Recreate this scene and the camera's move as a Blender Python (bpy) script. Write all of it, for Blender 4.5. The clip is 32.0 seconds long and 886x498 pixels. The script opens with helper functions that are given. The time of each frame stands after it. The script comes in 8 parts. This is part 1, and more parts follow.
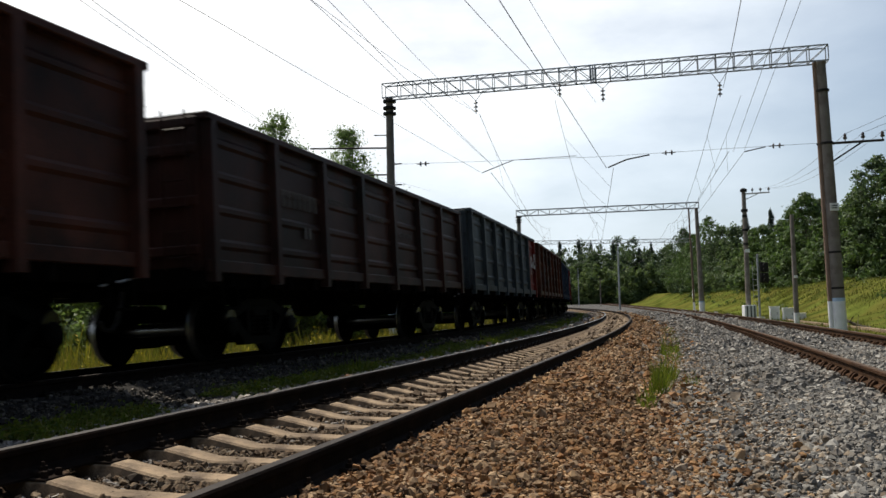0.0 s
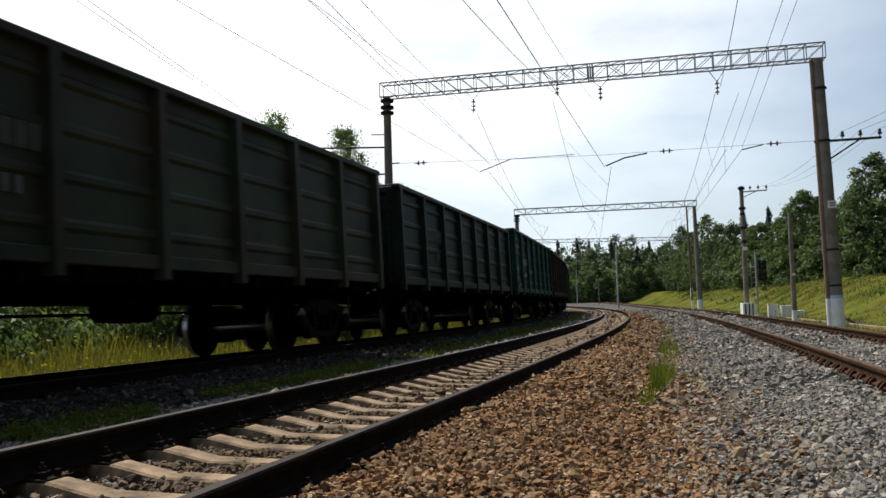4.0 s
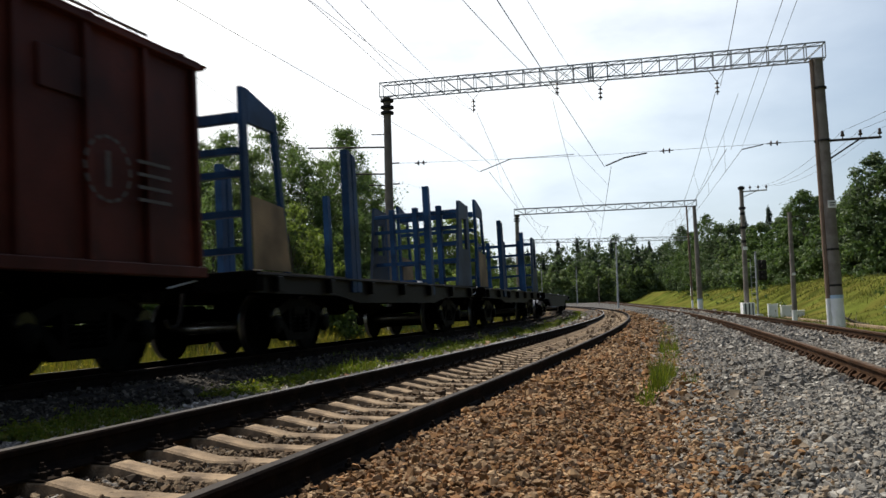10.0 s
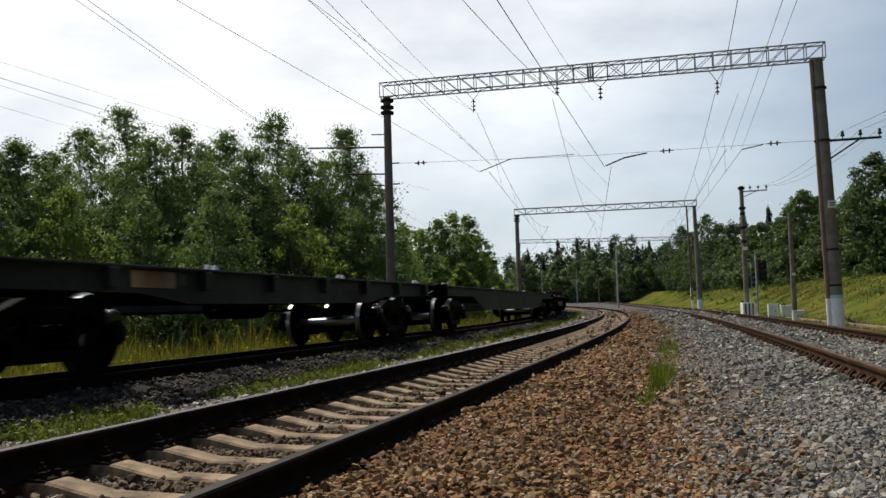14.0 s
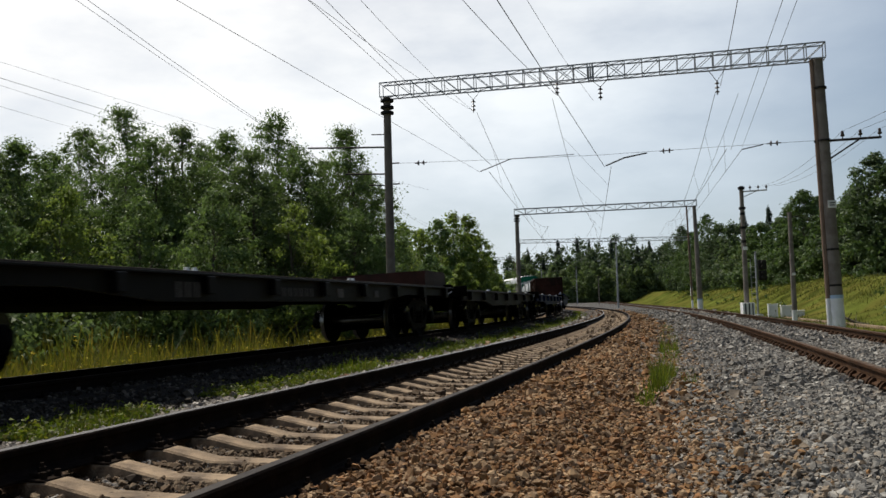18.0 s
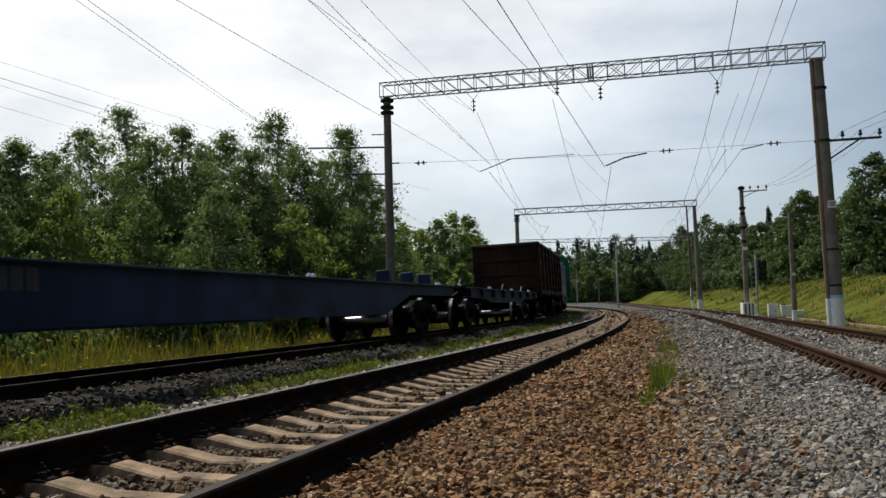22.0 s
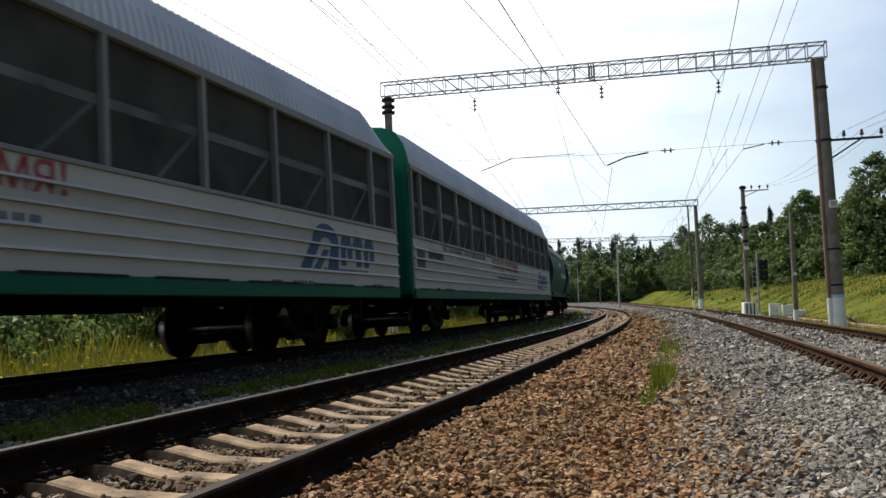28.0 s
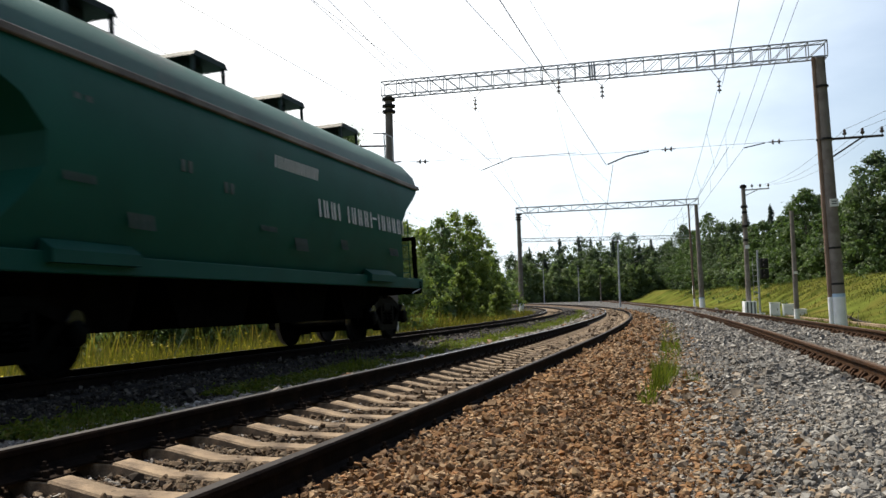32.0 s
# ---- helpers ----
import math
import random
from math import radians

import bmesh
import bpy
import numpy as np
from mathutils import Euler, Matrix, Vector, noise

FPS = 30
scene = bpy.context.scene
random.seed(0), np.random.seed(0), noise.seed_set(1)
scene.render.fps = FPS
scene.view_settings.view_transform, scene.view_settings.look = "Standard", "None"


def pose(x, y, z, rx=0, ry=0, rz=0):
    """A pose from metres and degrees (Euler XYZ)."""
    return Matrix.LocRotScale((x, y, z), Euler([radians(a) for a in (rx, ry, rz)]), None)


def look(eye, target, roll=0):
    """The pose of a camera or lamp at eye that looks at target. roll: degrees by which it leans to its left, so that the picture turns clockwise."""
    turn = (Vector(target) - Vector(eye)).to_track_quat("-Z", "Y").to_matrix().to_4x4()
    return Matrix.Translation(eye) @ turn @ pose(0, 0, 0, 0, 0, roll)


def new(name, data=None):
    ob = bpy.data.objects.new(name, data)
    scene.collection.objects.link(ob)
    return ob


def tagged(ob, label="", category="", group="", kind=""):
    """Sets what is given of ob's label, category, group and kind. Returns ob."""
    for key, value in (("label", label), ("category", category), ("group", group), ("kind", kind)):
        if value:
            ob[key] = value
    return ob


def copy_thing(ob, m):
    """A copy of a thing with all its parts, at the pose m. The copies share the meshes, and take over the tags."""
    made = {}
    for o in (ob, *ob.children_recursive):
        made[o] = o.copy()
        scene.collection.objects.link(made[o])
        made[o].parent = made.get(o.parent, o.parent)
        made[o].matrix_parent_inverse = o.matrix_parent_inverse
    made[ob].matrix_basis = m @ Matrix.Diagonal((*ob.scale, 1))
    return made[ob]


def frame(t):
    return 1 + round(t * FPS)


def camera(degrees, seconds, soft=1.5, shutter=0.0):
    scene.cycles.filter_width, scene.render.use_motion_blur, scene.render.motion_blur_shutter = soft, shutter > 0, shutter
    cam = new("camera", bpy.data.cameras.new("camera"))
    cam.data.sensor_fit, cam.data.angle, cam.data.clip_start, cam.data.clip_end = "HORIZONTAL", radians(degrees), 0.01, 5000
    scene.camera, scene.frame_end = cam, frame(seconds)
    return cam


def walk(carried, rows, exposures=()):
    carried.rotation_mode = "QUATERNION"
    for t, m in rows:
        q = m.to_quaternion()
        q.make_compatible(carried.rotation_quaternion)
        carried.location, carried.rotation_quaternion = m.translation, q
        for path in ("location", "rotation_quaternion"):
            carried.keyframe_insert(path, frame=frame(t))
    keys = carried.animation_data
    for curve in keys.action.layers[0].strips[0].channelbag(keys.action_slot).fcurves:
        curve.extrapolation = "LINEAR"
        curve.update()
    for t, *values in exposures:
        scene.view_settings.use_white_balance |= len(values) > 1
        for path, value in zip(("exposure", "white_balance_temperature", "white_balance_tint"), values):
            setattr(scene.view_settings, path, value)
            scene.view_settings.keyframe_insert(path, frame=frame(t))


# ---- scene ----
import itertools

# ---------- camera, lens, path ----------
cam = camera(53.36, 32.0, shutter=0.18)
EYE_Z, TILT, LEAN = 0.708, 93.851, -1.536


def stand(dx, dy, lean):
    """The camera's pose with a small nudge: degrees of yaw and pitch, and of lean."""
    return pose(0, 0, EYE_Z, TILT + dy, 0, dx) @ pose(0, 0, 0, 0, 0, LEAN + lean)


EXPOSURES = [(0, 0.32), (1, 0.32), (6, 0.42), (10, 0.42), (11, 0.29), (13, 0.14), (17, 0.06), (19, 0.06), (24, 0.09), (25, 0.27), (28, 0.6), (30, 0.7), (32, 0.7)]
walk(cam, [
    (0.0, stand(0.115, 0.066, 0.27)), (1.0, stand(0.11, 0.062, 0.26)), (1.4, stand(0.015, 0.04, 0.09)),
    (1.8, stand(0.0, 0.02, 0.03)), (3.4, stand(0.0, 0.01, 0.02)), (6.0, stand(0, 0, 0)), (14.0, stand(0, 0, 0)),
    (22.8, stand(0, 0, 0)), (23.5, stand(0.07, -0.015, 0)), (27.5, stand(0.075, -0.02, 0)), (31.2, stand(0.075, -0.02, 0)),
    (31.7, stand(0.085, -0.04, -0.01)), (32.0, stand(0.115, -0.08, -0.02))],
    exposures=EXPOSURES)

# ---------- daylight ----------
SUN_EL, SUN_AZ = 58.0, -41.0
world = bpy.data.worlds.new("sky")
scene.world = world
world.use_nodes = True
wn, wl = world.node_tree.nodes, world.node_tree.links
wn.clear()
sky = wn.new("ShaderNodeTexSky")
sky.sky_type, sky.sun_disc = "NISHITA", False
sky.sun_elevation, sky.sun_rotation = radians(SUN_EL), radians(SUN_AZ)
sky.air_density, sky.dust_density, sky.ozone_density = 1.0, 1.3, 1.2
coord = wn.new("ShaderNodeTexCoord")
stretch = wn.new("ShaderNodeMapping")
stretch.inputs["Scale"].default_value = (1.3, 1.3, 3.4)
cloud = wn.new("ShaderNodeTexNoise")
cloud.inputs["Scale"].default_value, cloud.inputs["Detail"].default_value = 2.1, 7
cloud.inputs["Roughness"].default_value = 0.55
cover = wn.new("ShaderNodeValToRGB")
cover.color_ramp.elements[0].position, cover.color_ramp.elements[1].position = 0.36, 0.60
cover.color_ramp.elements[0].color = (0.54, 0.54, 0.54, 1)
cover.color_ramp.elements[1].color = (0.97, 0.97, 0.97, 1)
# thin cloud scatters sunlight forwards: bright on the sun's side of the sky, faint opposite
to_sun = Vector((math.sin(radians(SUN_AZ)) * math.cos(radians(SUN_EL)), math.cos(radians(SUN_AZ)) * math.cos(radians(SUN_EL)), math.sin(radians(SUN_EL))))
toward = wn.new("ShaderNodeVectorMath")
toward.operation = "DOT_PRODUCT"
toward.inputs[1].default_value = to_sun
glow = wn.new("ShaderNodeMapRange")
glow.interpolation_type = "SMOOTHSTEP"
glow.inputs[1].default_value, glow.inputs[2].default_value = -0.3, 0.78
glow.inputs[3].default_value, glow.inputs[4].default_value = 0.4, 21.5
lit = wn.new("ShaderNodeVectorMath")
lit.operation = "SCALE"
tint = wn.new("ShaderNodeMixRGB")
tint.inputs[1].default_value, tint.inputs[2].default_value = (0.85, 0.97, 1.08, 1), (1.0, 0.99, 0.965, 1)
white = wn.new("ShaderNodeMapRange")
white.interpolation_type = "SMOOTHSTEP"
white.inputs[1].default_value, white.inputs[2].default_value = 0.3, 0.75
wl.new(toward.outputs["Value"], white.inputs[0])
wl.new(white.outputs[0], tint.inputs["Fac"])
wl.new(tint.outputs["Color"], lit.inputs[0])
veil = wn.new("ShaderNodeMixRGB")
wl.new(coord.outputs["Generated"], toward.inputs[0])
wl.new(toward.outputs["Value"], glow.inputs[0])
wl.new(glow.outputs[0], lit.inputs["Scale"])
wl.new(lit.outputs[0], veil.inputs[2])
back = wn.new("ShaderNodeBackground")
back.inputs["Strength"].default_value = 0.052
wout = wn.new("ShaderNodeOutputWorld")
wl.new(coord.outputs["Generated"], stretch.inputs["Vector"])
wl.new(stretch.outputs["Vector"], cloud.inputs["Vector"])
wl.new(cloud.outputs["Fac"], cover.inputs["Fac"])
# the haze thins towards the zenith
apart = wn.new("ShaderNodeSeparateXYZ")
thin = wn.new("ShaderNodeMapRange")
thin.interpolation_type = "SMOOTHSTEP"
thin.inputs[1].default_value, thin.inputs[2].default_value = 0.28, 0.8
thin.inputs[3].default_value, thin.inputs[4].default_value = 1.0, 0.12
haze = wn.new("ShaderNodeMath")
haze.operation = "MULTIPLY"
wl.new(coord.outputs["Generated"], apart.inputs[0])
wl.new(apart.outputs["Z"], thin.inputs[0])
wl.new(thin.outputs[0], haze.inputs[0])
wl.new(cover.outputs["Color"], haze.inputs[1])
# the cloud sheet thins towards the east, where the blue shows
east = wn.new("ShaderNodeMapRange")
east.interpolation_type = "SMOOTHSTEP"
east.inputs[1].default_value, east.inputs[2].default_value = 0.16, 0.62
east.inputs[3].default_value, east.inputs[4].default_value = 1.0, 0.22
open_sky = wn.new("ShaderNodeMath")
open_sky.operation = "MULTIPLY"
wl.new(apart.outputs["X"], east.inputs[0])
wl.new(east.outputs[0], open_sky.inputs[0])
wl.new(haze.outputs[0], open_sky.inputs[1])
wl.new(open_sky.outputs[0], veil.inputs["Fac"])
bright_air = wn.new("ShaderNodeVectorMath")
bright_air.operation = "SCALE"
bright_air.inputs["Scale"].default_value = 1.52
wl.new(sky.outputs["Color"], bright_air.inputs[0])
wl.new(bright_air.outputs[0], veil.inputs[1])
wl.new(veil.outputs["Color"], back.inputs["Color"])
wl.new(back.outputs["Background"], wout.inputs["Surface"])
sun = new("sun", bpy.data.lights.new("sun", "SUN"))
sun.data.energy, sun.data.angle, sun.data.color = 4.0, radians(0.6), (1.0, 0.92, 0.79)
sun.matrix_world = look(to_sun * 60, (0, 0, 0))


# ---------- materials ----------
def material(name, col, rough=0.7, metal=0.0, vary=0.25, scale=3.0, fine=40.0, bump=0.15, dirt=None, dirt_at=0.55, per="object", spec=0.35):
    """A surface with two scales of variation, dirt patches, relief, and a shift of tone from piece to piece."""
    m = bpy.data.materials.new(name)
    m.use_nodes = True
    n, l = m.node_tree.nodes, m.node_tree.links
    b = n["Principled BSDF"]
    b.inputs["Metallic"].default_value, b.inputs["Specular IOR Level"].default_value = metal, spec
    pos = n.new("ShaderNodeTexCoord").outputs["Object"]
    big, small = n.new("ShaderNodeTexNoise"), n.new("ShaderNodeTexNoise")
    for t, s, d in ((big, scale, 5), (small, fine, 3)):
        l.new(pos, t.inputs["Vector"])
        t.inputs["Scale"].default_value, t.inputs["Detail"].default_value = s, d
    tone = n.new("ShaderNodeMapRange")
    tone.inputs[3].default_value, tone.inputs[4].default_value = 1 - vary * 1.4, 1 + vary * 1.4
    tone.inputs[1].default_value, tone.inputs[2].default_value = 0.25, 0.75
    l.new(big.outputs["Fac"], tone.inputs[0])
    tone2 = n.new("ShaderNodeMapRange")
    tone2.inputs[3].default_value, tone2.inputs[4].default_value = 1 - vary * 0.8, 1 + vary * 0.8
    l.new(small.outputs["Fac"], tone2.inputs[0])
    mul = n.new("ShaderNodeMath")
    mul.operation = "MULTIPLY"
    l.new(tone.outputs[0], mul.inputs[0]), l.new(tone2.outputs[0], mul.inputs[1])
    rnd = n.new("ShaderNodeObjectInfo").outputs["Random"] if per == "object" else n.new("ShaderNodeNewGeometry").outputs["Random Per Island"]
    tone3 = n.new("ShaderNodeMapRange")
    spread = 0.12 if per == "object" else 0.5
    tone3.inputs[3].default_value, tone3.inputs[4].default_value = 1 - spread, 1 + spread
    l.new(rnd, tone3.inputs[0])
    mul2 = n.new("ShaderNodeMath")
    mul2.operation = "MULTIPLY"
    l.new(mul.outputs[0], mul2.inputs[0]), l.new(tone3.outputs[0], mul2.inputs[1])
    vec = n.new("ShaderNodeVectorMath")
    vec.operation = "SCALE"
    vec.inputs[0].default_value = col
    l.new(mul2.outputs[0], vec.inputs["Scale"])
    out = vec.outputs[0]
    if dirt:
        spots = n.new("ShaderNodeTexNoise")
        l.new(pos, spots.inputs["Vector"])
        spots.inputs["Scale"].default_value, spots.inputs["Detail"].default_value, spots.inputs["Roughness"].default_value = scale * 0.7, 9, 0.68
        ramp = n.new("ShaderNodeMapRange")
        ramp.inputs[1].default_value, ramp.inputs[2].default_value = dirt_at - 0.07, dirt_at + 0.13
        l.new(spots.outputs["Fac"], ramp.inputs[0])
        mix = n.new("ShaderNodeMixRGB")
        mix.inputs[2].default_value = (*dirt, 1)
        l.new(ramp.outputs[0], mix.inputs["Fac"]), l.new(out, mix.inputs[1])
        out = mix.outputs[0]
    l.new(out, b.inputs["Base Color"])
    r = n.new("ShaderNodeMapRange")
    r.inputs[3].default_value, r.inputs[4].default_value = max(0.05, rough - 0.15), min(1, rough + 0.15)
    l.new(small.outputs["Fac"], r.inputs[0]), l.new(r.outputs[0], b.inputs["Roughness"])
    if bump:
        bp = n.new("ShaderNodeBump")
        bp.inputs["Strength"].default_value, bp.inputs["Distance"].default_value = bump, 0.02
        l.new(small.outputs["Fac"], bp.inputs["Height"]), l.new(bp.outputs[0], b.inputs["Normal"])
    return m


def mottled(name, cols, rough=0.85, fine=30.0, bump=0.3, scale=1.0):
    """Pieces of mixed colours, one picked for each island of the mesh, with grain."""
    m = bpy.data.materials.new(name)
    m.use_nodes = True
    n, l = m.node_tree.nodes, m.node_tree.links
    b = n["Principled BSDF"]
    b.inputs["Roughness"].default_value, b.inputs["Specular IOR Level"].default_value = rough, 0.25
    ramp = n.new("ShaderNodeValToRGB")
    e = ramp.color_ramp.elements
    while len(e) < len(cols):
        e.new(0.5)
    for i, c in enumerate(cols):
        e[i].position, e[i].color = i / max(1, len(cols) - 1), (*c, 1)
    l.new(n.new("ShaderNodeNewGeometry").outputs["Random Per Island"], ramp.inputs["Fac"])
    pos = n.new("ShaderNodeTexCoord").outputs["Object"]
    t = n.new("ShaderNodeTexNoise")
    t.inputs["Scale"].default_value, t.inputs["Detail"].default_value = fine, 4
    big = n.new("ShaderNodeTexNoise")
    big.inputs["Scale"].default_value, big.inputs["Detail"].default_value = scale, 4
    l.new(pos, t.inputs["Vector"]), l.new(pos, big.inputs["Vector"])
    add = n.new("ShaderNodeMath")
    l.new(t.outputs["Fac"], add.inputs[0]), l.new(big.outputs["Fac"], add.inputs[1])
    mr = n.new("ShaderNodeMapRange")
    mr.inputs[1].default_value, mr.inputs[2].default_value, mr.inputs[3].default_value, mr.inputs[4].default_value = 0.6, 1.4, 0.55, 1.4
    l.new(add.outputs[0], mr.inputs[0])
    v = n.new("ShaderNodeVectorMath")
    v.operation = "SCALE"
    l.new(ramp.outputs["Color"], v.inputs[0]), l.new(mr.outputs[0], v.inputs["Scale"])
    l.new(v.outputs[0], b.inputs["Base Color"])
    bp = n.new("ShaderNodeBump")
    bp.inputs["Strength"].default_value, bp.inputs["Distance"].default_value = bump, 0.01
    l.new(t.outputs["Fac"], bp.inputs["Height"]), l.new(bp.outputs[0], b.inputs["Normal"])
    return m


def foliage(name, cols, clear=0.35):
    """Leaves: mixed greens, part of the light comes through."""
    m = mottled(name, cols, 0.6, 3.0, 0.0, 0.6)
    n, l = m.node_tree.nodes, m.node_tree.links
    b = n["Principled BSDF"]
    tr = n.new("ShaderNodeBsdfTranslucent")
    src = b.inputs["Base Color"].links[0].from_socket
    warm = n.new("ShaderNodeMixRGB")
    warm.blend_type, warm.inputs["Fac"].default_value, warm.inputs[2].default_value = "MULTIPLY", 1.0, (1.1, 1.2, 0.68, 1)
    l.new(src, warm.inputs[1]), l.new(warm.outputs[0], tr.inputs["Color"])
    mix = n.new("ShaderNodeMixShader")
    mix.inputs[0].default_value = clear
    l.new(b.outputs[0], mix.inputs[1]), l.new(tr.outputs[0], mix.inputs[2])
    l.new(mix.outputs[0], n["Material Output"].inputs["Surface"])
    return m


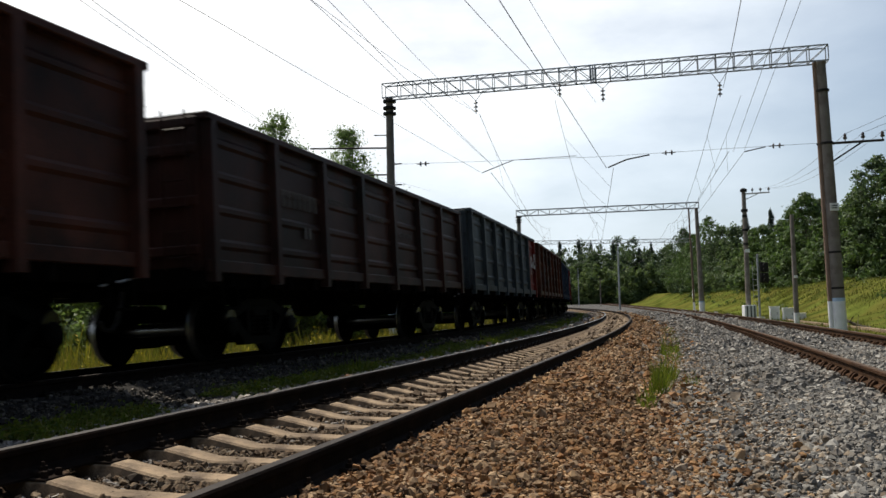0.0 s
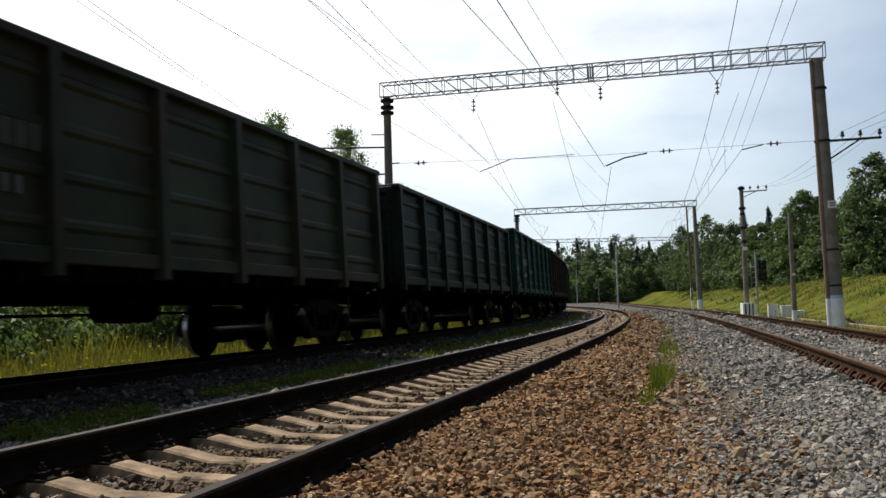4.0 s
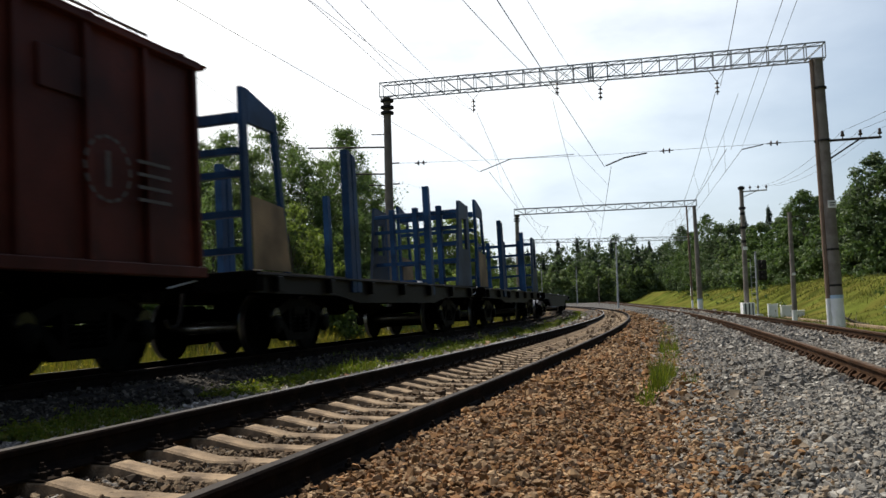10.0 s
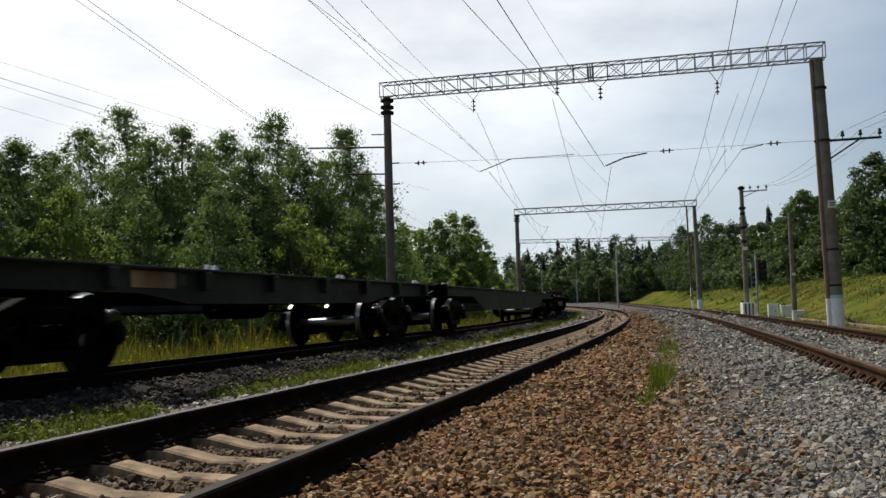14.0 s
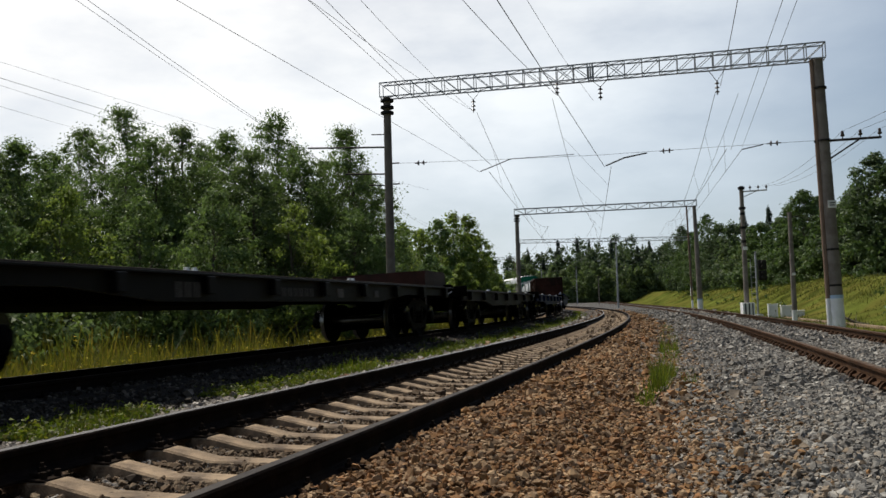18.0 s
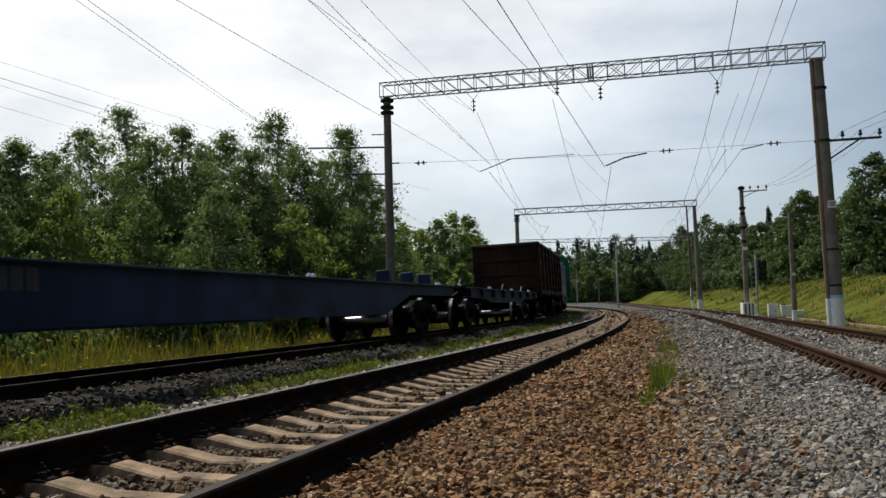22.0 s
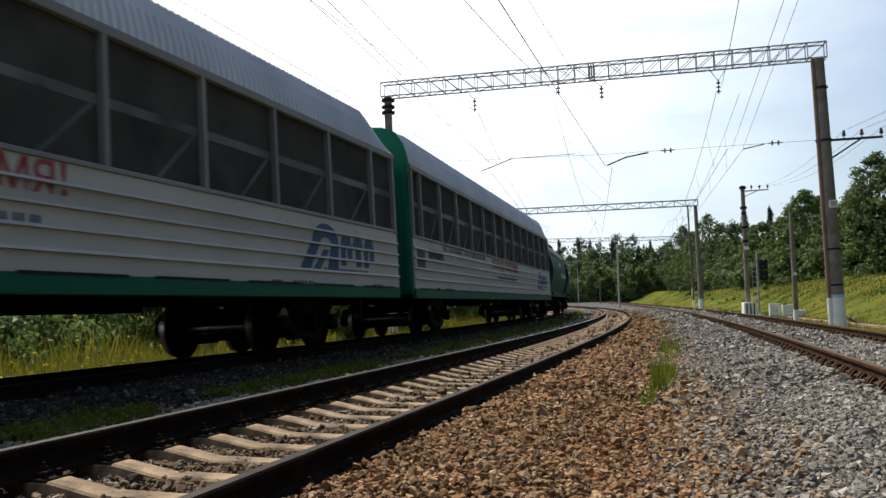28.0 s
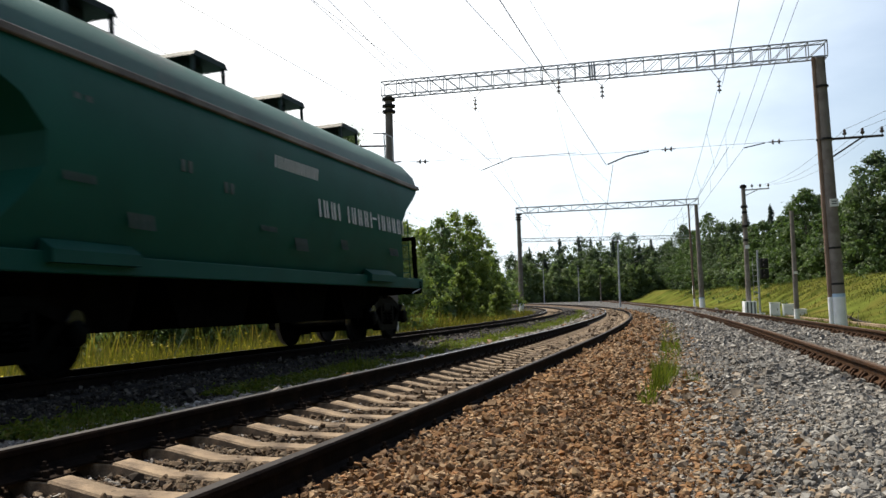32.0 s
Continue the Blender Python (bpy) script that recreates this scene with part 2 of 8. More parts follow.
DUST = (0.055, 0.045, 0.035)
MAT = dict(
    rail_dark=material("rail_steel_dark", (0.0108, 0.0078, 0.0066), 0.7, 0.0, 0.3, 5, 60, 0.2, (0.022, 0.014, 0.010), spec=0.02),
    rail_rust=material("rail_steel_rusty", (0.055, 0.030, 0.017), 0.8, 0.0, 0.3, 5, 60, 0.3, (0.03, 0.018, 0.012), spec=0.05),
    rail_top=material("rail_head_polished", (0.16, 0.15, 0.145), 0.36, 0.75, 0.15, 4, 80, 0.05),
    rail_top_dull=material("rail_head_dull", (0.06, 0.052, 0.047), 0.7, 0.0, 0.25, 4, 80, 0.1, spec=0.1),
    rail_top_rust=material("rail_head_worn", (0.075, 0.05, 0.034), 0.75, 0.0, 0.25, 4, 80, 0.1, spec=0.12),
    concrete=material("sleeper_concrete", (0.285, 0.207, 0.130), 0.9, 0, 0.3, 6, 70, 0.4, (0.10, 0.07, 0.045), 0.5),
    clip=material("fastener_iron", (0.02, 0.015, 0.012), 0.85, 0.0, 0.3, 20, 90, 0.2, spec=0.02),
    timber=material("sleeper_timber", (0.06, 0.045, 0.035), 0.95, 0, 0.3, 8, 60, 0.5),
    pole=material("mast_concrete", (0.175, 0.155, 0.135), 0.85, 0, 0.25, 1.2, 40, 0.3, (0.09, 0.07, 0.055), 0.56),
    pole_rust=material("mast_rusty_strip", (0.165, 0.112, 0.082), 0.85, 0, 0.25, 1.5, 40, 0.3),
    whitewash=material("whitewash", (0.74, 0.75, 0.76), 0.85, 0, 0.1, 3, 40, 0.2, (0.35, 0.33, 0.3), 0.66),
    bluewash=material("blue_band", (0.35, 0.48, 0.62), 0.85, 0, 0.15, 5, 40, 0.1),
    galv=material("galvanised_steel", (0.33, 0.34, 0.36), 0.55, 0.5, 0.15, 3, 60, 0.1, (0.16, 0.13, 0.11), 0.62),
    iron=material("dark_iron", (0.02, 0.019, 0.018), 0.7, 0.0, 0.25, 6, 60, 0.15, spec=0.15),
    # underframe and wheels: the shade below the wagons is put into the colour
    under=material("shaded_underframe_grime", (0.0045, 0.004, 0.0035), 0.8, 0.1, 0.35, 4, 50, 0.25, (0.010, 0.008, 0.007), 0.6, spec=0.0),
    wheel=material("shaded_wheel_steel", (0.003, 0.0027, 0.0026), 0.6, 0.0, 0.25, 8, 60, 0.1, spec=0.02),
    tread=material("rolling_tread", (0.22, 0.22, 0.22), 0.3, 0.9, 0.15, 8, 60, 0.05),
    bright=material("worn_bright_steel", (0.62, 0.62, 0.62), 0.28, 0.9, 0.15, 8, 60, 0.05),
    oily=material("oiled_casting", (0.012, 0.011, 0.010), 0.22, 0.3, 0.2, 9, 60, 0.1, spec=0.6),
    wire=material("copper_wire", (0.07, 0.065, 0.06), 0.6, 0.5, 0.1, 3, 30, 0),
    insulator=material("glazed_insulator", (0.06, 0.045, 0.04), 0.25, 0, 0.15, 8, 40, 0.0),
    white=material("white_paint", (0.72, 0.73, 0.72), 0.6, 0, 0.08, 2, 40, 0.05, (0.4, 0.39, 0.36), 0.68),
    marking=material("white_stencil", (0.34, 0.34, 0.33), 0.8, 0, 0.3, 5, 60, 0.05, (0.12, 0.11, 0.10), 0.58),
    marking_dim=material("faded_stencil", (0.11, 0.105, 0.10), 0.85, 0, 0.35, 5, 60, 0.05, (0.05, 0.045, 0.04), 0.52),
    red_print=material("red_print", (0.27, 0.04, 0.042), 0.6, 0, 0.1, 4, 60, 0.02),
    blue_print=material("blue_print", (0.018, 0.07, 0.17), 0.6, 0, 0.1, 4, 60, 0.02),
    dark_print=material("dark_print", (0.05, 0.055, 0.06), 0.7, 0, 0.1, 4, 60, 0.02),
    orange_print=material("orange_placard", (0.55, 0.14, 0.03), 0.6, 0, 0.15, 4, 60, 0.02),
    bark=material("bark", (0.10, 0.085, 0.065), 0.95, 0, 0.35, 6, 40, 0.6, (0.03, 0.026, 0.02), 0.55),
    birch=material("birch_bark", (0.50, 0.48, 0.43), 0.9, 0, 0.2, 5, 40, 0.4, (0.05, 0.045, 0.04), 0.6),
    # leaf, leaf_dark and needle greens are lifted to include the haze
    leaf=foliage("leaf_green", [(0.106, 0.160, 0.069), (0.140, 0.207, 0.084), (0.179, 0.245, 0.093), (0.125, 0.184, 0.082)], 0.42),
    leaf_light=foliage("leaf_light_green", [(0.138, 0.195, 0.052), (0.227, 0.281, 0.075), (0.146, 0.203, 0.062), (0.244, 0.281, 0.083)], 0.5),
    leaf_dark=foliage("leaf_dark_green", [(0.099, 0.140, 0.069), (0.127, 0.175, 0.077), (0.155, 0.207, 0.086)], 0.42),
    leaf_deep=foliage("leaf_deep_green", [(0.054, 0.092, 0.035), (0.073, 0.118, 0.042), (0.097, 0.144, 0.050), (0.064, 0.104, 0.040)], 0.36),
    leaf_woods=foliage("leaf_woods_green", [(0.060, 0.092, 0.054), (0.080, 0.116, 0.062), (0.098, 0.136, 0.070)], 0.4),
    needle=foliage("hazed_spruce_needles", [(0.050, 0.077, 0.062), (0.066, 0.097, 0.073), (0.082, 0.114, 0.082)], 0.25),
    bank_grass=foliage("bank_grass", [(0.072, 0.084, 0.015), (0.11, 0.112, 0.02), (0.05, 0.068, 0.014), (0.145, 0.124, 0.03)], 0.35),
    grass=foliage("grass_blades", [(0.118, 0.115, 0.018), (0.190, 0.165, 0.027), (0.067, 0.085, 0.014), (0.246, 0.180, 0.044), (0.050, 0.060, 0.013), (0.157, 0.145, 0.024)], 0.42),
    weed=foliage("weed_green", [(0.087, 0.128, 0.014), (0.144, 0.174, 0.020), (0.051, 0.082, 0.013), (0.185, 0.169, 0.031)], 0.45),
    bloom=foliage("yellow_bloom", [(0.50, 0.36, 0.02), (0.45, 0.40, 0.05)], 0.2),
    stone_brown=mottled("ballast_brown", [(0.190, 0.090, 0.033), (0.267, 0.151, 0.064), (0.071, 0.038, 0.017), (0.425, 0.287, 0.161), (0.236, 0.163, 0.098), (0.247, 0.117, 0.044), (0.060, 0.038, 0.024), (0.230, 0.127, 0.054)]),
    stone_grey=mottled("ballast_grey", [(0.150, 0.144, 0.131), (0.215, 0.205, 0.184), (0.092, 0.089, 0.084), (0.36, 0.345, 0.31), (0.20, 0.176, 0.146), (0.120, 0.116, 0.110)]),
    stone_tan=mottled("ballast_tan", [(0.19, 0.14, 0.095), (0.27, 0.215, 0.155), (0.11, 0.085, 0.06), (0.36, 0.31, 0.25), (0.17, 0.15, 0.125)]),
    stone_oily=mottled("ballast_oily", [(0.080, 0.050, 0.027), (0.13, 0.084, 0.047), (0.040, 0.027, 0.017), (0.20, 0.148, 0.095), (0.09, 0.062, 0.038)]),
    stone_light=mottled("ballast_pale", [(0.20, 0.175, 0.145), (0.33, 0.30, 0.265), (0.12, 0.10, 0.08), (0.45, 0.42, 0.38), (0.17, 0.145, 0.115)]),
    # dark stones: dusty, and toned down further to hold the train's shade
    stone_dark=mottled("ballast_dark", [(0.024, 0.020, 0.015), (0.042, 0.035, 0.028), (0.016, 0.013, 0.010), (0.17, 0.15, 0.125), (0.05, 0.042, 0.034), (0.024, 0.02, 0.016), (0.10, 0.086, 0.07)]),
    glass=material("dark_lens", (0.02, 0.02, 0.022), 0.15, 0, 0.05, 3, 30, 0),
)


# ---------- mesh helpers ----------
class Geo:
    """Corners and faces of one mesh, gathered piece by piece."""

    def __init__(self):
        self.v, self.f = [], []

    def add(self, verts, faces):
        k = len(self.v)
        self.v += [tuple(p) for p in verts]
        self.f += [tuple(i + k for i in f) for f in faces]
        return self

    def box(self, x0, x1, y0, y1, z0, z1, c=0.0):
        if not c:
            vs = [(x, y, z) for x in (x0, x1) for y in (y0, y1) for z in (z0, z1)]
            return self.add(vs, [(0, 1, 3, 2), (4, 6, 7, 5), (0, 4, 5, 1), (2, 3, 7, 6), (0, 2, 6, 4), (1, 5, 7, 3)])
        a = [(x0 + c, y0), (x1 - c, y0), (x1, y0 + c), (x1, y1 - c), (x1 - c, y1), (x0 + c, y1), (x0, y1 - c), (x0, y0 + c)]
        m = ((x0 + x1) / 2, (y0 + y1) / 2)
        i = [(x + (c if x < m[0] else -c) * 0.7, y + (c if y < m[1] else -c) * 0.7) for x, y in a]
        vs = [(*p, z0) for p in i] + [(*p, z0 + c) for p in a] + [(*p, z1 - c) for p in a] + [(*p, z1) for p in i]
        fs = [tuple(range(7, -1, -1)), tuple(range(24, 32))]
        fs += [(r * 8 + k, r * 8 + (k + 1) % 8, r * 8 + 8 + (k + 1) % 8, r * 8 + 8 + k) for r in range(3) for k in range(8)]
        return self.add(vs, fs)

    def prism(self, outline, axis, a, b):
        """An outline in the two other axes, drawn out along one axis (x, y or z) from a to b."""
        n = len(outline)

        def at(p, h):
            return {"x": (h, p[0], p[1]), "y": (p[0], h, p[1]), "z": (p[0], p[1], h)}[axis]
        vs = [at(p, a) for p in outline] + [at(p, b) for p in outline]
        fs = [tuple(range(n - 1, -1, -1)), tuple(range(n, 2 * n))] + [(i, (i + 1) % n, n + (i + 1) % n, n + i) for i in range(n)]
        return self.add(vs, fs)

    def tube(self, p, q, r, r2=None, n=10):
        p, q = Vector(p), Vector(q)
        d = (q - p).normalized()
        u = d.orthogonal().normalized()
        w = d.cross(u)
        r2 = r if r2 is None else r2
        vs = []
        for c, rr in ((p, r), (q, r2)):
            vs += [c + (u * math.cos(6.28319 * k / n) + w * math.sin(6.28319 * k / n)) * rr for k in range(n)]
        fs = [(k, (k + 1) % n, n + (k + 1) % n, n + k) for k in range(n)] + [tuple(range(n - 1, -1, -1)), tuple(range(n, 2 * n))]
        return self.add(vs, fs)

    def turned(self, profile, p, axis="z", n=20):
        """A turned form: (distance along the axis, radius) pairs, from the point p."""
        vs, fs = [], []
        for h, r in profile:
            for k in range(n):
                a = 6.28319 * k / n
                c, s = r * math.cos(a), r * math.sin(a)
                o = {"x": (h, c, s), "y": (c, h, s), "z": (c, s, h)}[axis]
                vs.append((p[0] + o[0], p[1] + o[1], p[2] + o[2]))
        for j in range(len(profile) - 1):
            fs += [(j * n + k, j * n + (k + 1) % n, j * n + n + (k + 1) % n, j * n + n + k) for k in range(n)]
        m = (len(profile) - 1) * n
        fs += [tuple(range(n - 1, -1, -1)), tuple(range(m, m + n))]
        return self.add(vs, fs)

    def line(self, pts, r, n=5):
        for a, b in zip(pts, pts[1:]):
            self.tube(a, b, r, n=n)
        return self

    def mesh(self, name, mats, smooth=32):
        me = bpy.data.meshes.new(name)
        me.from_pydata(self.v, [], self.f)
        bm = bmesh.new()
        bm.from_mesh(me)
        bmesh.ops.recalc_face_normals(bm, faces=bm.faces)
        bm.to_mesh(me)
        bm.free()
        for m in (mats if isinstance(mats, (list, tuple)) else [mats]):
            me.materials.append(m)
        if smooth:
            me.polygons.foreach_set("use_smooth", [True] * len(me.polygons))
            me.set_sharp_from_angle(angle=radians(smooth))
        return me


def part(name, geo, mat=None, parent=None, label="", at=None):
    """One mesh object under a thing or a part; geo is a Geo or a mesh that others share."""
    me = geo if isinstance(geo, bpy.types.Mesh) else geo.mesh(name, mat)
    ob = new(name, me)
    if parent:
        ob.parent = parent
    if at is not None:
        ob.matrix_basis = at
    if label:
        ob["label"] = label
    return ob


def soup(name, verts, quads, mat, smooth=False):
    """A mesh from arrays of corners and faces that all have as many sides."""
    me = bpy.data.meshes.new(name)
    verts, quads = np.asarray(verts, np.float32), np.asarray(quads, np.int32)
    me.vertices.add(len(verts))
    me.vertices.foreach_set("co", verts.ravel())
    me.loops.add(quads.size)
    me.loops.foreach_set("vertex_index", quads.ravel())
    me.polygons.add(len(quads))
    me.polygons.foreach_set("loop_start", np.arange(len(quads), dtype=np.int32) * quads.shape[1])
    me.polygons.foreach_set("use_smooth", np.full(len(quads), smooth))
    me.materials.append(mat)
    me.update(calc_edges=True)
    return me


# ---------- the lines of the three tracks ----------
def rise(y):
    """The height of the line's gradient."""
    d = min(max(y - 15.0, 0.0), 190.0)
    return -0.00037 * d + 3.05e-5 * d * d + 0.0112 * max(y - 205.0, 0.0)


class Line:
    def __init__(self, x0, heading, k0, k1, cant, lo, hi):
        self.ds, self.lo, self.cant = 0.5, lo, cant
        n = int((hi - lo) / self.ds) + 1
        s = lo + self.ds * np.arange(n)
        k = np.where(s < -12, 0.0, k0 + k1 * np.clip(s, -12, 190))
        th = np.cumsum(k) * self.ds
        i = int(round(-lo / self.ds))
        th += heading - th[i]
        x, y = np.cumsum(-np.sin(th)) * self.ds, np.cumsum(np.cos(th)) * self.ds
        self.s, self.th, self.x, self.y = s, th, x - x[i] + x0, y - y[i]

    def at(self, s, off=0.0, up=0.0):
        """A point at s along the line, off to its right, up from the rail tops."""
        th, x, y = (np.interp(s, self.s, a) for a in (self.th, self.x, self.y))
        return Vector((x + off * math.cos(th), y + off * math.sin(th), rise(y) + up + self.cant * off / 1.59))

    def turn(self, s):
        return math.degrees(np.interp(s, self.s, self.th))

    def place(self, s, off=0.0, up=0.0):
        """A pose with x along the line, z up, leaning with the track's cant."""
        p = self.at(s, off, up)
        return pose(*p, 0, 0, 90 + self.turn(s)) @ pose(0, 0, 0, -math.degrees(math.atan(self.cant / 1.59)), 0, 0)

    def side(self, x, y):
        """Signed distances to the right of the line, and the stations, for arrays of places."""
        step = 4
        sx, sy, st, ss = self.x[::step], self.y[::step], self.th[::step], self.s[::step]
        x, y = np.asarray(x, float).ravel(), np.asarray(y, float).ravel()
        off, sta = np.empty(len(x)), np.empty(len(x))
        for a in range(0, len(x), 4000):
            dx, dy = x[a:a + 4000, None] - sx, y[a:a + 4000, None] - sy
            i = np.argmin(dx * dx + dy * dy, 1)
            r = np.arange(len(i))
            c, s = np.cos(st[i]), np.sin(st[i])
            off[a:a + 4000] = dx[r, i] * c + dy[r, i] * s
            sta[a:a + 4000] = ss[i] - dx[r, i] * s + dy[r, i] * c
        return off, sta


NEAR = Line(-2.931, -0.28619, 0.001494, 3.8e-6, -0.037, -60, 330)
LEFT = Line(-8.296, -0.30877, 0.001915, 6.18e-6, 0.052, -500, 520)
RIGHT = Line(2.912, -0.26783, 0.001160, -3.7e-6, 0.092, -60, 330)


# ---------- ground, ballast ----------
def smooth(a, b, v):
    t = np.clip((np.asarray(v, float) - a) / (b - a), 0, 1)
    return t * t * (3 - 2 * t)


RISE = np.vectorize(rise)


def waves(x, y, size):
    return np.sin(x / size * 1.7 + 1.3 * np.sin(y / size * 0.9)) * 0.5 + np.sin(y / size * 1.3 + 0.7 * np.sin(x / size * 1.9 + 2)) * 0.5


def ground_z(x, y):
    """The height of the land: the line's bed, a shallow ditch at its sides, a grassy bank on the right."""
    x, y = np.asarray(x, float), np.asarray(y, float)
    l, _ = LEFT.side(x, y)
    r, _ = RIGHT.side(x, y)
    z = -0.52 - 0.25 * smooth(2.4, 4.5, -l) + 0.5 * smooth(9, 26, -l)
    z = z - 0.1 * smooth(2.8, 4.5, r) + 2.9 * smooth(6.8, 14, r) + 2.5 * smooth(14, 60, r)
    z = z + waves(x, y, 7.0) * 0.2 * smooth(5, 10, np.maximum(-l, r)) + waves(x, y, 31.0) * 0.5 * smooth(18, 60, np.maximum(-l, r))
    return z + RISE(y)


def bed_z(x, y):
    """The top of the ballast, between and beside the sleepers of the three tracks."""
    n, _ = NEAR.side(x, y)
    l, _ = LEFT.side(x, y)
    r, _ = RIGHT.side(x, y)
    z = np.full(len(n), -0.272) + 0.107 * smooth(0.78, 0.92, np.abs(n))
    z = z - 0.20 * smooth(1.35, 2.5, n) + 0.185 * smooth(2.7, 3.9, n)
    z = z - 0.12 * smooth(1.35, 2.3, -n) + 0.03 * smooth(2.4, 3.7, -n)
    z = z - 0.33 * smooth(1.5, 2.6, r) - 0.22 * smooth(1.5, 2.6, -l) + 0.09 * smooth(1.9, 1.45, np.abs(l)) * smooth(0.72, 0.9, np.abs(l))
    z = z - 0.022 * smooth(1.3, 1.0, np.abs(r)) - 0.03 * smooth(-2.6, -1.2, r) * smooth(-0.6, -0.8, r)
    z = z + np.where(np.abs(n) < 1.2, n * NEAR.cant / 1.59, 0) + np.where(np.abs(l) < 1.3, l * LEFT.cant / 1.59, 0) + np.where(np.abs(r) < 1.3, r * RIGHT.cant / 1.59, 0)
    return z + RISE(np.asarray(y, float))


def spread(a, b, n, power):
    """n places from a to b, closer to each other near zero."""
    t = np.linspace(-abs(a) ** (1 / power), abs(b) ** (1 / power), n)
    return np.sign(t) * np.abs(t) ** power


gx, gy = np.meshgrid(spread(-900, 900, 190, 2.6), spread(-520, 1500, 210, 2.6))
gz = ground_z(gx.ravel(), gy.ravel())
h, w = gx.shape
i = np.arange(h * w).reshape(h, w)
quads = np.stack([i[:-1, :-1], i[:-1, 1:], i[1:, 1:], i[1:, :-1]], -1).reshape(-1, 4)
MAT["turf"] = material("turf", (0.068, 0.082, 0.017), 0.95, 0, 0.6, 0.3, 7.0, 0.9, (0.115, 0.106, 0.026), 0.52, spec=0.0)
ground = tagged(new("ground", soup("ground", np.stack([gx.ravel(), gy.ravel(), gz], 1), quads, MAT["turf"], True)),
                "uneven grassy ground with a green bank beside the railway", "ground", kind="structure")


def gravel(name, cols):
    """Ballast seen from afar: cells of stone in mixed colours, with relief."""
    m = bpy.data.materials.new(name)
    m.use_nodes = True
    n, l = m.node_tree.nodes, m.node_tree.links
    b = n["Principled BSDF"]
    b.inputs["Roughness"].default_value, b.inputs["Specular IOR Level"].default_value = 0.9, 0.2
    pos = n.new("ShaderNodeTexCoord").outputs["Object"]
    cell, edge, big = n.new("ShaderNodeTexVoronoi"), n.new("ShaderNodeTexVoronoi"), n.new("ShaderNodeTexNoise")
    edge.feature = "DISTANCE_TO_EDGE"
    for t in (cell, edge):
        t.inputs["Scale"].default_value = 19.0
        l.new(pos, t.inputs["Vector"])
    big.inputs["Scale"].default_value, big.inputs["Detail"].default_value = 0.8, 6
    l.new(pos, big.inputs["Vector"])
    ramp = n.new("ShaderNodeValToRGB")
    e = ramp.color_ramp.elements
    while len(e) < len(cols):
        e.new(0.5)
    for k, c in enumerate(cols):
        e[k].position, e[k].color = k / (len(cols) - 1), (*c, 1)
    sep = n.new("ShaderNodeSeparateColor")
    l.new(cell.outputs["Color"], sep.inputs[0]), l.new(sep.outputs[0], ramp.inputs["Fac"])
    # the gaps' shade is put into the colour: cells darken towards their edges
    mr = n.new("ShaderNodeMapRange")
    mr.inputs[2].default_value, mr.inputs[3].default_value, mr.inputs[4].default_value = 0.25, 0.35, 1.0
    l.new(edge.outputs["Distance"], mr.inputs[0])
    mr2 = n.new("ShaderNodeMapRange")
    mr2.inputs[1].default_value, mr2.inputs[2].default_value, mr2.inputs[3].default_value, mr2.inputs[4].default_value = 0.3, 0.7, 0.7, 1.2
    l.new(big.outputs["Fac"], mr2.inputs[0])
    mu = n.new("ShaderNodeMath")
    mu.operation = "MULTIPLY"
    l.new(mr.outputs[0], mu.inputs[0]), l.new(mr2.outputs[0], mu.inputs[1])
    v = n.new("ShaderNodeVectorMath")
    v.operation = "SCALE"
    l.new(ramp.outputs[0], v.inputs[0]), l.new(mu.outputs[0], v.inputs["Scale"]), l.new(v.outputs[0], b.inputs["Base Color"])
    bp = n.new("ShaderNodeBump")
    bp.inputs["Strength"].default_value, bp.inputs["Distance"].default_value = 0.9, 0.04
    l.new(edge.outputs["Distance"], bp.inputs["Height"]), l.new(bp.outputs[0], b.inputs["Normal"])
    return m


BROWN = [(0.13, 0.076, 0.04), (0.19, 0.122, 0.068), (0.08, 0.049, 0.03), (0.21, 0.15, 0.095), (0.15, 0.098, 0.058)]
GREY = [(0.105, 0.102, 0.098), (0.14, 0.137, 0.132), (0.075, 0.073, 0.07), (0.17, 0.165, 0.155), (0.12, 0.108, 0.096)]
# this bed's colour is darkened for the shade beside the train
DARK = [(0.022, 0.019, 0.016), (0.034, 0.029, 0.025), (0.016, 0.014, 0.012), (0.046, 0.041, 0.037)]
stations = np.concatenate([np.arange(-58, 0, 4.0), np.arange(0, 60, 0.5), np.arange(60, 328, 3.0)])


def bed(name, label, first, second, cols, across):
    """One stretch of ballast between two lines that run along the tracks."""
    pts = []
    for s in stations:
        a, b = first(s), second(s)
        pts += [(a.x + (b.x - a.x) * t, a.y + (b.y - a.y) * t) for t in np.linspace(0, 1, across)]
    pts = np.array(pts)
    z = bed_z(pts[:, 0], pts[:, 1]) + waves(pts[:, 0], pts[:, 1], 0.35) * 0.012
    k = np.arange(len(pts)).reshape(-1, across)
    q = np.stack([k[:-1, :-1], k[:-1, 1:], k[1:, 1:], k[1:, :-1]], -1).reshape(-1, 4)
    return tagged(new(name, soup(name, np.column_stack([pts, z]), q, gravel(name, cols), True)), label, "ballast", kind="structure")


def beside(line, off):
    def find(s):
        p = NEAR.at(s)
        _, t = line.side([p.x], [p.y])
        return line.at(float(t[0]), off)
    return find


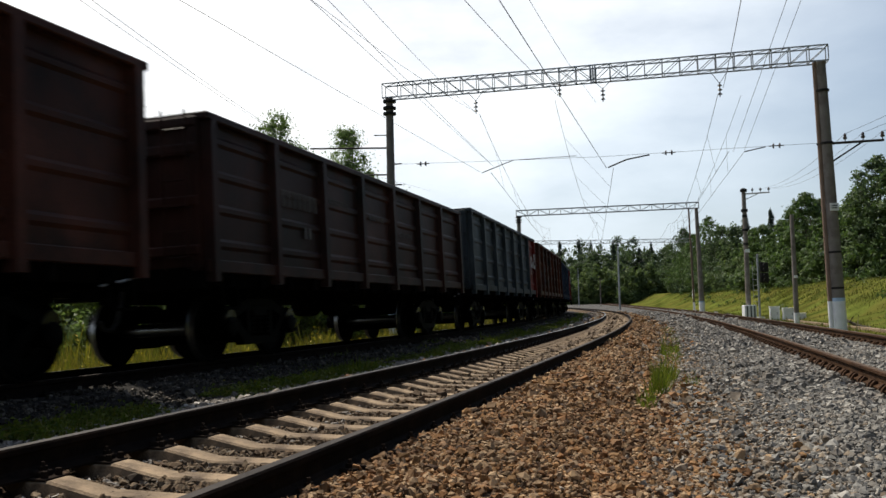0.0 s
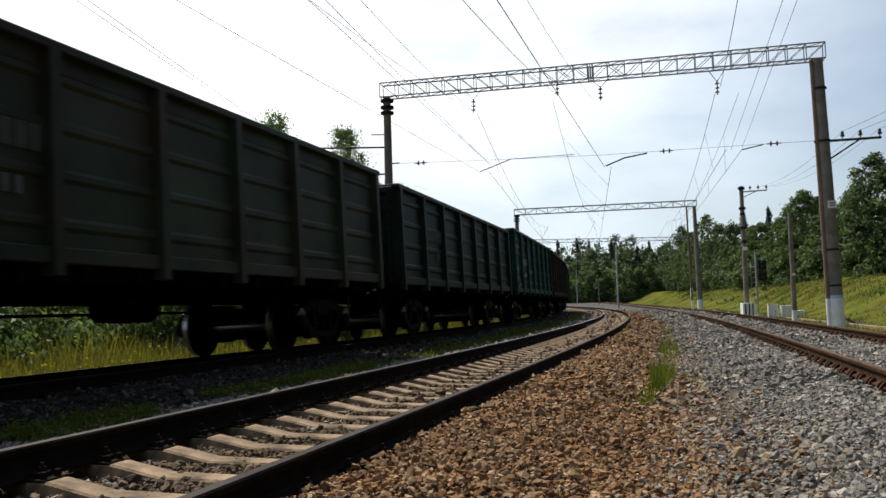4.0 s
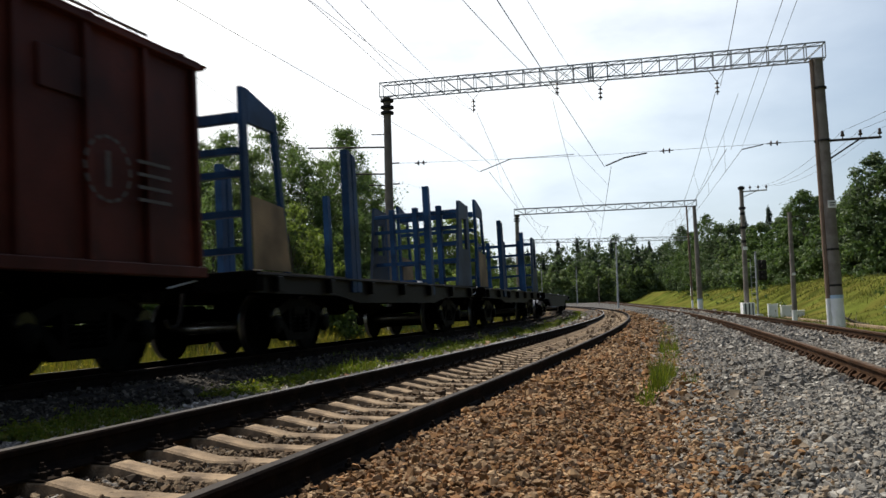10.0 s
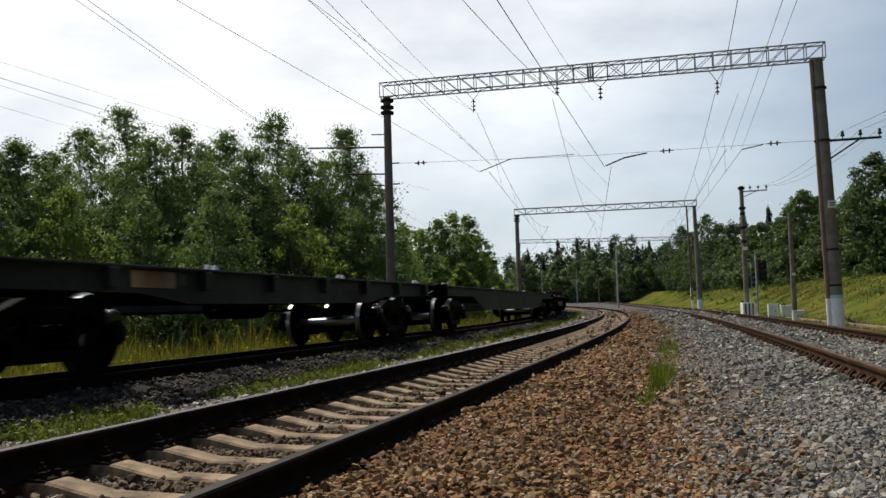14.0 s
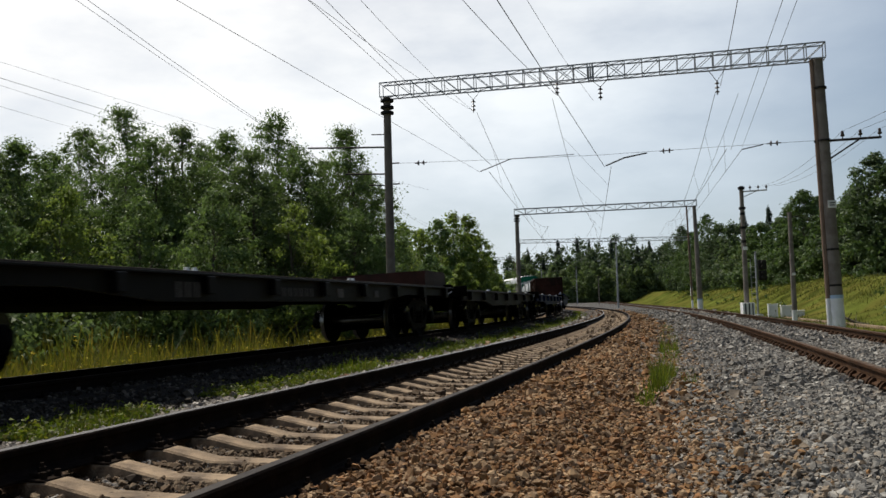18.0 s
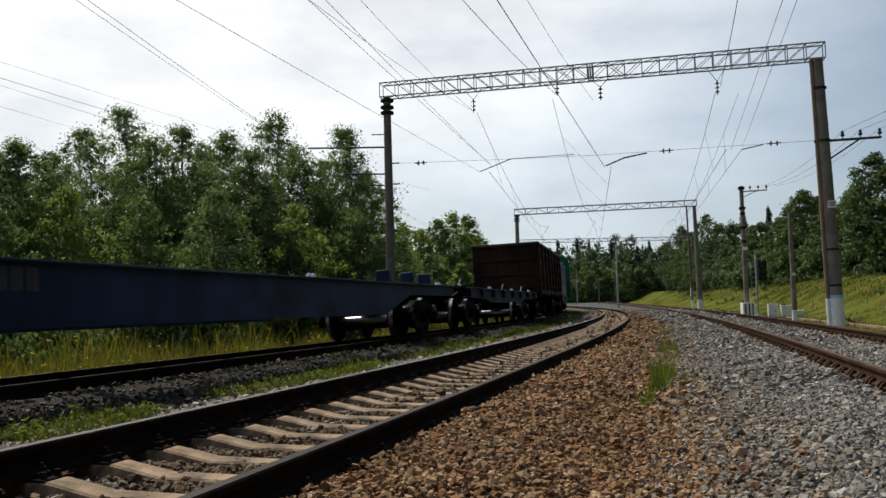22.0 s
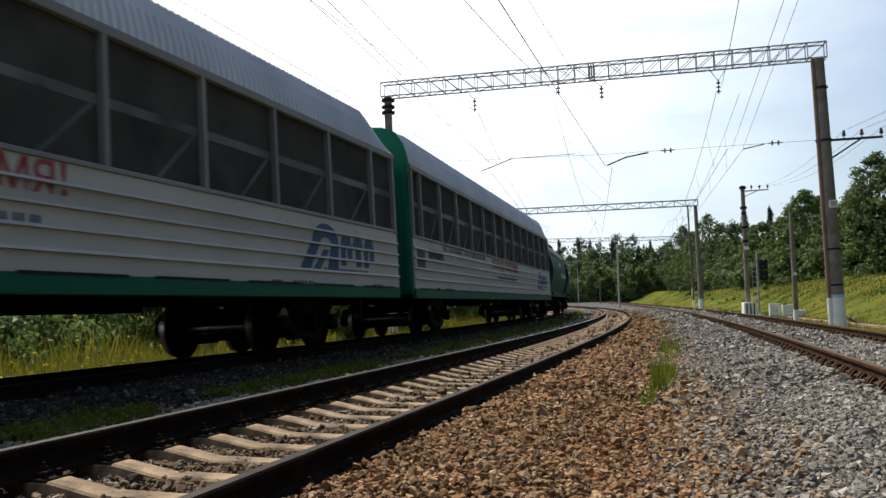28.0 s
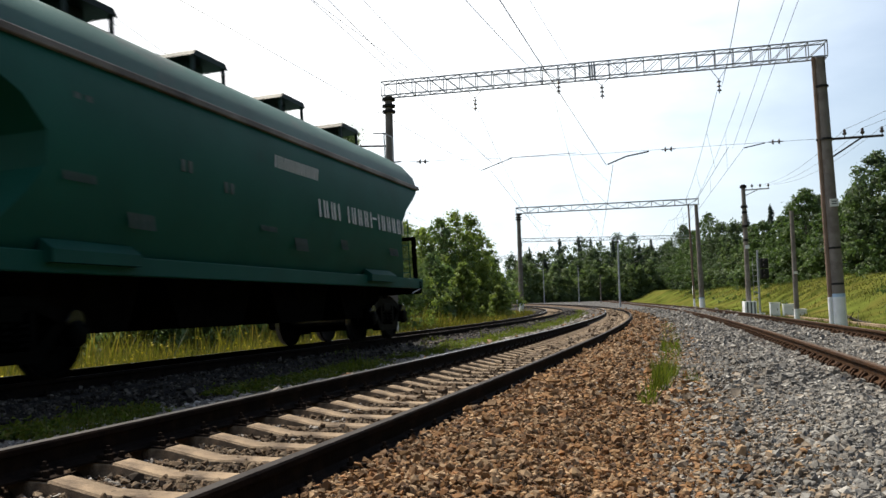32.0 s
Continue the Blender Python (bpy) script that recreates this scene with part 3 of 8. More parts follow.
def tumbled(g, v, faces, places, z, sizes):
    """Turns each stone at random, sizes it and lays it on its place."""
    n, m = v.shape[:2]
    a, b = g.uniform(0, 6.283, n), g.uniform(-1.5, 1.5, n)
    ca, sa, cb, sb = np.cos(a), np.sin(a), np.cos(b), np.sin(b)
    x = v[..., 0] * cb[:, None] + v[..., 2] * sb[:, None]
    t = -v[..., 0] * sb[:, None] + v[..., 2] * cb[:, None]
    y = v[..., 1]
    v = np.stack([x * ca[:, None] - y * sa[:, None], x * sa[:, None] + y * ca[:, None], t * 0.85], -1) * (sizes * 0.5)[:, None, None]
    v += np.column_stack([places, z + sizes * g.uniform(-0.05, 0.5, n)])[:, None]
    return v.reshape(-1, 3), (faces[None] + m * np.arange(n)[:, None, None]).reshape(-1, 3)


GOLD = 1.618
KNOB = np.array([(x, y * GOLD, 0) for x in (-1, 1) for y in (-1, 1)] + [(0, x, y * GOLD) for x in (-1, 1) for y in (-1, 1)] + [(y * GOLD, 0, x) for x in (-1, 1) for y in (-1, 1)], float) / 1.902
KNOB_FACES = np.array([t for t in itertools.combinations(range(12), 3) if all(np.linalg.norm(KNOB[i] - KNOB[j]) < 1.1 for i, j in itertools.combinations(t, 2))])
KNOB_FACES = np.array([t if np.dot(np.cross(KNOB[t[1]] - KNOB[t[0]], KNOB[t[2]] - KNOB[t[0]]), KNOB[t[0]]) > 0 else t[::-1] for t in KNOB_FACES])


def stones(name, label, places, z, sizes, mat, seed):
    """Crushed stones, each a knocked-about lump or block of its own, gathered in one object."""
    g = np.random.default_rng(seed)
    close = places[:, 1] < 7.6
    near = ~close & (places[:, 1] < 12) & (g.random(len(z)) < 0.7)
    spikes = np.array([(1, 0, 0), (-1, 0, 0), (0, 1, 0), (0, -1, 0), (0, 0, 1), (0, 0, -1)], float) * 1.25
    sharp = np.array([(0, 2, 4), (2, 1, 4), (1, 3, 4), (3, 0, 4), (2, 0, 5), (1, 2, 5), (3, 1, 5), (0, 3, 5)])
    block = np.array([(x, y, w) for x in (-1, 1) for y in (-1, 1) for w in (-1, 1)], float) * 0.82
    sides = np.array([(0, 1, 3), (0, 3, 2), (4, 6, 7), (4, 7, 5), (0, 4, 5), (0, 5, 1), (2, 3, 7), (2, 7, 6), (0, 2, 6), (0, 6, 4), (1, 5, 7), (1, 7, 3)])
    vs, fs, k = [], [], 0
    for pick, corners, faces, rough in ((~near & ~close, spikes, sharp, 0.36), (near, block, sides, 0.30), (close, KNOB, KNOB_FACES, 0.37)):
        n = int(pick.sum())
        if n:
            v = corners[None] * g.uniform(0.48, 1.2, (n, 1, 3)) + g.uniform(-rough, rough, (n, len(corners), 3))
            v, f = tumbled(g, v, faces, places[pick], z[pick], sizes[pick])
            vs.append(v), fs.append(f + k)
            k += len(v)
    return tagged(new(name, soup(name, np.concatenate(vs), np.concatenate(fs), mat)), label, "stones", kind="stuff")


def grey_from(y):
    """How far to the side of the middle track the grey ballast begins: nearer the platform end the brown stone spreads wider."""
    return 2.42 + 0.5 * smooth(15, 5, y)


bed("ballast_1", "weathered crushed-stone ballast under the train's track, darkened for the train's shade", beside(LEFT, -2.6), lambda s: NEAR.at(s, -2.2), DARK, 30)
OILY = [(0.06, 0.042, 0.028), (0.09, 0.065, 0.043), (0.04, 0.03, 0.022), (0.12, 0.092, 0.065)]
bed("ballast_2", "rust-brown crushed-stone ballast of the middle track", lambda s: NEAR.at(s, 0.795), lambda s: NEAR.at(s, float(grey_from(s))), BROWN, 9)
bed("ballast_4", "dark oily ballast between the rails of the middle track", lambda s: NEAR.at(s, -0.795), lambda s: NEAR.at(s, 0.795), OILY, 9)
bed("ballast_5", "brown ballast shoulder of the middle track", lambda s: NEAR.at(s, -2.2), lambda s: NEAR.at(s, -0.795), BROWN, 9)
bed("ballast_3", "clean grey crushed-stone ballast of the outer track", lambda s: NEAR.at(s, float(grey_from(s))), beside(RIGHT, 3.0), GREY, 26)


g = np.random.default_rng(11)
places, sizes = [], []
for lo, hi, number, size, west in ((3.6, 9, 50000, 0.037, -0.54), (9, 18, 50000, 0.050, -0.45), (18, 42, 30000, 0.075, -0.3), (42, 95, 12000, 0.14, -0.02)):
    y = np.sqrt(g.uniform(lo * lo, hi * hi, number))
    x = y * g.uniform(west, 0.54, number)
    places.append(np.column_stack([x, y])), sizes.append(size * g.lognormal(0, 0.28, number))
places, sizes = np.concatenate(places), np.concatenate(sizes)
off_n, sta_n = NEAR.side(places[:, 0], places[:, 1])
off_l, off_r = LEFT.side(places[:, 0], places[:, 1])[0], RIGHT.side(places[:, 0], places[:, 1])[0]
z = bed_z(places[:, 0], places[:, 1])
on_sleeper = (np.abs(((sta_n + 0.15) % 0.546) - 0.15) < 0.105) & (np.abs(off_n) < 0.8) & (g.random(len(z)) < 0.97 - 0.4 * (np.abs(off_n + 0.1) < 0.22) * smooth(6.6, 5.4, sta_n))
edge = grey_from(places[:, 1])
ragged = off_n + g.normal(0, 0.33, len(z)) - edge + 2.42
tan = (ragged > 2.3) & (ragged < 2.95) & (g.random(len(z)) < 0.6)
keep = ~on_sleeper & (np.abs(np.abs(off_n) - 0.795) > 0.1) & (np.abs(np.abs(off_r) - 0.795) > 0.09) & (np.abs(np.abs(off_l) - 0.795) > 0.1)
for name, label, pick, mat in (
        ("pale_ballast_stones", "pale clean crushed stones along the outside of the rail", keep & (off_n > -2.5) & (ragged <= -1.2), "stone_light"),
        ("brown_ballast_stones", "rust-brown and tan crushed stones, loose and sunlit", keep & ~tan & (ragged > -1.2) & (ragged < 2.42) & (np.abs(off_n) > 0.8), "stone_brown"),
        ("oily_ballast_stones", "dark brown oily crushed stones between the rails", keep & (np.abs(off_n) <= 0.8), "stone_oily"),
        ("grey_ballast_stones", "clean grey crushed granite stones beside the outer track", keep & ~tan & (ragged >= 2.42) & (off_r < 2.6), "stone_grey"),
        ("tan_ballast_stones", "tan and greyish crushed stones where two kinds of ballast mix", keep & tan, "stone_tan"),
        ("dark_ballast_stones", "dusty crushed stones between the tracks, darkened for the train's shade", keep & (off_n <= -2.5) & (off_l > -2.2) & (np.arange(len(z)) % 5 < 3), "stone_dark")):
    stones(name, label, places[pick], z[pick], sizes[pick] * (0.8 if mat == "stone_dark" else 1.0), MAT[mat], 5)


# ---------- tracks ----------
RAIL = [(-0.075, -0.18), (0.075, -0.18), (0.075, -0.168), (0.022, -0.15), (0.010, -0.13), (0.010, -0.055), (0.036, -0.042), (0.037, -0.012),
        (0.028, -0.001), (-0.028, -0.001), (-0.037, -0.012), (-0.036, -0.042), (-0.010, -0.055), (-0.010, -0.13), (-0.022, -0.15), (-0.075, -0.168)]


def rail(name, line, off, lo, hi, side_mat, top_mat, parent):
    ss = np.concatenate([np.arange(lo, -4, 6.0), np.arange(max(lo, -4), 70, 1.0), np.arange(70, hi + 1, 4.0)])
    vs, fs, mi, n = [], [], [], len(RAIL)
    for s in ss:
        vs += [line.at(s, off + a, b) for a, b in RAIL]
    for k in range(len(ss) - 1):
        for j in range(n):
            fs.append((k * n + j, k * n + (j + 1) % n, k * n + n + (j + 1) % n, k * n + n + j))
            mi.append(1 if j == 8 else 0)
    me = bpy.data.meshes.new(name)
    me.from_pydata([tuple(v) for v in vs], [], fs)
    me.materials.append(side_mat), me.materials.append(top_mat)
    me.polygons.foreach_set("material_index", mi)
    me.update()
    return part(name, me, parent=parent)


def sleeper_geo():
    """A prestressed sleeper: high under the rails, waisted and lower in the middle."""
    g = Geo()
    rows = [(-1.36, -0.225, 0.07), (-1.30, -0.2, 0.095), (-0.58, -0.181, 0.095), (-0.27, -0.236, 0.1), (0.27, -0.236, 0.1),
            (0.58, -0.181, 0.095), (1.30, -0.2, 0.095), (1.36, -0.225, 0.07)]
    vs, fs = [], []
    for y, z, hw in rows:
        vs += [(-hw - 0.03, y, -0.38), (-hw, y, z - 0.012), (-hw + 0.015, y, z), (hw - 0.015, y, z), (hw, y, z - 0.012), (hw + 0.03, y, -0.38)]
    for k in range(len(rows) - 1):
        fs += [(k * 6 + j, k * 6 + (j + 1) % 6, k * 6 + 6 + (j + 1) % 6, k * 6 + 6 + j) for j in range(6)]
    fs += [tuple(range(5, -1, -1)), tuple(range(len(vs) - 6, len(vs)))]
    return g.add(vs, fs)


def clip_geo():
    """The base plate, clamp and bolts that hold one rail to a sleeper."""
    g = Geo()
    g.box(-0.09, 0.09, -0.19, 0.19, -0.186, -0.172, 0.004)
    for sd in (-1, 1):
        y0, y1 = sorted((sd * 0.05, sd * 0.125))
        g.box(-0.05, 0.05, y0, y1, -0.172, -0.142, 0.006)
        g.turned([(-0.16, 0.012), (-0.095, 0.012)], (0, sd * 0.098, 0), n=6)
        g.turned([(-0.142, 0.024), (-0.118, 0.024)], (0, sd * 0.098, 0), n=6)
        g.turned([(-0.172, 0.02), (-0.135, 0.018)], (-0.055, sd * 0.155, 0), n=6)
        g.turned([(-0.172, 0.02), (-0.135, 0.018)], (0.055, sd * 0.155, 0), n=6)
    return g


SLEEPER = sleeper_geo().mesh("sleeper", MAT["concrete"], 0)
CLIP = clip_geo().mesh("fastener", MAT["clip"], 30)
CLAW = Geo()
for a in (-0.075, 0.075):
    for sd in (-1, 1):
        CLAW.prism([(sd * 0.03, -0.165), (sd * 0.03, -0.12), (sd * 0.06, -0.115), (sd * 0.10, -0.15), (sd * 0.12, -0.19), (sd * 0.05, -0.19), (sd * 0.05, -0.17)], "x", a - 0.03, a + 0.03)
CLAW = CLAW.mesh("fastener", MAT["rail_rust"], 30)
TIMBER = Geo().box(-0.12, 0.12, -1.35, 1.35, -0.37, -0.205, 0.012).mesh("sleeper", MAT["timber"], 30)


def joined(name, label, mesh, poses, parent):
    """Many equal pieces in one object, for stretches that stay far away."""
    co = np.empty(len(mesh.vertices) * 3)
    mesh.vertices.foreach_get("co", co)
    co = np.column_stack([co.reshape(-1, 3), np.ones(len(mesh.vertices))])
    vs, fs = [], []
    for m in poses:
        k = len(vs)
        vs += [tuple(p) for p in (co @ np.array(m).T)[:, :3]]
        fs += [tuple(i + k for i in p.vertices) for p in mesh.polygons]
    me = bpy.data.meshes.new(name)
    me.from_pydata(vs, [], fs)
    me.materials.append(mesh.materials[0])
    return tagged(part(name, me, parent=parent, label=label), kind="stuff")


def track(name, label, line, lo, hi, side_mat, top_mat, mesh, first, last, clips, step=0.546):
    root = tagged(new(name), label, "railway track", kind="structure")
    rail("rail", line, -0.795, lo, hi, MAT[side_mat], MAT[top_mat], root)
    rail("rail", line, 0.795, lo, hi, MAT[side_mat], MAT["rail_top_dull" if top_mat == "rail_top" else top_mat], root)
    far = []
    for k in range(int(lo / step) + 1, int(min(hi, 240) / step)):
        s = k * step
        if first <= s <= last:
            ob = part("sleeper", mesh, parent=root, at=line.place(s))
            if s < clips:
                for side in (-0.795, 0.795):
                    part("fastener", CLAW if mesh is TIMBER else CLIP, parent=ob, at=pose(0, side, 0))
        elif s > -30:
            far.append(line.place(s))
    joined("far_sleepers", "row of sleepers running into the distance", mesh, far, root)
    return root


TRACKS = [
    ("track_1", "railway track with dark rails, which the goods train runs on", LEFT, -495, 515, "rail_dark", "rail_top", SLEEPER, 4, 62, 32),
    ("track_2", "curved railway track with polished rail heads and tan concrete sleepers", NEAR, -58, 325, "rail_dark", "rail_top", SLEEPER, -2, 120, 36),
    ("track_3", "rusty-brown railway track bedded in grey ballast", RIGHT, -58, 325, "rail_rust", "rail_top_rust", TIMBER, 4, 90, 60)]


# ---------- masts, gantries, wires ----------
def truss(g, a, b, deep, wide, bay, fine=True):
    """A lattice girder between two points: four chords, posts and diagonals, deep below the line a-b. The fine kind is bolted
    together in the middle, and its diagonals fall towards the joint; in the other kind they zigzag."""
    a, b = Vector(a), Vector(b)
    d = (b - a).normalized()
    n = Vector((-d.y, d.x, 0)).normalized() * wide / 2
    down = Vector((0, 0, -deep))
    chord, post, slant = (0.034, 0.024, 0.019) if fine else (0.045, 0.028, 0.024)
    for o in (n, -n, n + down, -n + down):
        g.tube(a + o, b + o, chord, n=4)
    k = max(2, round((b - a).length / bay / 2)) * 2
    for j in range(k + 1):
        p = a + (b - a) * (j / k)
        for o in (n, -n):
            g.tube(p + o, p + o + down, post, n=4)
            if j < k:
                q = a + (b - a) * ((j + 1) / k)
                falls = j < k / 2 if fine else j % 2 == 0
                g.tube(p + o + (down * 0 if falls else down), q + o + (down if falls else down * 0), slant, n=4)
                if fine and j in (k // 2 - 2, k // 2 + 1):
                    g.tube(p + o + (down if falls else down * 0), q + o + (down * 0 if falls else down), slant, n=4)
        g.tube(p + n, p - n, 0.018, n=4), g.tube(p + n + down, p - n + down, 0.018, n=4)
        if j < k:
            q = a + (b - a) * ((j + 1) / k)
            g.tube(p + n, q - n, 0.016, n=4)
            g.tube(p + n + down, q - n + down, 0.014, n=4)
    if fine:
        m = a + (b - a) * 0.5
        for o in (n, -n):
            for e in (-0.1, 0.1):
                g.tube(m + o + d * e + Vector((0, 0, 0.03)), m + o + d * e + down - Vector((0, 0, 0.03)), 0.04, n=4)
    return g


def concrete_mast(root, x, y, top, r0, r1, name="mast", white=1.25, lean=0.0, blue=True):
    z0 = float(ground_z([x], [y])[0]) - 0.3
    h = top - z0
    w = white + 0.3

    def rad(z):
        return r0 + (r1 - r0) * z / h
    ob = part(name, Geo().turned([(w, rad(w)), (h, r1)], (0, 0, 0), n=24), MAT["pole"], root, at=pose(x, y, z0, 0, lean, 0))
    part("whitewashed_foot", Geo().turned([(0, r0 + 0.004), (w, rad(w) + 0.004)], (0, 0, 0), n=24), MAT["whitewash"], ob, "whitewashed lower end")
    if blue:
        part("blue_band", Geo().turned([(w, rad(w) + 0.006), (w + 0.13, rad(w) + 0.006)], (0, 0, 0), n=24), MAT["bluewash"], ob)
    return ob, z0


def insulator(g, p, q, discs=4, r=0.085):
    """A string of insulator discs from p to q."""
    p, q = Vector(p), Vector(q)
    g.tube(p, q, 0.022, n=6)
    for k in range(discs):
        c = p + (q - p) * ((k + 0.7) / (discs + 0.4))
        e = (q - p).normalized()
        g.tube(c - e * 0.035, c + e * 0.02, r * 0.55, r, n=12)
        g.tube(c + e * 0.02, c + e * 0.035, r, r * 0.5, n=12)
    return g


def gantry(label, lx, ly, rx, ry, top, left_r, right_r, detail, lean_out=0.0):
    root = tagged(new("catenary_gantry"), label, "gantry", "gantries over the tracks")
    a, b = Vector((lx, ly, top)), Vector((rx, ry, top + 0.1))
    d = (b - a).normalized()
    part("crossbeam", truss(Geo(), a - d * 0.25, b + d * 0.25, 0.62, 0.55, 0.73 if detail else 1.16, detail), MAT["galv"], root, "grey lattice steel crossbeam")
    m1, z1 = concrete_mast(root, lx, ly, top - 0.6, left_r * 1.12, left_r * 0.85)
    m2, z2 = concrete_mast(root, rx + lean_out, ry, top - 0.5, right_r, right_r * (0.72 if detail else 0.6), lean=-math.degrees(lean_out / top))
    if detail or rx < 30:
        gap = right_r * 0.93 + 0.05 if detail else 0.8
        tilt = -math.degrees((lean_out - (0.28 * right_r if detail else 0)) / top)
        part("strut", Geo().turned([(0, 0.10), (top - 0.5 - z2, 0.085)], (0, 0, 0), n=14), MAT["pole_rust"], root, "slim rust-streaked second pole", pose(rx + lean_out - gap, ry + 0.06, z2, 0, tilt, 0))
        part("strut_foot", Geo().turned([(0, 0.106), (1.55, 0.104)], (0, 0, 0), n=14), MAT["whitewash"], root, "whitewashed foot of the second pole", pose(rx + lean_out - gap, ry + 0.06, z2, 0, tilt, 0))
    if detail:
        plate = part("number_plate", Geo().box(-0.17, 0.17, -0.01, 0.01, -0.15, 0.15, 0.005), MAT["white"], m2, "small white plate", pose(0.0, -right_r - 0.03, 4.35 - z2))
        part("plate_bar", Geo().box(-0.1, 0.1, -0.006, 0.0, -0.06, -0.02).box(-0.1, 0.1, -0.006, 0, 0.03, 0.07), MAT["dark_print"], plate, at=pose(0, -0.011, 0))
        for z in (1.2, 2.6, 6.9, 9.0):
            part("steel_band", Geo().turned([(-0.04, right_r * 0.85 + 0.03), (0.04, right_r * 0.85 + 0.03)], (0, 0, z - z2), n=20), MAT["iron"], m2)
    for z in (top - 0.75, top - 1.05, top - 1.3):
        part("steel_band", Geo().turned([(-0.05, left_r + 0.10), (0.05, left_r + 0.10)], (0, 0, z - z1), n=16), MAT["iron"], m1)
    return root, a, b


G1, A1, B1 = gantry("tall gantry of concrete masts with a lattice crossbeam", -2.3, 38.43, 15.05, 34.4, 10.67, 0.19, 0.262, True, 0.24)
G2, A2, B2 = gantry("distant gantry of concrete masts with a grey lattice crossbeam", 8.15, 95.92, 26.65, 92.7, 11.3, 0.24, 0.3, False, 0.2)
G3, A3, B3 = gantry("far gantry seen as a thin lattice beam before the woods", 13.72, 158.5, 45.6, 162.6, 12.65, 0.2, 0.24, False)
G4, A4, B4 = gantry("slim gantry beyond the curve, half hidden by trees", 13.3, 221.0, 18.6, 221.5, 13.1, 0.2, 0.24, False)


def brackets():
    """Side arms on the first gantry's masts, with their insulators."""
    d = (B1 - A1).normalized()
    for z, ln, r in ((8.42, 0.75, 0.025), (7.85, 3.75, 0.04), (6.66, 2.0, 0.035), (6.16, 0.9, 0.03)):
        p = Vector((A1.x, A1.y, z))
        part("side_arm", Geo().tube(p, p - d * ln + Vector((0, 0, 0.06 * ln)), r, n=6), MAT["iron"], G1)
    for z in (7.12, 6.2):
        p = Vector((A1.x, A1.y, z))
        part("stay_clamp", Geo().tube(p, p + d * 0.5, 0.03, n=6), MAT["iron"], G1)
    p = Vector((B1.x, B1.y, 6.88))
    part("crossarm", Geo().tube(p - d * 0.3, p + d * 2.15, 0.05, n=6).tube(p + d * 0.2 + Vector((0, 0, -0.75)), p + d * 1.4, 0.035, n=6), MAT["iron"], G1, "dark steel crossarm with a brace")
    for k in (0.75, 1.4, 2.1):
        c = p + d * k
        part("pin_insulator", Geo().turned([(0, 0.02), (0.12, 0.02), (0.13, 0.07), (0.2, 0.085), (0.22, 0.05), (0.3, 0.06), (0.36, 0.03)], c, n=10), MAT["insulator"], G1)


brackets()
wires_root = tagged(new("overhead_wires"), "thin dark overhead contact wires, messengers and droppers", "wires", kind="structure")


def sagging(a, b, sag, n=14):
    a, b = Vector(a), Vector(b)
    return [a + (b - a) * (k / n) - Vector((0, 0, sag * 4 * (k / n) * (1 - k / n))) for k in range(n + 1)]


def catenary(points, heights, r1, r2, carriers=None):
    """Contact wire and messenger over one track from support to support, with droppers."""
    carriers = carriers or points
    for (p, hp, u), (q, hq, v) in zip(zip(points, heights, carriers), zip(points[1:], heights[1:], carriers[1:])):
        c = sagging((p[0], p[1], hp[0]), (q[0], q[1], hq[0]), 0.05, 10)
        m = sagging((u[0], u[1], hp[1]), (v[0], v[1], hq[1]), 1.55, 20)
        part("contact_wire", Geo().line(c, r1, 5), MAT["wire"], wires_root)
        part("messenger_wire", Geo().line(m, r2, 5), MAT["wire"], wires_root)
        for k in (2, 5, 8, 11, 14, 17, 19):
            top = m[k]
            j = k / 2
            low = c[int(j)] + (c[min(10, int(j) + 1)] - c[int(j)]) * (j % 1)
            part("dropper", Geo().line([top, low], 0.006, 4), MAT["wire"], wires_root)


def support(line, s, off):
    p = line.at(s, off)
    return (p.x, p.y)


SL, SN, SR = (39.2, 37.9, 36.3), (98.0, 96.6, 95.3), (159, 157.5, 156.0)
for line, j, offs, mo, hs in ((LEFT, 0, (-0.05, 0.3, -0.2, 0.2), (-0.5, 0, 0, 0), (6.54, 9.16)), (NEAR, 1, (0.45, -0.3, 0.3, -0.2), (-1.9, -0.5, 0, 0), (6.43, 9.5)), (RIGHT, 2, (-0.25, 0.3, -0.3, 0.2), (-0.6, 0.3, 0, 0), (6.82, 9.12))):
    st = [SL[j], SN[j], SR[j], SR[j] + 59]
    pts = [support(line, s, o) for s, o in zip(st, offs)]
    hh = [(hs[0] + rise(p[1]), hs[1] + rise(p[1])) for p in pts]
    catenary(pts, hh, 0.011, 0.0105, [support(line, s, o) for s, o in zip(st, mo)])
pts = [support(RIGHT, s, o) for s, o in zip((36.3, 95.3), (0.3, 0.7))]
catenary(pts, [(6.72, 9.05), (7.0, 9.4)], 0.009, 0.008)


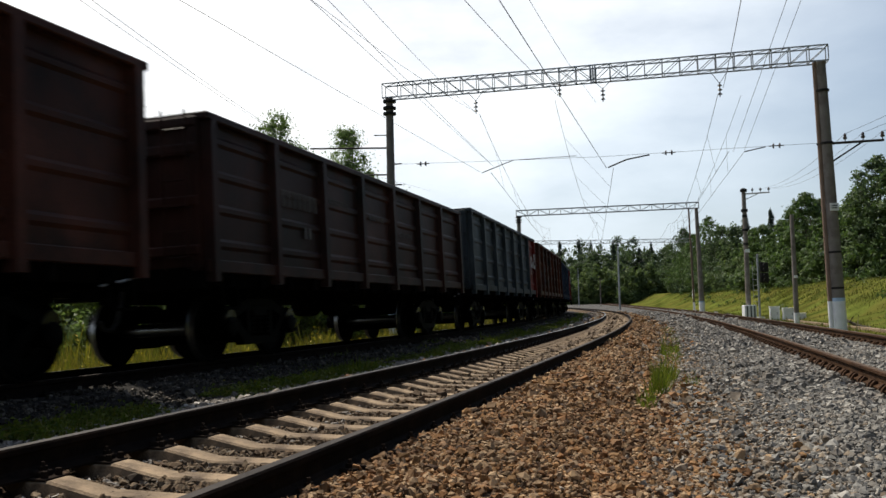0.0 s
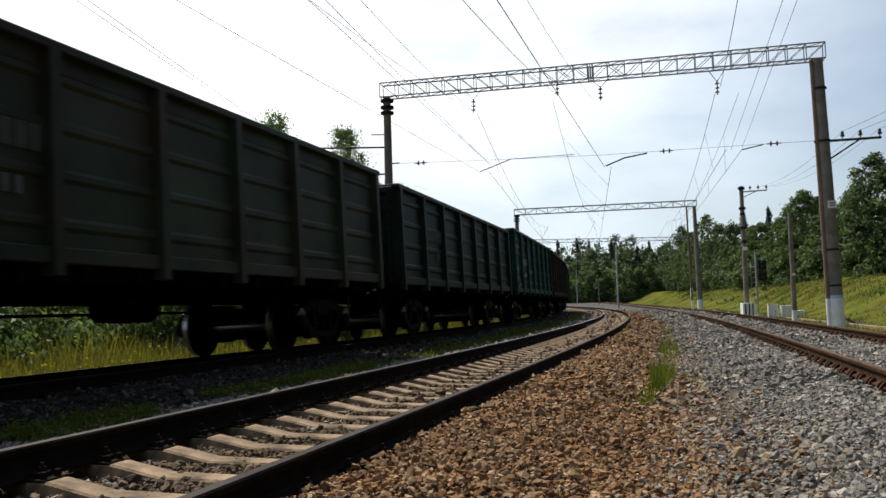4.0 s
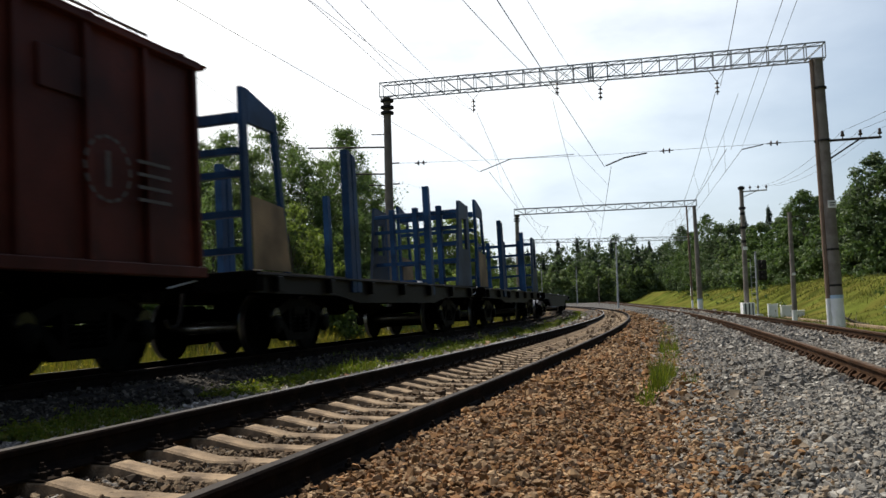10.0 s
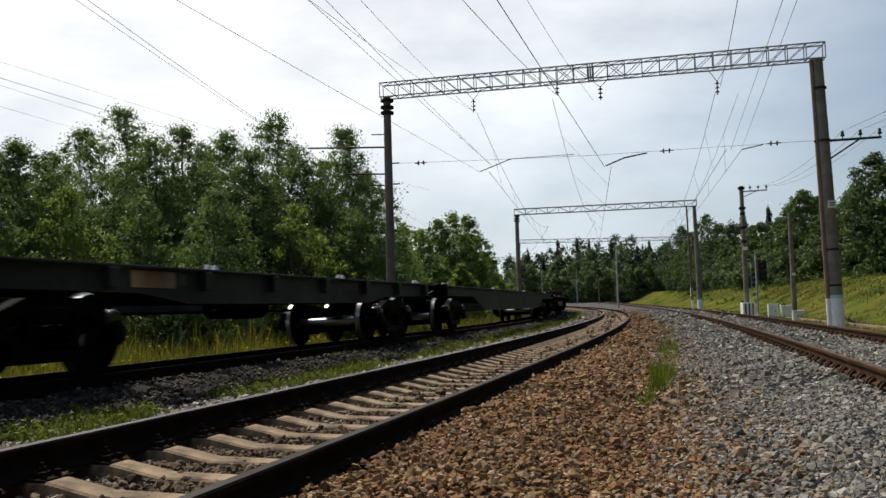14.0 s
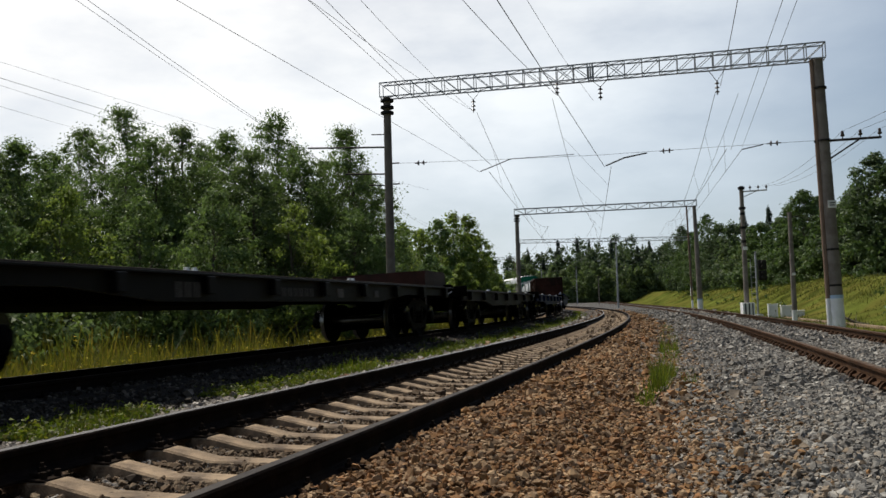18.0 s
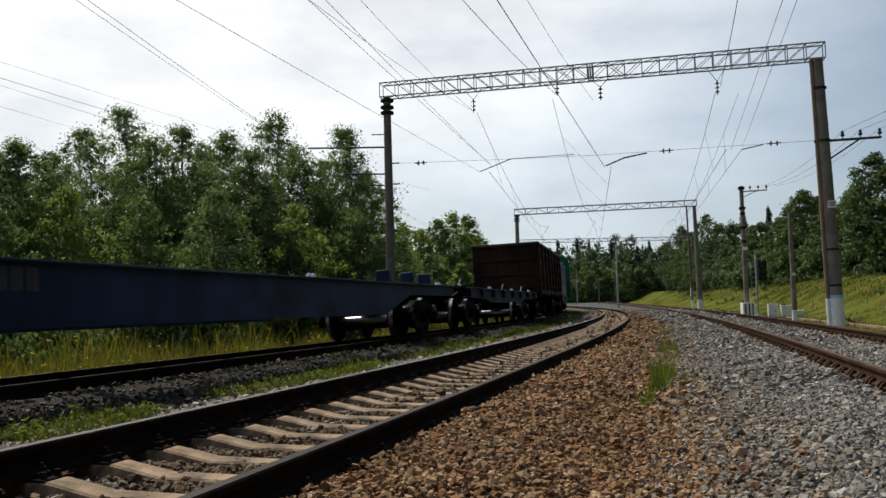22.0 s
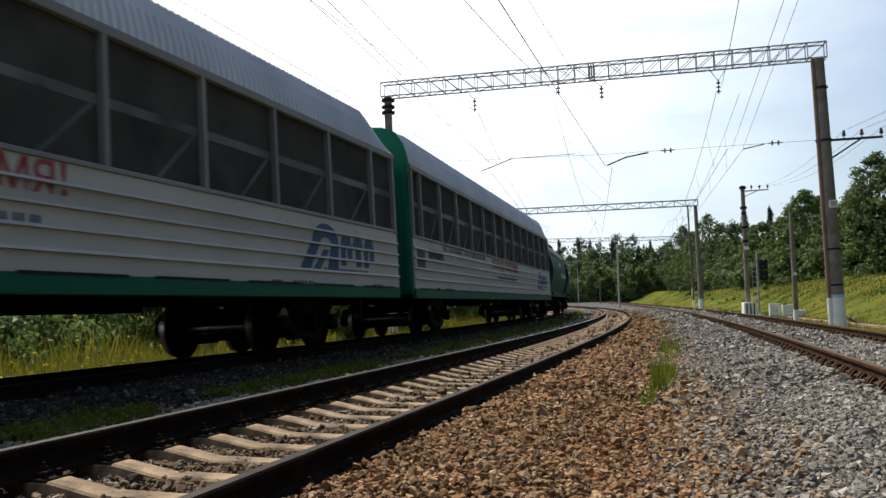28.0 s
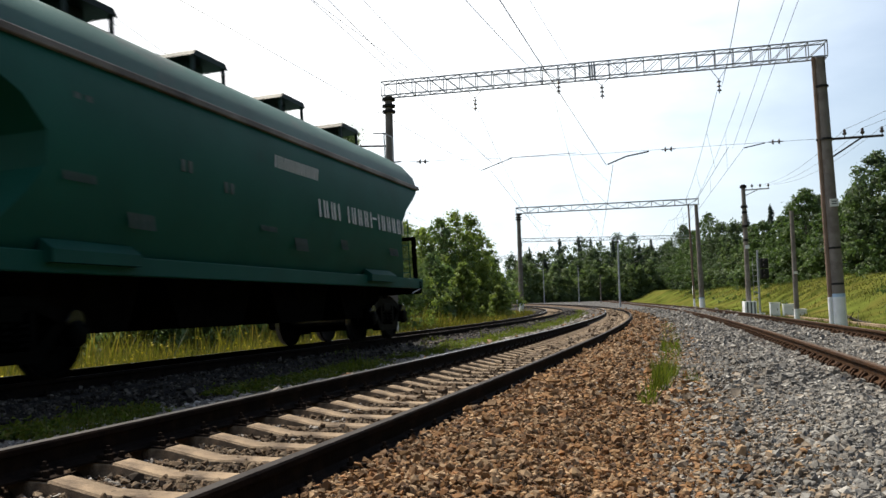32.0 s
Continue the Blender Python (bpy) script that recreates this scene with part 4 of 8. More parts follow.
# the wires that run back over the camera: end on the first gantry, how far they drift over the span, sag, thickness
for kind, x, y, z, drift, sag, r in (
        ("contact_wire", 1.69, 37.5, 6.49, -17.1, 0.05, 0.006), ("contact_wire", 2.17, 37.39, 6.75, -12.95, 0.05, 0.006), ("contact_wire", 2.17, 37.39, 6.75, -11.45, 0.3, 0.006),
        ("messenger_wire", 1.48, 37.55, 9.16, -10.7, 1.5, 0.006), ("messenger_wire", 1.48, 37.55, 9.16, -14.5, 1.5, 0.006), ("messenger_wire", 4.97, 36.74, 9.58, -16.6, 1.5, 0.0095),
        ("contact_wire", 6.8, 36.31, 6.4, -16.15, 0.05, 0.010), ("messenger_wire", 6.45, 36.39, 9.22, -15.8, 1.5, 0.006), ("messenger_wire", 11.42, 35.24, 9.41, -16.4, 1.5, 0.011),
        ("contact_wire", 11.69, 35.18, 6.78, -15.35, 0.05, 0.0065), ("contact_wire", 12.11, 35.08, 6.82, -15.8, 0.05, 0.006)):
    part(kind, Geo().line(sagging((x, y, z), (x + drift, y - 58, z), sag, 20), r, 5), MAT["wire"], wires_root)


def hangers():
    """Insulators and steady arms under the crossbeam of the first gantry."""
    d = (B1 - A1).normalized()

    def beam(x):
        return A1 + d * ((x - A1.x) / d.x)
    for x, low in ((1.48, 9.1), (5.0, 9.55), (6.75, 9.2), (11.3, 9.05)):
        p = beam(x)
        g = Geo()
        g.tube(p + d * 0.35 + Vector((0, 0, -0.62)), (p.x, p.y, low + 0.55), 0.014, n=4)
        g.tube(p - d * 0.35 + Vector((0, 0, -0.62)), (p.x, p.y, low + 0.55), 0.014, n=4)
        insulator(g, (p.x, p.y, low + 0.6), (p.x, p.y, low), 3, 0.10)
        part("hanging_insulator", g, MAT["insulator"], G1)
    cross = []
    for x, z in ((-2.3, 7.12), (1.9, 7.0), (6.6, 6.9), (11.5, 6.92), (15.0, 6.92)):
        p = beam(x)
        cross.append((p.x, p.y, z))
    part("cross_wire", Geo().line(cross, 0.008, 4), MAT["wire"], wires_root)
    g = Geo()
    for x, z in ((-0.86, 7.06), (9.25, 6.9), (13.3, 6.92)):
        p = beam(x)
        insulator(g, p + d * -0.28 + Vector((0, 0, z - p.z)), p + d * 0.28 + Vector((0, 0, z - p.z)), 2, 0.12)
    part("strain_insulator", g, MAT["insulator"], wires_root)
    for x0, z0, x1, z1, r in ((1.69, 6.52, 3.0, 6.98, 0.02), (3.0, 6.98, 5.6, 7.0, 0.012), (6.85, 6.43, 7.6, 6.72, 0.03), (7.6, 6.72, 8.5, 6.86, 0.03), (12.1, 6.75, 12.9, 6.9, 0.022)):
        p, q = beam(x0), beam(x1)
        part("steady_arm", Geo().tube((p.x, p.y, z0), (q.x, q.y, z1), r, n=6), MAT["iron"], wires_root)


hangers()


def feeders():
    """Feeder lines on the side arms, and a thin power line over the trees."""
    d = (B1 - A1).normalized()
    d2 = (B2 - A2).normalized()
    d3 = Vector((-0.0619, -0.998, 0))
    for k, z, out, r in ((0, 7.86, -3.68, 0.005), (1, 6.75, -2.0, 0.005)):
        p = A1 + d * out + Vector((0, 0, z - A1.z))
        q = A2 + d2 * out + Vector((0, 0, z + 0.4 - A2.z))
        o = p + d3 * 59
        part("feeder_wire", Geo().line(sagging(p, q, 1.0), r, 4).line(sagging(o, p, 0.8), r, 4), MAT["wire"], wires_root)
    for k in (0.75, 1.4, 2.1):
        p = B1 + d * k + Vector((0, 0, 7.22 - B1.z))
        q = Vector((21.9 + k * 0.9, 63.0, 8.85))
        o = p + (p - q).normalized() * 55
        part("feeder_wire", Geo().line(sagging(p, q, 0.5), 0.007, 4).line(sagging(o, p, 0.6), 0.007, 4), MAT["wire"], wires_root)
    for z0, z1, x1, r in ((17.76, 18.0, -20.35, 0.018), (17.24, 17.75, -22.5, 0.012), (15.77, 17.2, -26.0, 0.01), (18.9, 18.4, -17.4, 0.01)):
        a, b = Vector((-30.3, 60, z0)), Vector((x1, 90, z1))
        part("power_line", Geo().line(sagging(a - (b - a) * 0.6, b + (b - a) * 1.2, 0.5, 18), r, 4), MAT["wire"], wires_root)


feeders()
g = Geo()
for a in np.arange(14, 62, 4.0):
    p, q = RIGHT.at(a, 5.6), RIGHT.at(a + 3.95, 5.6)
    pz, qz = (float(ground_z([v.x], [v.y])[0]) for v in (p, q))
    e = (q - p).normalized()
    n = Vector((e.y, -e.x, 0)) * 0.13
    g.add([p.xy.to_3d() + n * s + Vector((0, 0, pz + h)) for s in (-1, 1) for h in (-0.1, 0.12)] + [q.xy.to_3d() + n * s + Vector((0, 0, qz + h)) for s in (-1, 1) for h in (-0.1, 0.12)],
          [(0, 1, 5, 4), (2, 6, 7, 3), (1, 3, 7, 5), (0, 2, 3, 1), (4, 5, 7, 6)])
tagged(new("cable_trough", g.mesh("cable_trough", MAT["concrete"])), "pale concrete cable trough lids along the verge", "cable trough", kind="structure")


# ---------- poles, signal, boxes ----------
def line_pole():
    root = tagged(new("line_pole"), "concrete line pole with a crossarm, bands and a whitewashed foot", "pole")
    m, z0 = concrete_mast(root, 21.55, 63.0, 8.9, 0.19, 0.14, white=0.0, blue=False)
    for z, r in ((8.75, 0.24), (7.3, 0.24), (6.9, 0.18), (5.9, 0.24), (4.9, 0.18)):
        part("steel_band", Geo().turned([(-0.09, r), (0.09, r)], (0, 0, z - z0), n=12), MAT["iron"], m)
    part("crossarm", Geo().tube((0, 0, 8.5 - z0), (1.75, -0.3, 8.55 - z0), 0.05, n=6).tube((0, 0, 8.05 - z0), (1.0, -0.2, 8.5 - z0), 0.03, n=6), MAT["galv"], m)
    for k in (0.6, 1.15, 1.7):
        part("pin_insulator", Geo().turned([(0, 0.02), (0.15, 0.02), (0.17, 0.08), (0.26, 0.09), (0.3, 0.04), (0.36, 0.04)], (k, -0.17 * k, 8.55 - z0), n=10), MAT["insulator"], m)
    part("plate", Geo().box(-0.16, 0.16, -0.01, 0.01, -0.12, 0.12, 0.004), MAT["white"], m, "small white plate", pose(0, -0.24, 4.4 - z0))
    box = part("foot_box", Geo().box(-0.42, 0.42, -0.32, 0.32, 0.1, 1.35, 0.03), MAT["whitewash"], root, "white concrete foot with dark stripes", pose(21.5, 62.75, z0))
    for k in (-0.24, 0.02, 0.27):
        part("stripe", Geo().box(k - 0.05, k + 0.05, -0.328, -0.318, 0.15, 1.3), MAT["dark_print"], box)


def small_pole():
    root = tagged(new("service_pole"), "slim concrete service pole with a whitewashed foot", "pole")
    m, z0 = concrete_mast(root, 18.2, 46.0, 5.25, 0.14, 0.10, white=0.7, blue=False)
    part("plate", Geo().box(-0.1, 0.1, -0.008, 0.008, -0.07, 0.07, 0.003), MAT["white"], m, "small white plate", pose(0, -0.14, 2.0 - z0))
    part("bracket", Geo().tube((0, 0, 4.95 - z0), (0.5, 0, 5.05 - z0), 0.025, n=6), MAT["iron"], m)


def signal():
    x, y = 24.1, 68.0
    z0 = float(ground_z([x], [y])[0])
    root = tagged(new("railway_signal"), "black colour-light signal heads on a grey post", "signal")
    root.matrix_basis = pose(x, y, z0)
    part("post", Geo().turned([(-0.3, 0.085), (5.0, 0.075)], (0, 0, 0), n=12), MAT["galv"], root)
    part("base", Geo().box(-0.3, 0.3, -0.3, 0.3, -0.3, 0.15, 0.03), MAT["whitewash"], root)
    for z in (3.95, 3.15):
        head = part("signal_head", Geo().box(0.02, 0.68, -0.2, 0.02, -0.385, 0.385, 0.05), MAT["iron"], root, "black lamp housing", pose(0.05, -0.1, z))
        for dz in (-0.17, 0.17):
            part("hood", Geo().turned([(-0.45, 0.14), (-0.2, 0.145)], (0.34, 0, dz), "y", 14), MAT["iron"], head)
            part("lens", Geo().turned([(-0.225, 0.11), (-0.215, 0.11)], (0.34, -0.23, dz), "y", 14), MAT["glass"], head)
    g = Geo()
    for k in range(9):
        g.tube((-0.05, 0.12, 0.5 + k * 0.42), (-0.38, 0.12, 0.5 + k * 0.42), 0.014, n=5)
    g.tube((-0.38, 0.12, 0.1), (-0.38, 0.12, 4.4), 0.018, n=5)
    part("ladder", g, MAT["galv"], root)


def relay_box(x, y, w, h, label):
    z0 = float(ground_z([x], [y])[0])
    root = tagged(new("relay_box"), label, "relay box", "white relay boxes by the line")
    root.matrix_basis = pose(x, y, z0, 0, 0, -12)
    body = part("body", Geo().box(-w / 2, w / 2, -0.3, 0.3, 0.02, h, 0.02), MAT["white"], root)
    part("lid", Geo().box(-w / 2 - 0.03, w / 2 + 0.03, -0.34, 0.34, h, h + 0.06, 0.015), MAT["white"], root)
    part("door", Geo().box(-w / 2 + 0.08, w / 2 - 0.08, -0.32, -0.302, 0.14, h - 0.08, 0.005), MAT["white"], body)
    part("latch", Geo().box(w / 2 - 0.2, w / 2 - 0.16, -0.34, -0.32, h * 0.45, h * 0.6), MAT["iron"], body)


line_pole(), small_pole(), signal()


def fallen_branch(x, y):
    """A bare crooked branch lying down the bank."""
    z = float(ground_z([x], [y])[0])
    g = Geo()
    pts = [(-0.75, 0.2, 0.62), (-0.5, 0.1, 0.45), (-0.28, 0.0, 0.3), (0.05, -0.05, 0.12), (0.35, -0.1, 0.02), (0.6, -0.2, -0.02)]
    for k, (a, b) in enumerate(zip(pts, pts[1:])):
        g.tube(a, b, 0.03 + 0.018 * k, 0.03 + 0.018 * (k + 1), 7)
    for a, b in ((pts[1], (-0.62, -0.1, 0.72)), (pts[2], (-0.1, -0.25, 0.6)), (pts[3], (0.1, 0.25, 0.5)), (pts[2], (-0.5, -0.2, 0.28))):
        g.tube(a, b, 0.03, 0.008, 5)
    ob = tagged(new("fallen_branch", g.mesh("fallen_branch", MAT["bark"])), "bare dark crooked branch lying on the grassy bank", "branch")
    ob.matrix_basis = pose(x, y, z, 0, 0, -20)


fallen_branch(19.2, 41.5)
relay_box(23.0, 62.0, 0.62, 0.92, "taller white metal relay box on the verge")
relay_box(23.75, 61.4, 0.78, 0.8, "white metal relay box on the verge")
relay_box(24.55, 61.2, 0.55, 0.42, "low white metal relay box on the verge")


def far_pole(x, y, top, r, label, mat="galv"):
    z0 = float(ground_z([x], [y])[0]) - 0.2
    root = tagged(new("far_pole"), label, "pole", "poles along the far curve")
    root.matrix_basis = pose(x, y, z0)
    part("shaft", Geo().turned([(0, r), (top - z0, r * 0.7)], (0, 0, 0), n=12), MAT[mat], root)
    part("collar", Geo().turned([(-0.08, r * 1.3), (0.08, r * 1.3)], (0, 0, (top - z0) * 0.97), n=12), MAT["iron"], root)
    part("cap", Geo().turned([(0, r * 0.75), (0.06, r * 0.3)], (0, 0, top - z0), n=12), MAT["iron"], root)
    return root


far_pole(23.6, 120, 9.2, 0.15, "pale grey metal mast beside the curve")
far_pole(28.6, 190, 8.9, 0.11, "pale concrete pole beside the far curve")
far_pole(33.3, 190, 6.8, 0.12, "dark slim pole beside the far curve", "pole")
far_pole(21.1, 190, 8.6, 0.11, "pale concrete pole near the far bend")


# ---------- plants ----------
def leaves(g, centres, radii, number, size, flat=0.75):
    """Leaf clumps: small three-cornered blades through balls of the given radii, turned outwards, with soft outward normals."""
    c, r = np.asarray(centres, float), np.asarray(radii, float)
    w = r ** 2.2
    k = g.choice(len(c), number, p=w / w.sum())
    d = g.normal(size=(number, 3))
    d /= np.linalg.norm(d, axis=1)[:, None]
    p = c[k] + d * (r[k] * np.minimum(np.abs(g.normal(0, 0.75, number)), 1.45))[:, None] * np.array([1, 1, flat])
    face = d + g.normal(0, 0.6, (number, 3)) + np.array([0, 0, 0.2])
    face /= np.linalg.norm(face, axis=1)[:, None]
    a = np.cross(face, g.normal(size=(number, 3)))
    a /= np.linalg.norm(a, axis=1)[:, None] + 1e-9
    b = np.cross(face, a)
    s = (size * g.uniform(0.55, 1.35, number) * 1.25)[:, None]
    v = np.stack([p - a * s - b * s * 0.42, p + a * s - b * s * 0.42 + face * s * 0.2, p + b * s * 0.62], 1).reshape(-1, 3)
    return np.concatenate([v, np.repeat(d * 0.7 + face * 0.6, 3, axis=0)], 1)


def leaf_mesh(name, verts, mat, sides=3):
    """Blades of three or four corners; columns past the third are the normals they are shaded by."""
    me = soup(name, verts[:, :3], np.arange(len(verts)).reshape(-1, sides), mat, verts.shape[1] > 3)
    if verts.shape[1] > 3:
        n = verts[:, 3:] / (np.linalg.norm(verts[:, 3:], axis=1)[:, None] + 1e-9)
        soft = me.attributes.new("custom_normal", "FLOAT_VECTOR", "POINT")
        soft.data.foreach_set("vector", np.ascontiguousarray(n, np.float32).ravel())
    return me


def crown_clumps(g, tall, slim, low, number):
    """Centres and radii of the leaf clumps of a crown that is widest low down and ends in a point, with lobes and gaps."""
    u = g.random(number) ** 1.12
    power, turn, lobes = g.uniform(2.0, 3.4), g.uniform(0, 6.28), g.integers(2, 5)
    a = g.uniform(0, 6.283, number)
    wide = tall * slim * (1 - u ** power) ** 1.1 * (0.5 + 0.5 * np.minimum(1, u / 0.2)) * (0.82 + 0.26 * np.sin(a * lobes + turn + u * 6)) + 0.028 * tall
    reach = wide * np.sqrt(g.uniform(0.03, 1, number))
    cs = np.column_stack([reach * np.cos(a), reach * np.sin(a), tall * (low + (1.0 - low) * u)])
    return cs, tall * 0.056 * g.uniform(0.5, 1.5, number) * (1.2 - 0.55 * u)


def broadleaf(x, y, tall, seed, label, leaf="leaf", bark="bark", number=5200, size=0.085, slim=0.3, group="trees along the line", low=0.12):
    """A tree: bent trunk, limbs that end in clumps of leaves of uneven size."""
    g = np.random.default_rng(seed)
    z0 = float(ground_z([x], [y])[0]) - 0.15
    root = tagged(new("tree"), label, "tree", group)
    root.matrix_basis = pose(x, y, z0)
    wood, p, r = Geo(), Vector((0, 0, 0)), 0.012 * tall + 0.03
    trunk = [p]
    n = 7
    for k in range(n):
        q = p + Vector((g.normal(0, 0.03 * tall / n * 2), g.normal(0, 0.03 * tall / n * 2), tall * 0.94 / n))
        wood.tube(p, q, r * (1 - k / (n + 0.6)), r * (1 - (k + 1) / (n + 0.6)), 7)
        trunk.append(q)
        p = q
    cs, rs = crown_clumps(g, tall, slim, low, int(110 + tall * 17))
    for c in cs[::3]:
        f = max(0.04, c[2] / tall - 0.10 - 0.35 * math.hypot(c[0], c[1]) / tall)
        j = min(n - 1, int(f * n))
        b = trunk[j] + (trunk[j + 1] - trunk[j]) * (f * n - j)
        wood.tube(b, c, 0.17 * r * (1.1 - f) + 0.006, 0.004, 5)
    part("trunk", wood, MAT[bark], root, "" if bark == "bark" else "pale birch trunk and limbs")
    part("crown", leaf_mesh("crown", leaves(g, cs, rs, number, size), MAT[leaf]), None, root)
    return root


def spruce_leaves(g, x, y, z, tall, number, size):
    """Needle tufts of a spruce along drooping branches that shorten towards the tip."""
    m = 120
    bh, ba = 1 - g.random(m) ** 1.5 * 0.95, g.uniform(0, 6.283, m)
    bl = tall * 0.2 * (1.03 - bh) ** 0.85 * g.uniform(0.55, 1.1, m) + 0.1
    w = bl + 0.3
    k = g.choice(m, number, p=w / w.sum())
    t = g.uniform(0, 1, number) ** 0.7
    reach, a = bl[k] * t, ba[k] + g.normal(0, 0.16, number)
    p = np.column_stack([x + reach * np.cos(a), y + reach * np.sin(a), z + tall * bh[k] - reach * 0.3 + g.normal(0, 0.012 * tall, number)])
    out = np.column_stack([np.cos(a), np.sin(a), -0.35 + g.normal(0, 0.3, number)])
    side = np.column_stack([-np.sin(a), np.cos(a), g.normal(0, 0.4, number)])
    s = (size * g.uniform(0.6, 1.4, number) * (1.15 - 0.5 * bh[k]))[:, None]
    v = np.stack([p - out * s - side * s * 0.5, p + out * s * 1.3, p + side * s * 0.8 - out * s * 0.3], 1)
    n = np.column_stack([np.cos(a), np.sin(a), np.full(number, 0.7)])
    under = np.einsum("ij,ij->i", np.cross(v[:, 1] - v[:, 0], v[:, 2] - v[:, 0]), n) < 0
    v[under] = v[under][:, ::-1]
    return np.concatenate([v.reshape(-1, 3), np.repeat(n, 3, axis=0)], 1)


LEFT_TREES = [(-18.0, 34, 8.3), (-17.0, 35, 8.3), (-17.0, 38, 8.4), (-17.5, 43, 10.3), (-15.3, 42, 11.2), (-13.4, 40, 9.3), (-12.8, 43, 10.5), (-12.4, 46, 10.1), (-10.3, 42, 10.0),
              (-8.7, 40, 8.9), (-8.6, 45, 11.7), (-6.9, 43, 9.7), (-6.1, 46, 9.5), (-4.8, 44, 10.7), (-4.0, 47, 8.9)]
for k, (x, y, t) in enumerate(LEFT_TREES):
    broadleaf(x, y, t, 100 + k, "leafy birch with a pale trunk behind the track" if k % 4 == 3 else "slender leafy willow or alder behind the track",
              "leaf" if k % 3 else "leaf_dark", "birch" if k % 4 == 3 else "bark", 46000, 0.050, 0.36)
for k, (x, y, t) in enumerate([(-24, 54, 9.5), (-20, 55, 9), (-16.5, 54, 9.5), (-13.5, 56, 9), (-10.5, 55, 9.5), (-7.5, 57, 9.2), (-5.6, 58, 8.5), (-26, 44, 8.5), (-22, 45, 8.5)]):
    broadleaf(x, y, t, 260 + k, "leafy tree at the back of the thicket", "leaf_dark" if k % 2 else "leaf", "bark", 9000, 0.14, 0.42, "trees along the line", 0.03)
for k, (x, y, t) in enumerate([(-14.1, 33, 6.3), (-12.0, 35, 6.3), (-9.3, 36, 6.6), (-6.4, 38, 6.3), (-4.1, 41, 6.3), (-15.3, 30, 5.3), (-3.7, 50, 7.9), (-10.6, 38, 5.4), (-7.6, 40, 5.6), (-16.6, 36, 6.0)]):
    broadleaf(x, y, t, 140 + k, "bushy young tree at the edge of the thicket", "leaf_light" if k % 3 == 0 else "leaf", "bark", 20000, 0.052, 0.5, "bushes along the line", 0.02)
for k, (x, y, t) in enumerate([(-3.7, 82, 9.6), (-2.1, 76, 8.4), (-0.4, 78, 9.3), (0.9, 80, 10.1), (2.3, 82, 10.0), (3.5, 84, 8.2), (4.4, 88, 6.5), (4.2, 70, 3.0), (-1.1, 70, 5.6), (-3.0, 72, 6.2), (1.4, 72, 5.0)]):
    broadleaf(x, y, t, 170 + k, "dense green tree of the clump beside the curve", "leaf_light" if k % 3 != 2 else "leaf", "bark", 18000, 0.095, 0.42, "clump of trees", 0.03)
for k, (x, y, z) in enumerate([(38.0, 140, 12.8), (34.1, 120, 10.3), (37.6, 125, 13.0), (40.9, 130, 12.2), (42.2, 120, 10.8), (38.0, 105, 9.9), (38.3, 100, 10.0), (37.9, 92, 12.1), (42.8, 100, 12.3),
                               (35.4, 80, 9.1), (40.1, 88, 10.2), (36.9, 78, 10.6), (37.6, 76, 13.1), (38.0, 74, 12.1), (42.4, 80, 13.3), (32.5, 100, 7.3), (30.7, 105, 7.0), (33.1, 96, 7.0),
                               (33.3, 84, 7.1), (33.5, 92, 6.7), (32.5, 76, 6.0), (32.7, 70, 5.5), (34.0, 68, 6.2)]):
    far = 1.2 if z < 9 else 1.12
    while far < 2.2 and RIGHT.side([x * far], [y * far])[0][0] < 15.5:
        far += 0.04
    x, y, z = x * far, y * far, 0.7 + (z - 0.7) * far
    t = z - float(ground_z([x], [y])[0])
    broadleaf(x, y, t, 200 + k, "full-crowned green tree on the bank", "leaf_woods" if k in (0, 3, 8, 12, 14) else "leaf_dark" if k in (15, 17, 20, 21) else "leaf_deep", "bark", 17000, 0.15, 0.5, "trees on the bank", 0.02)


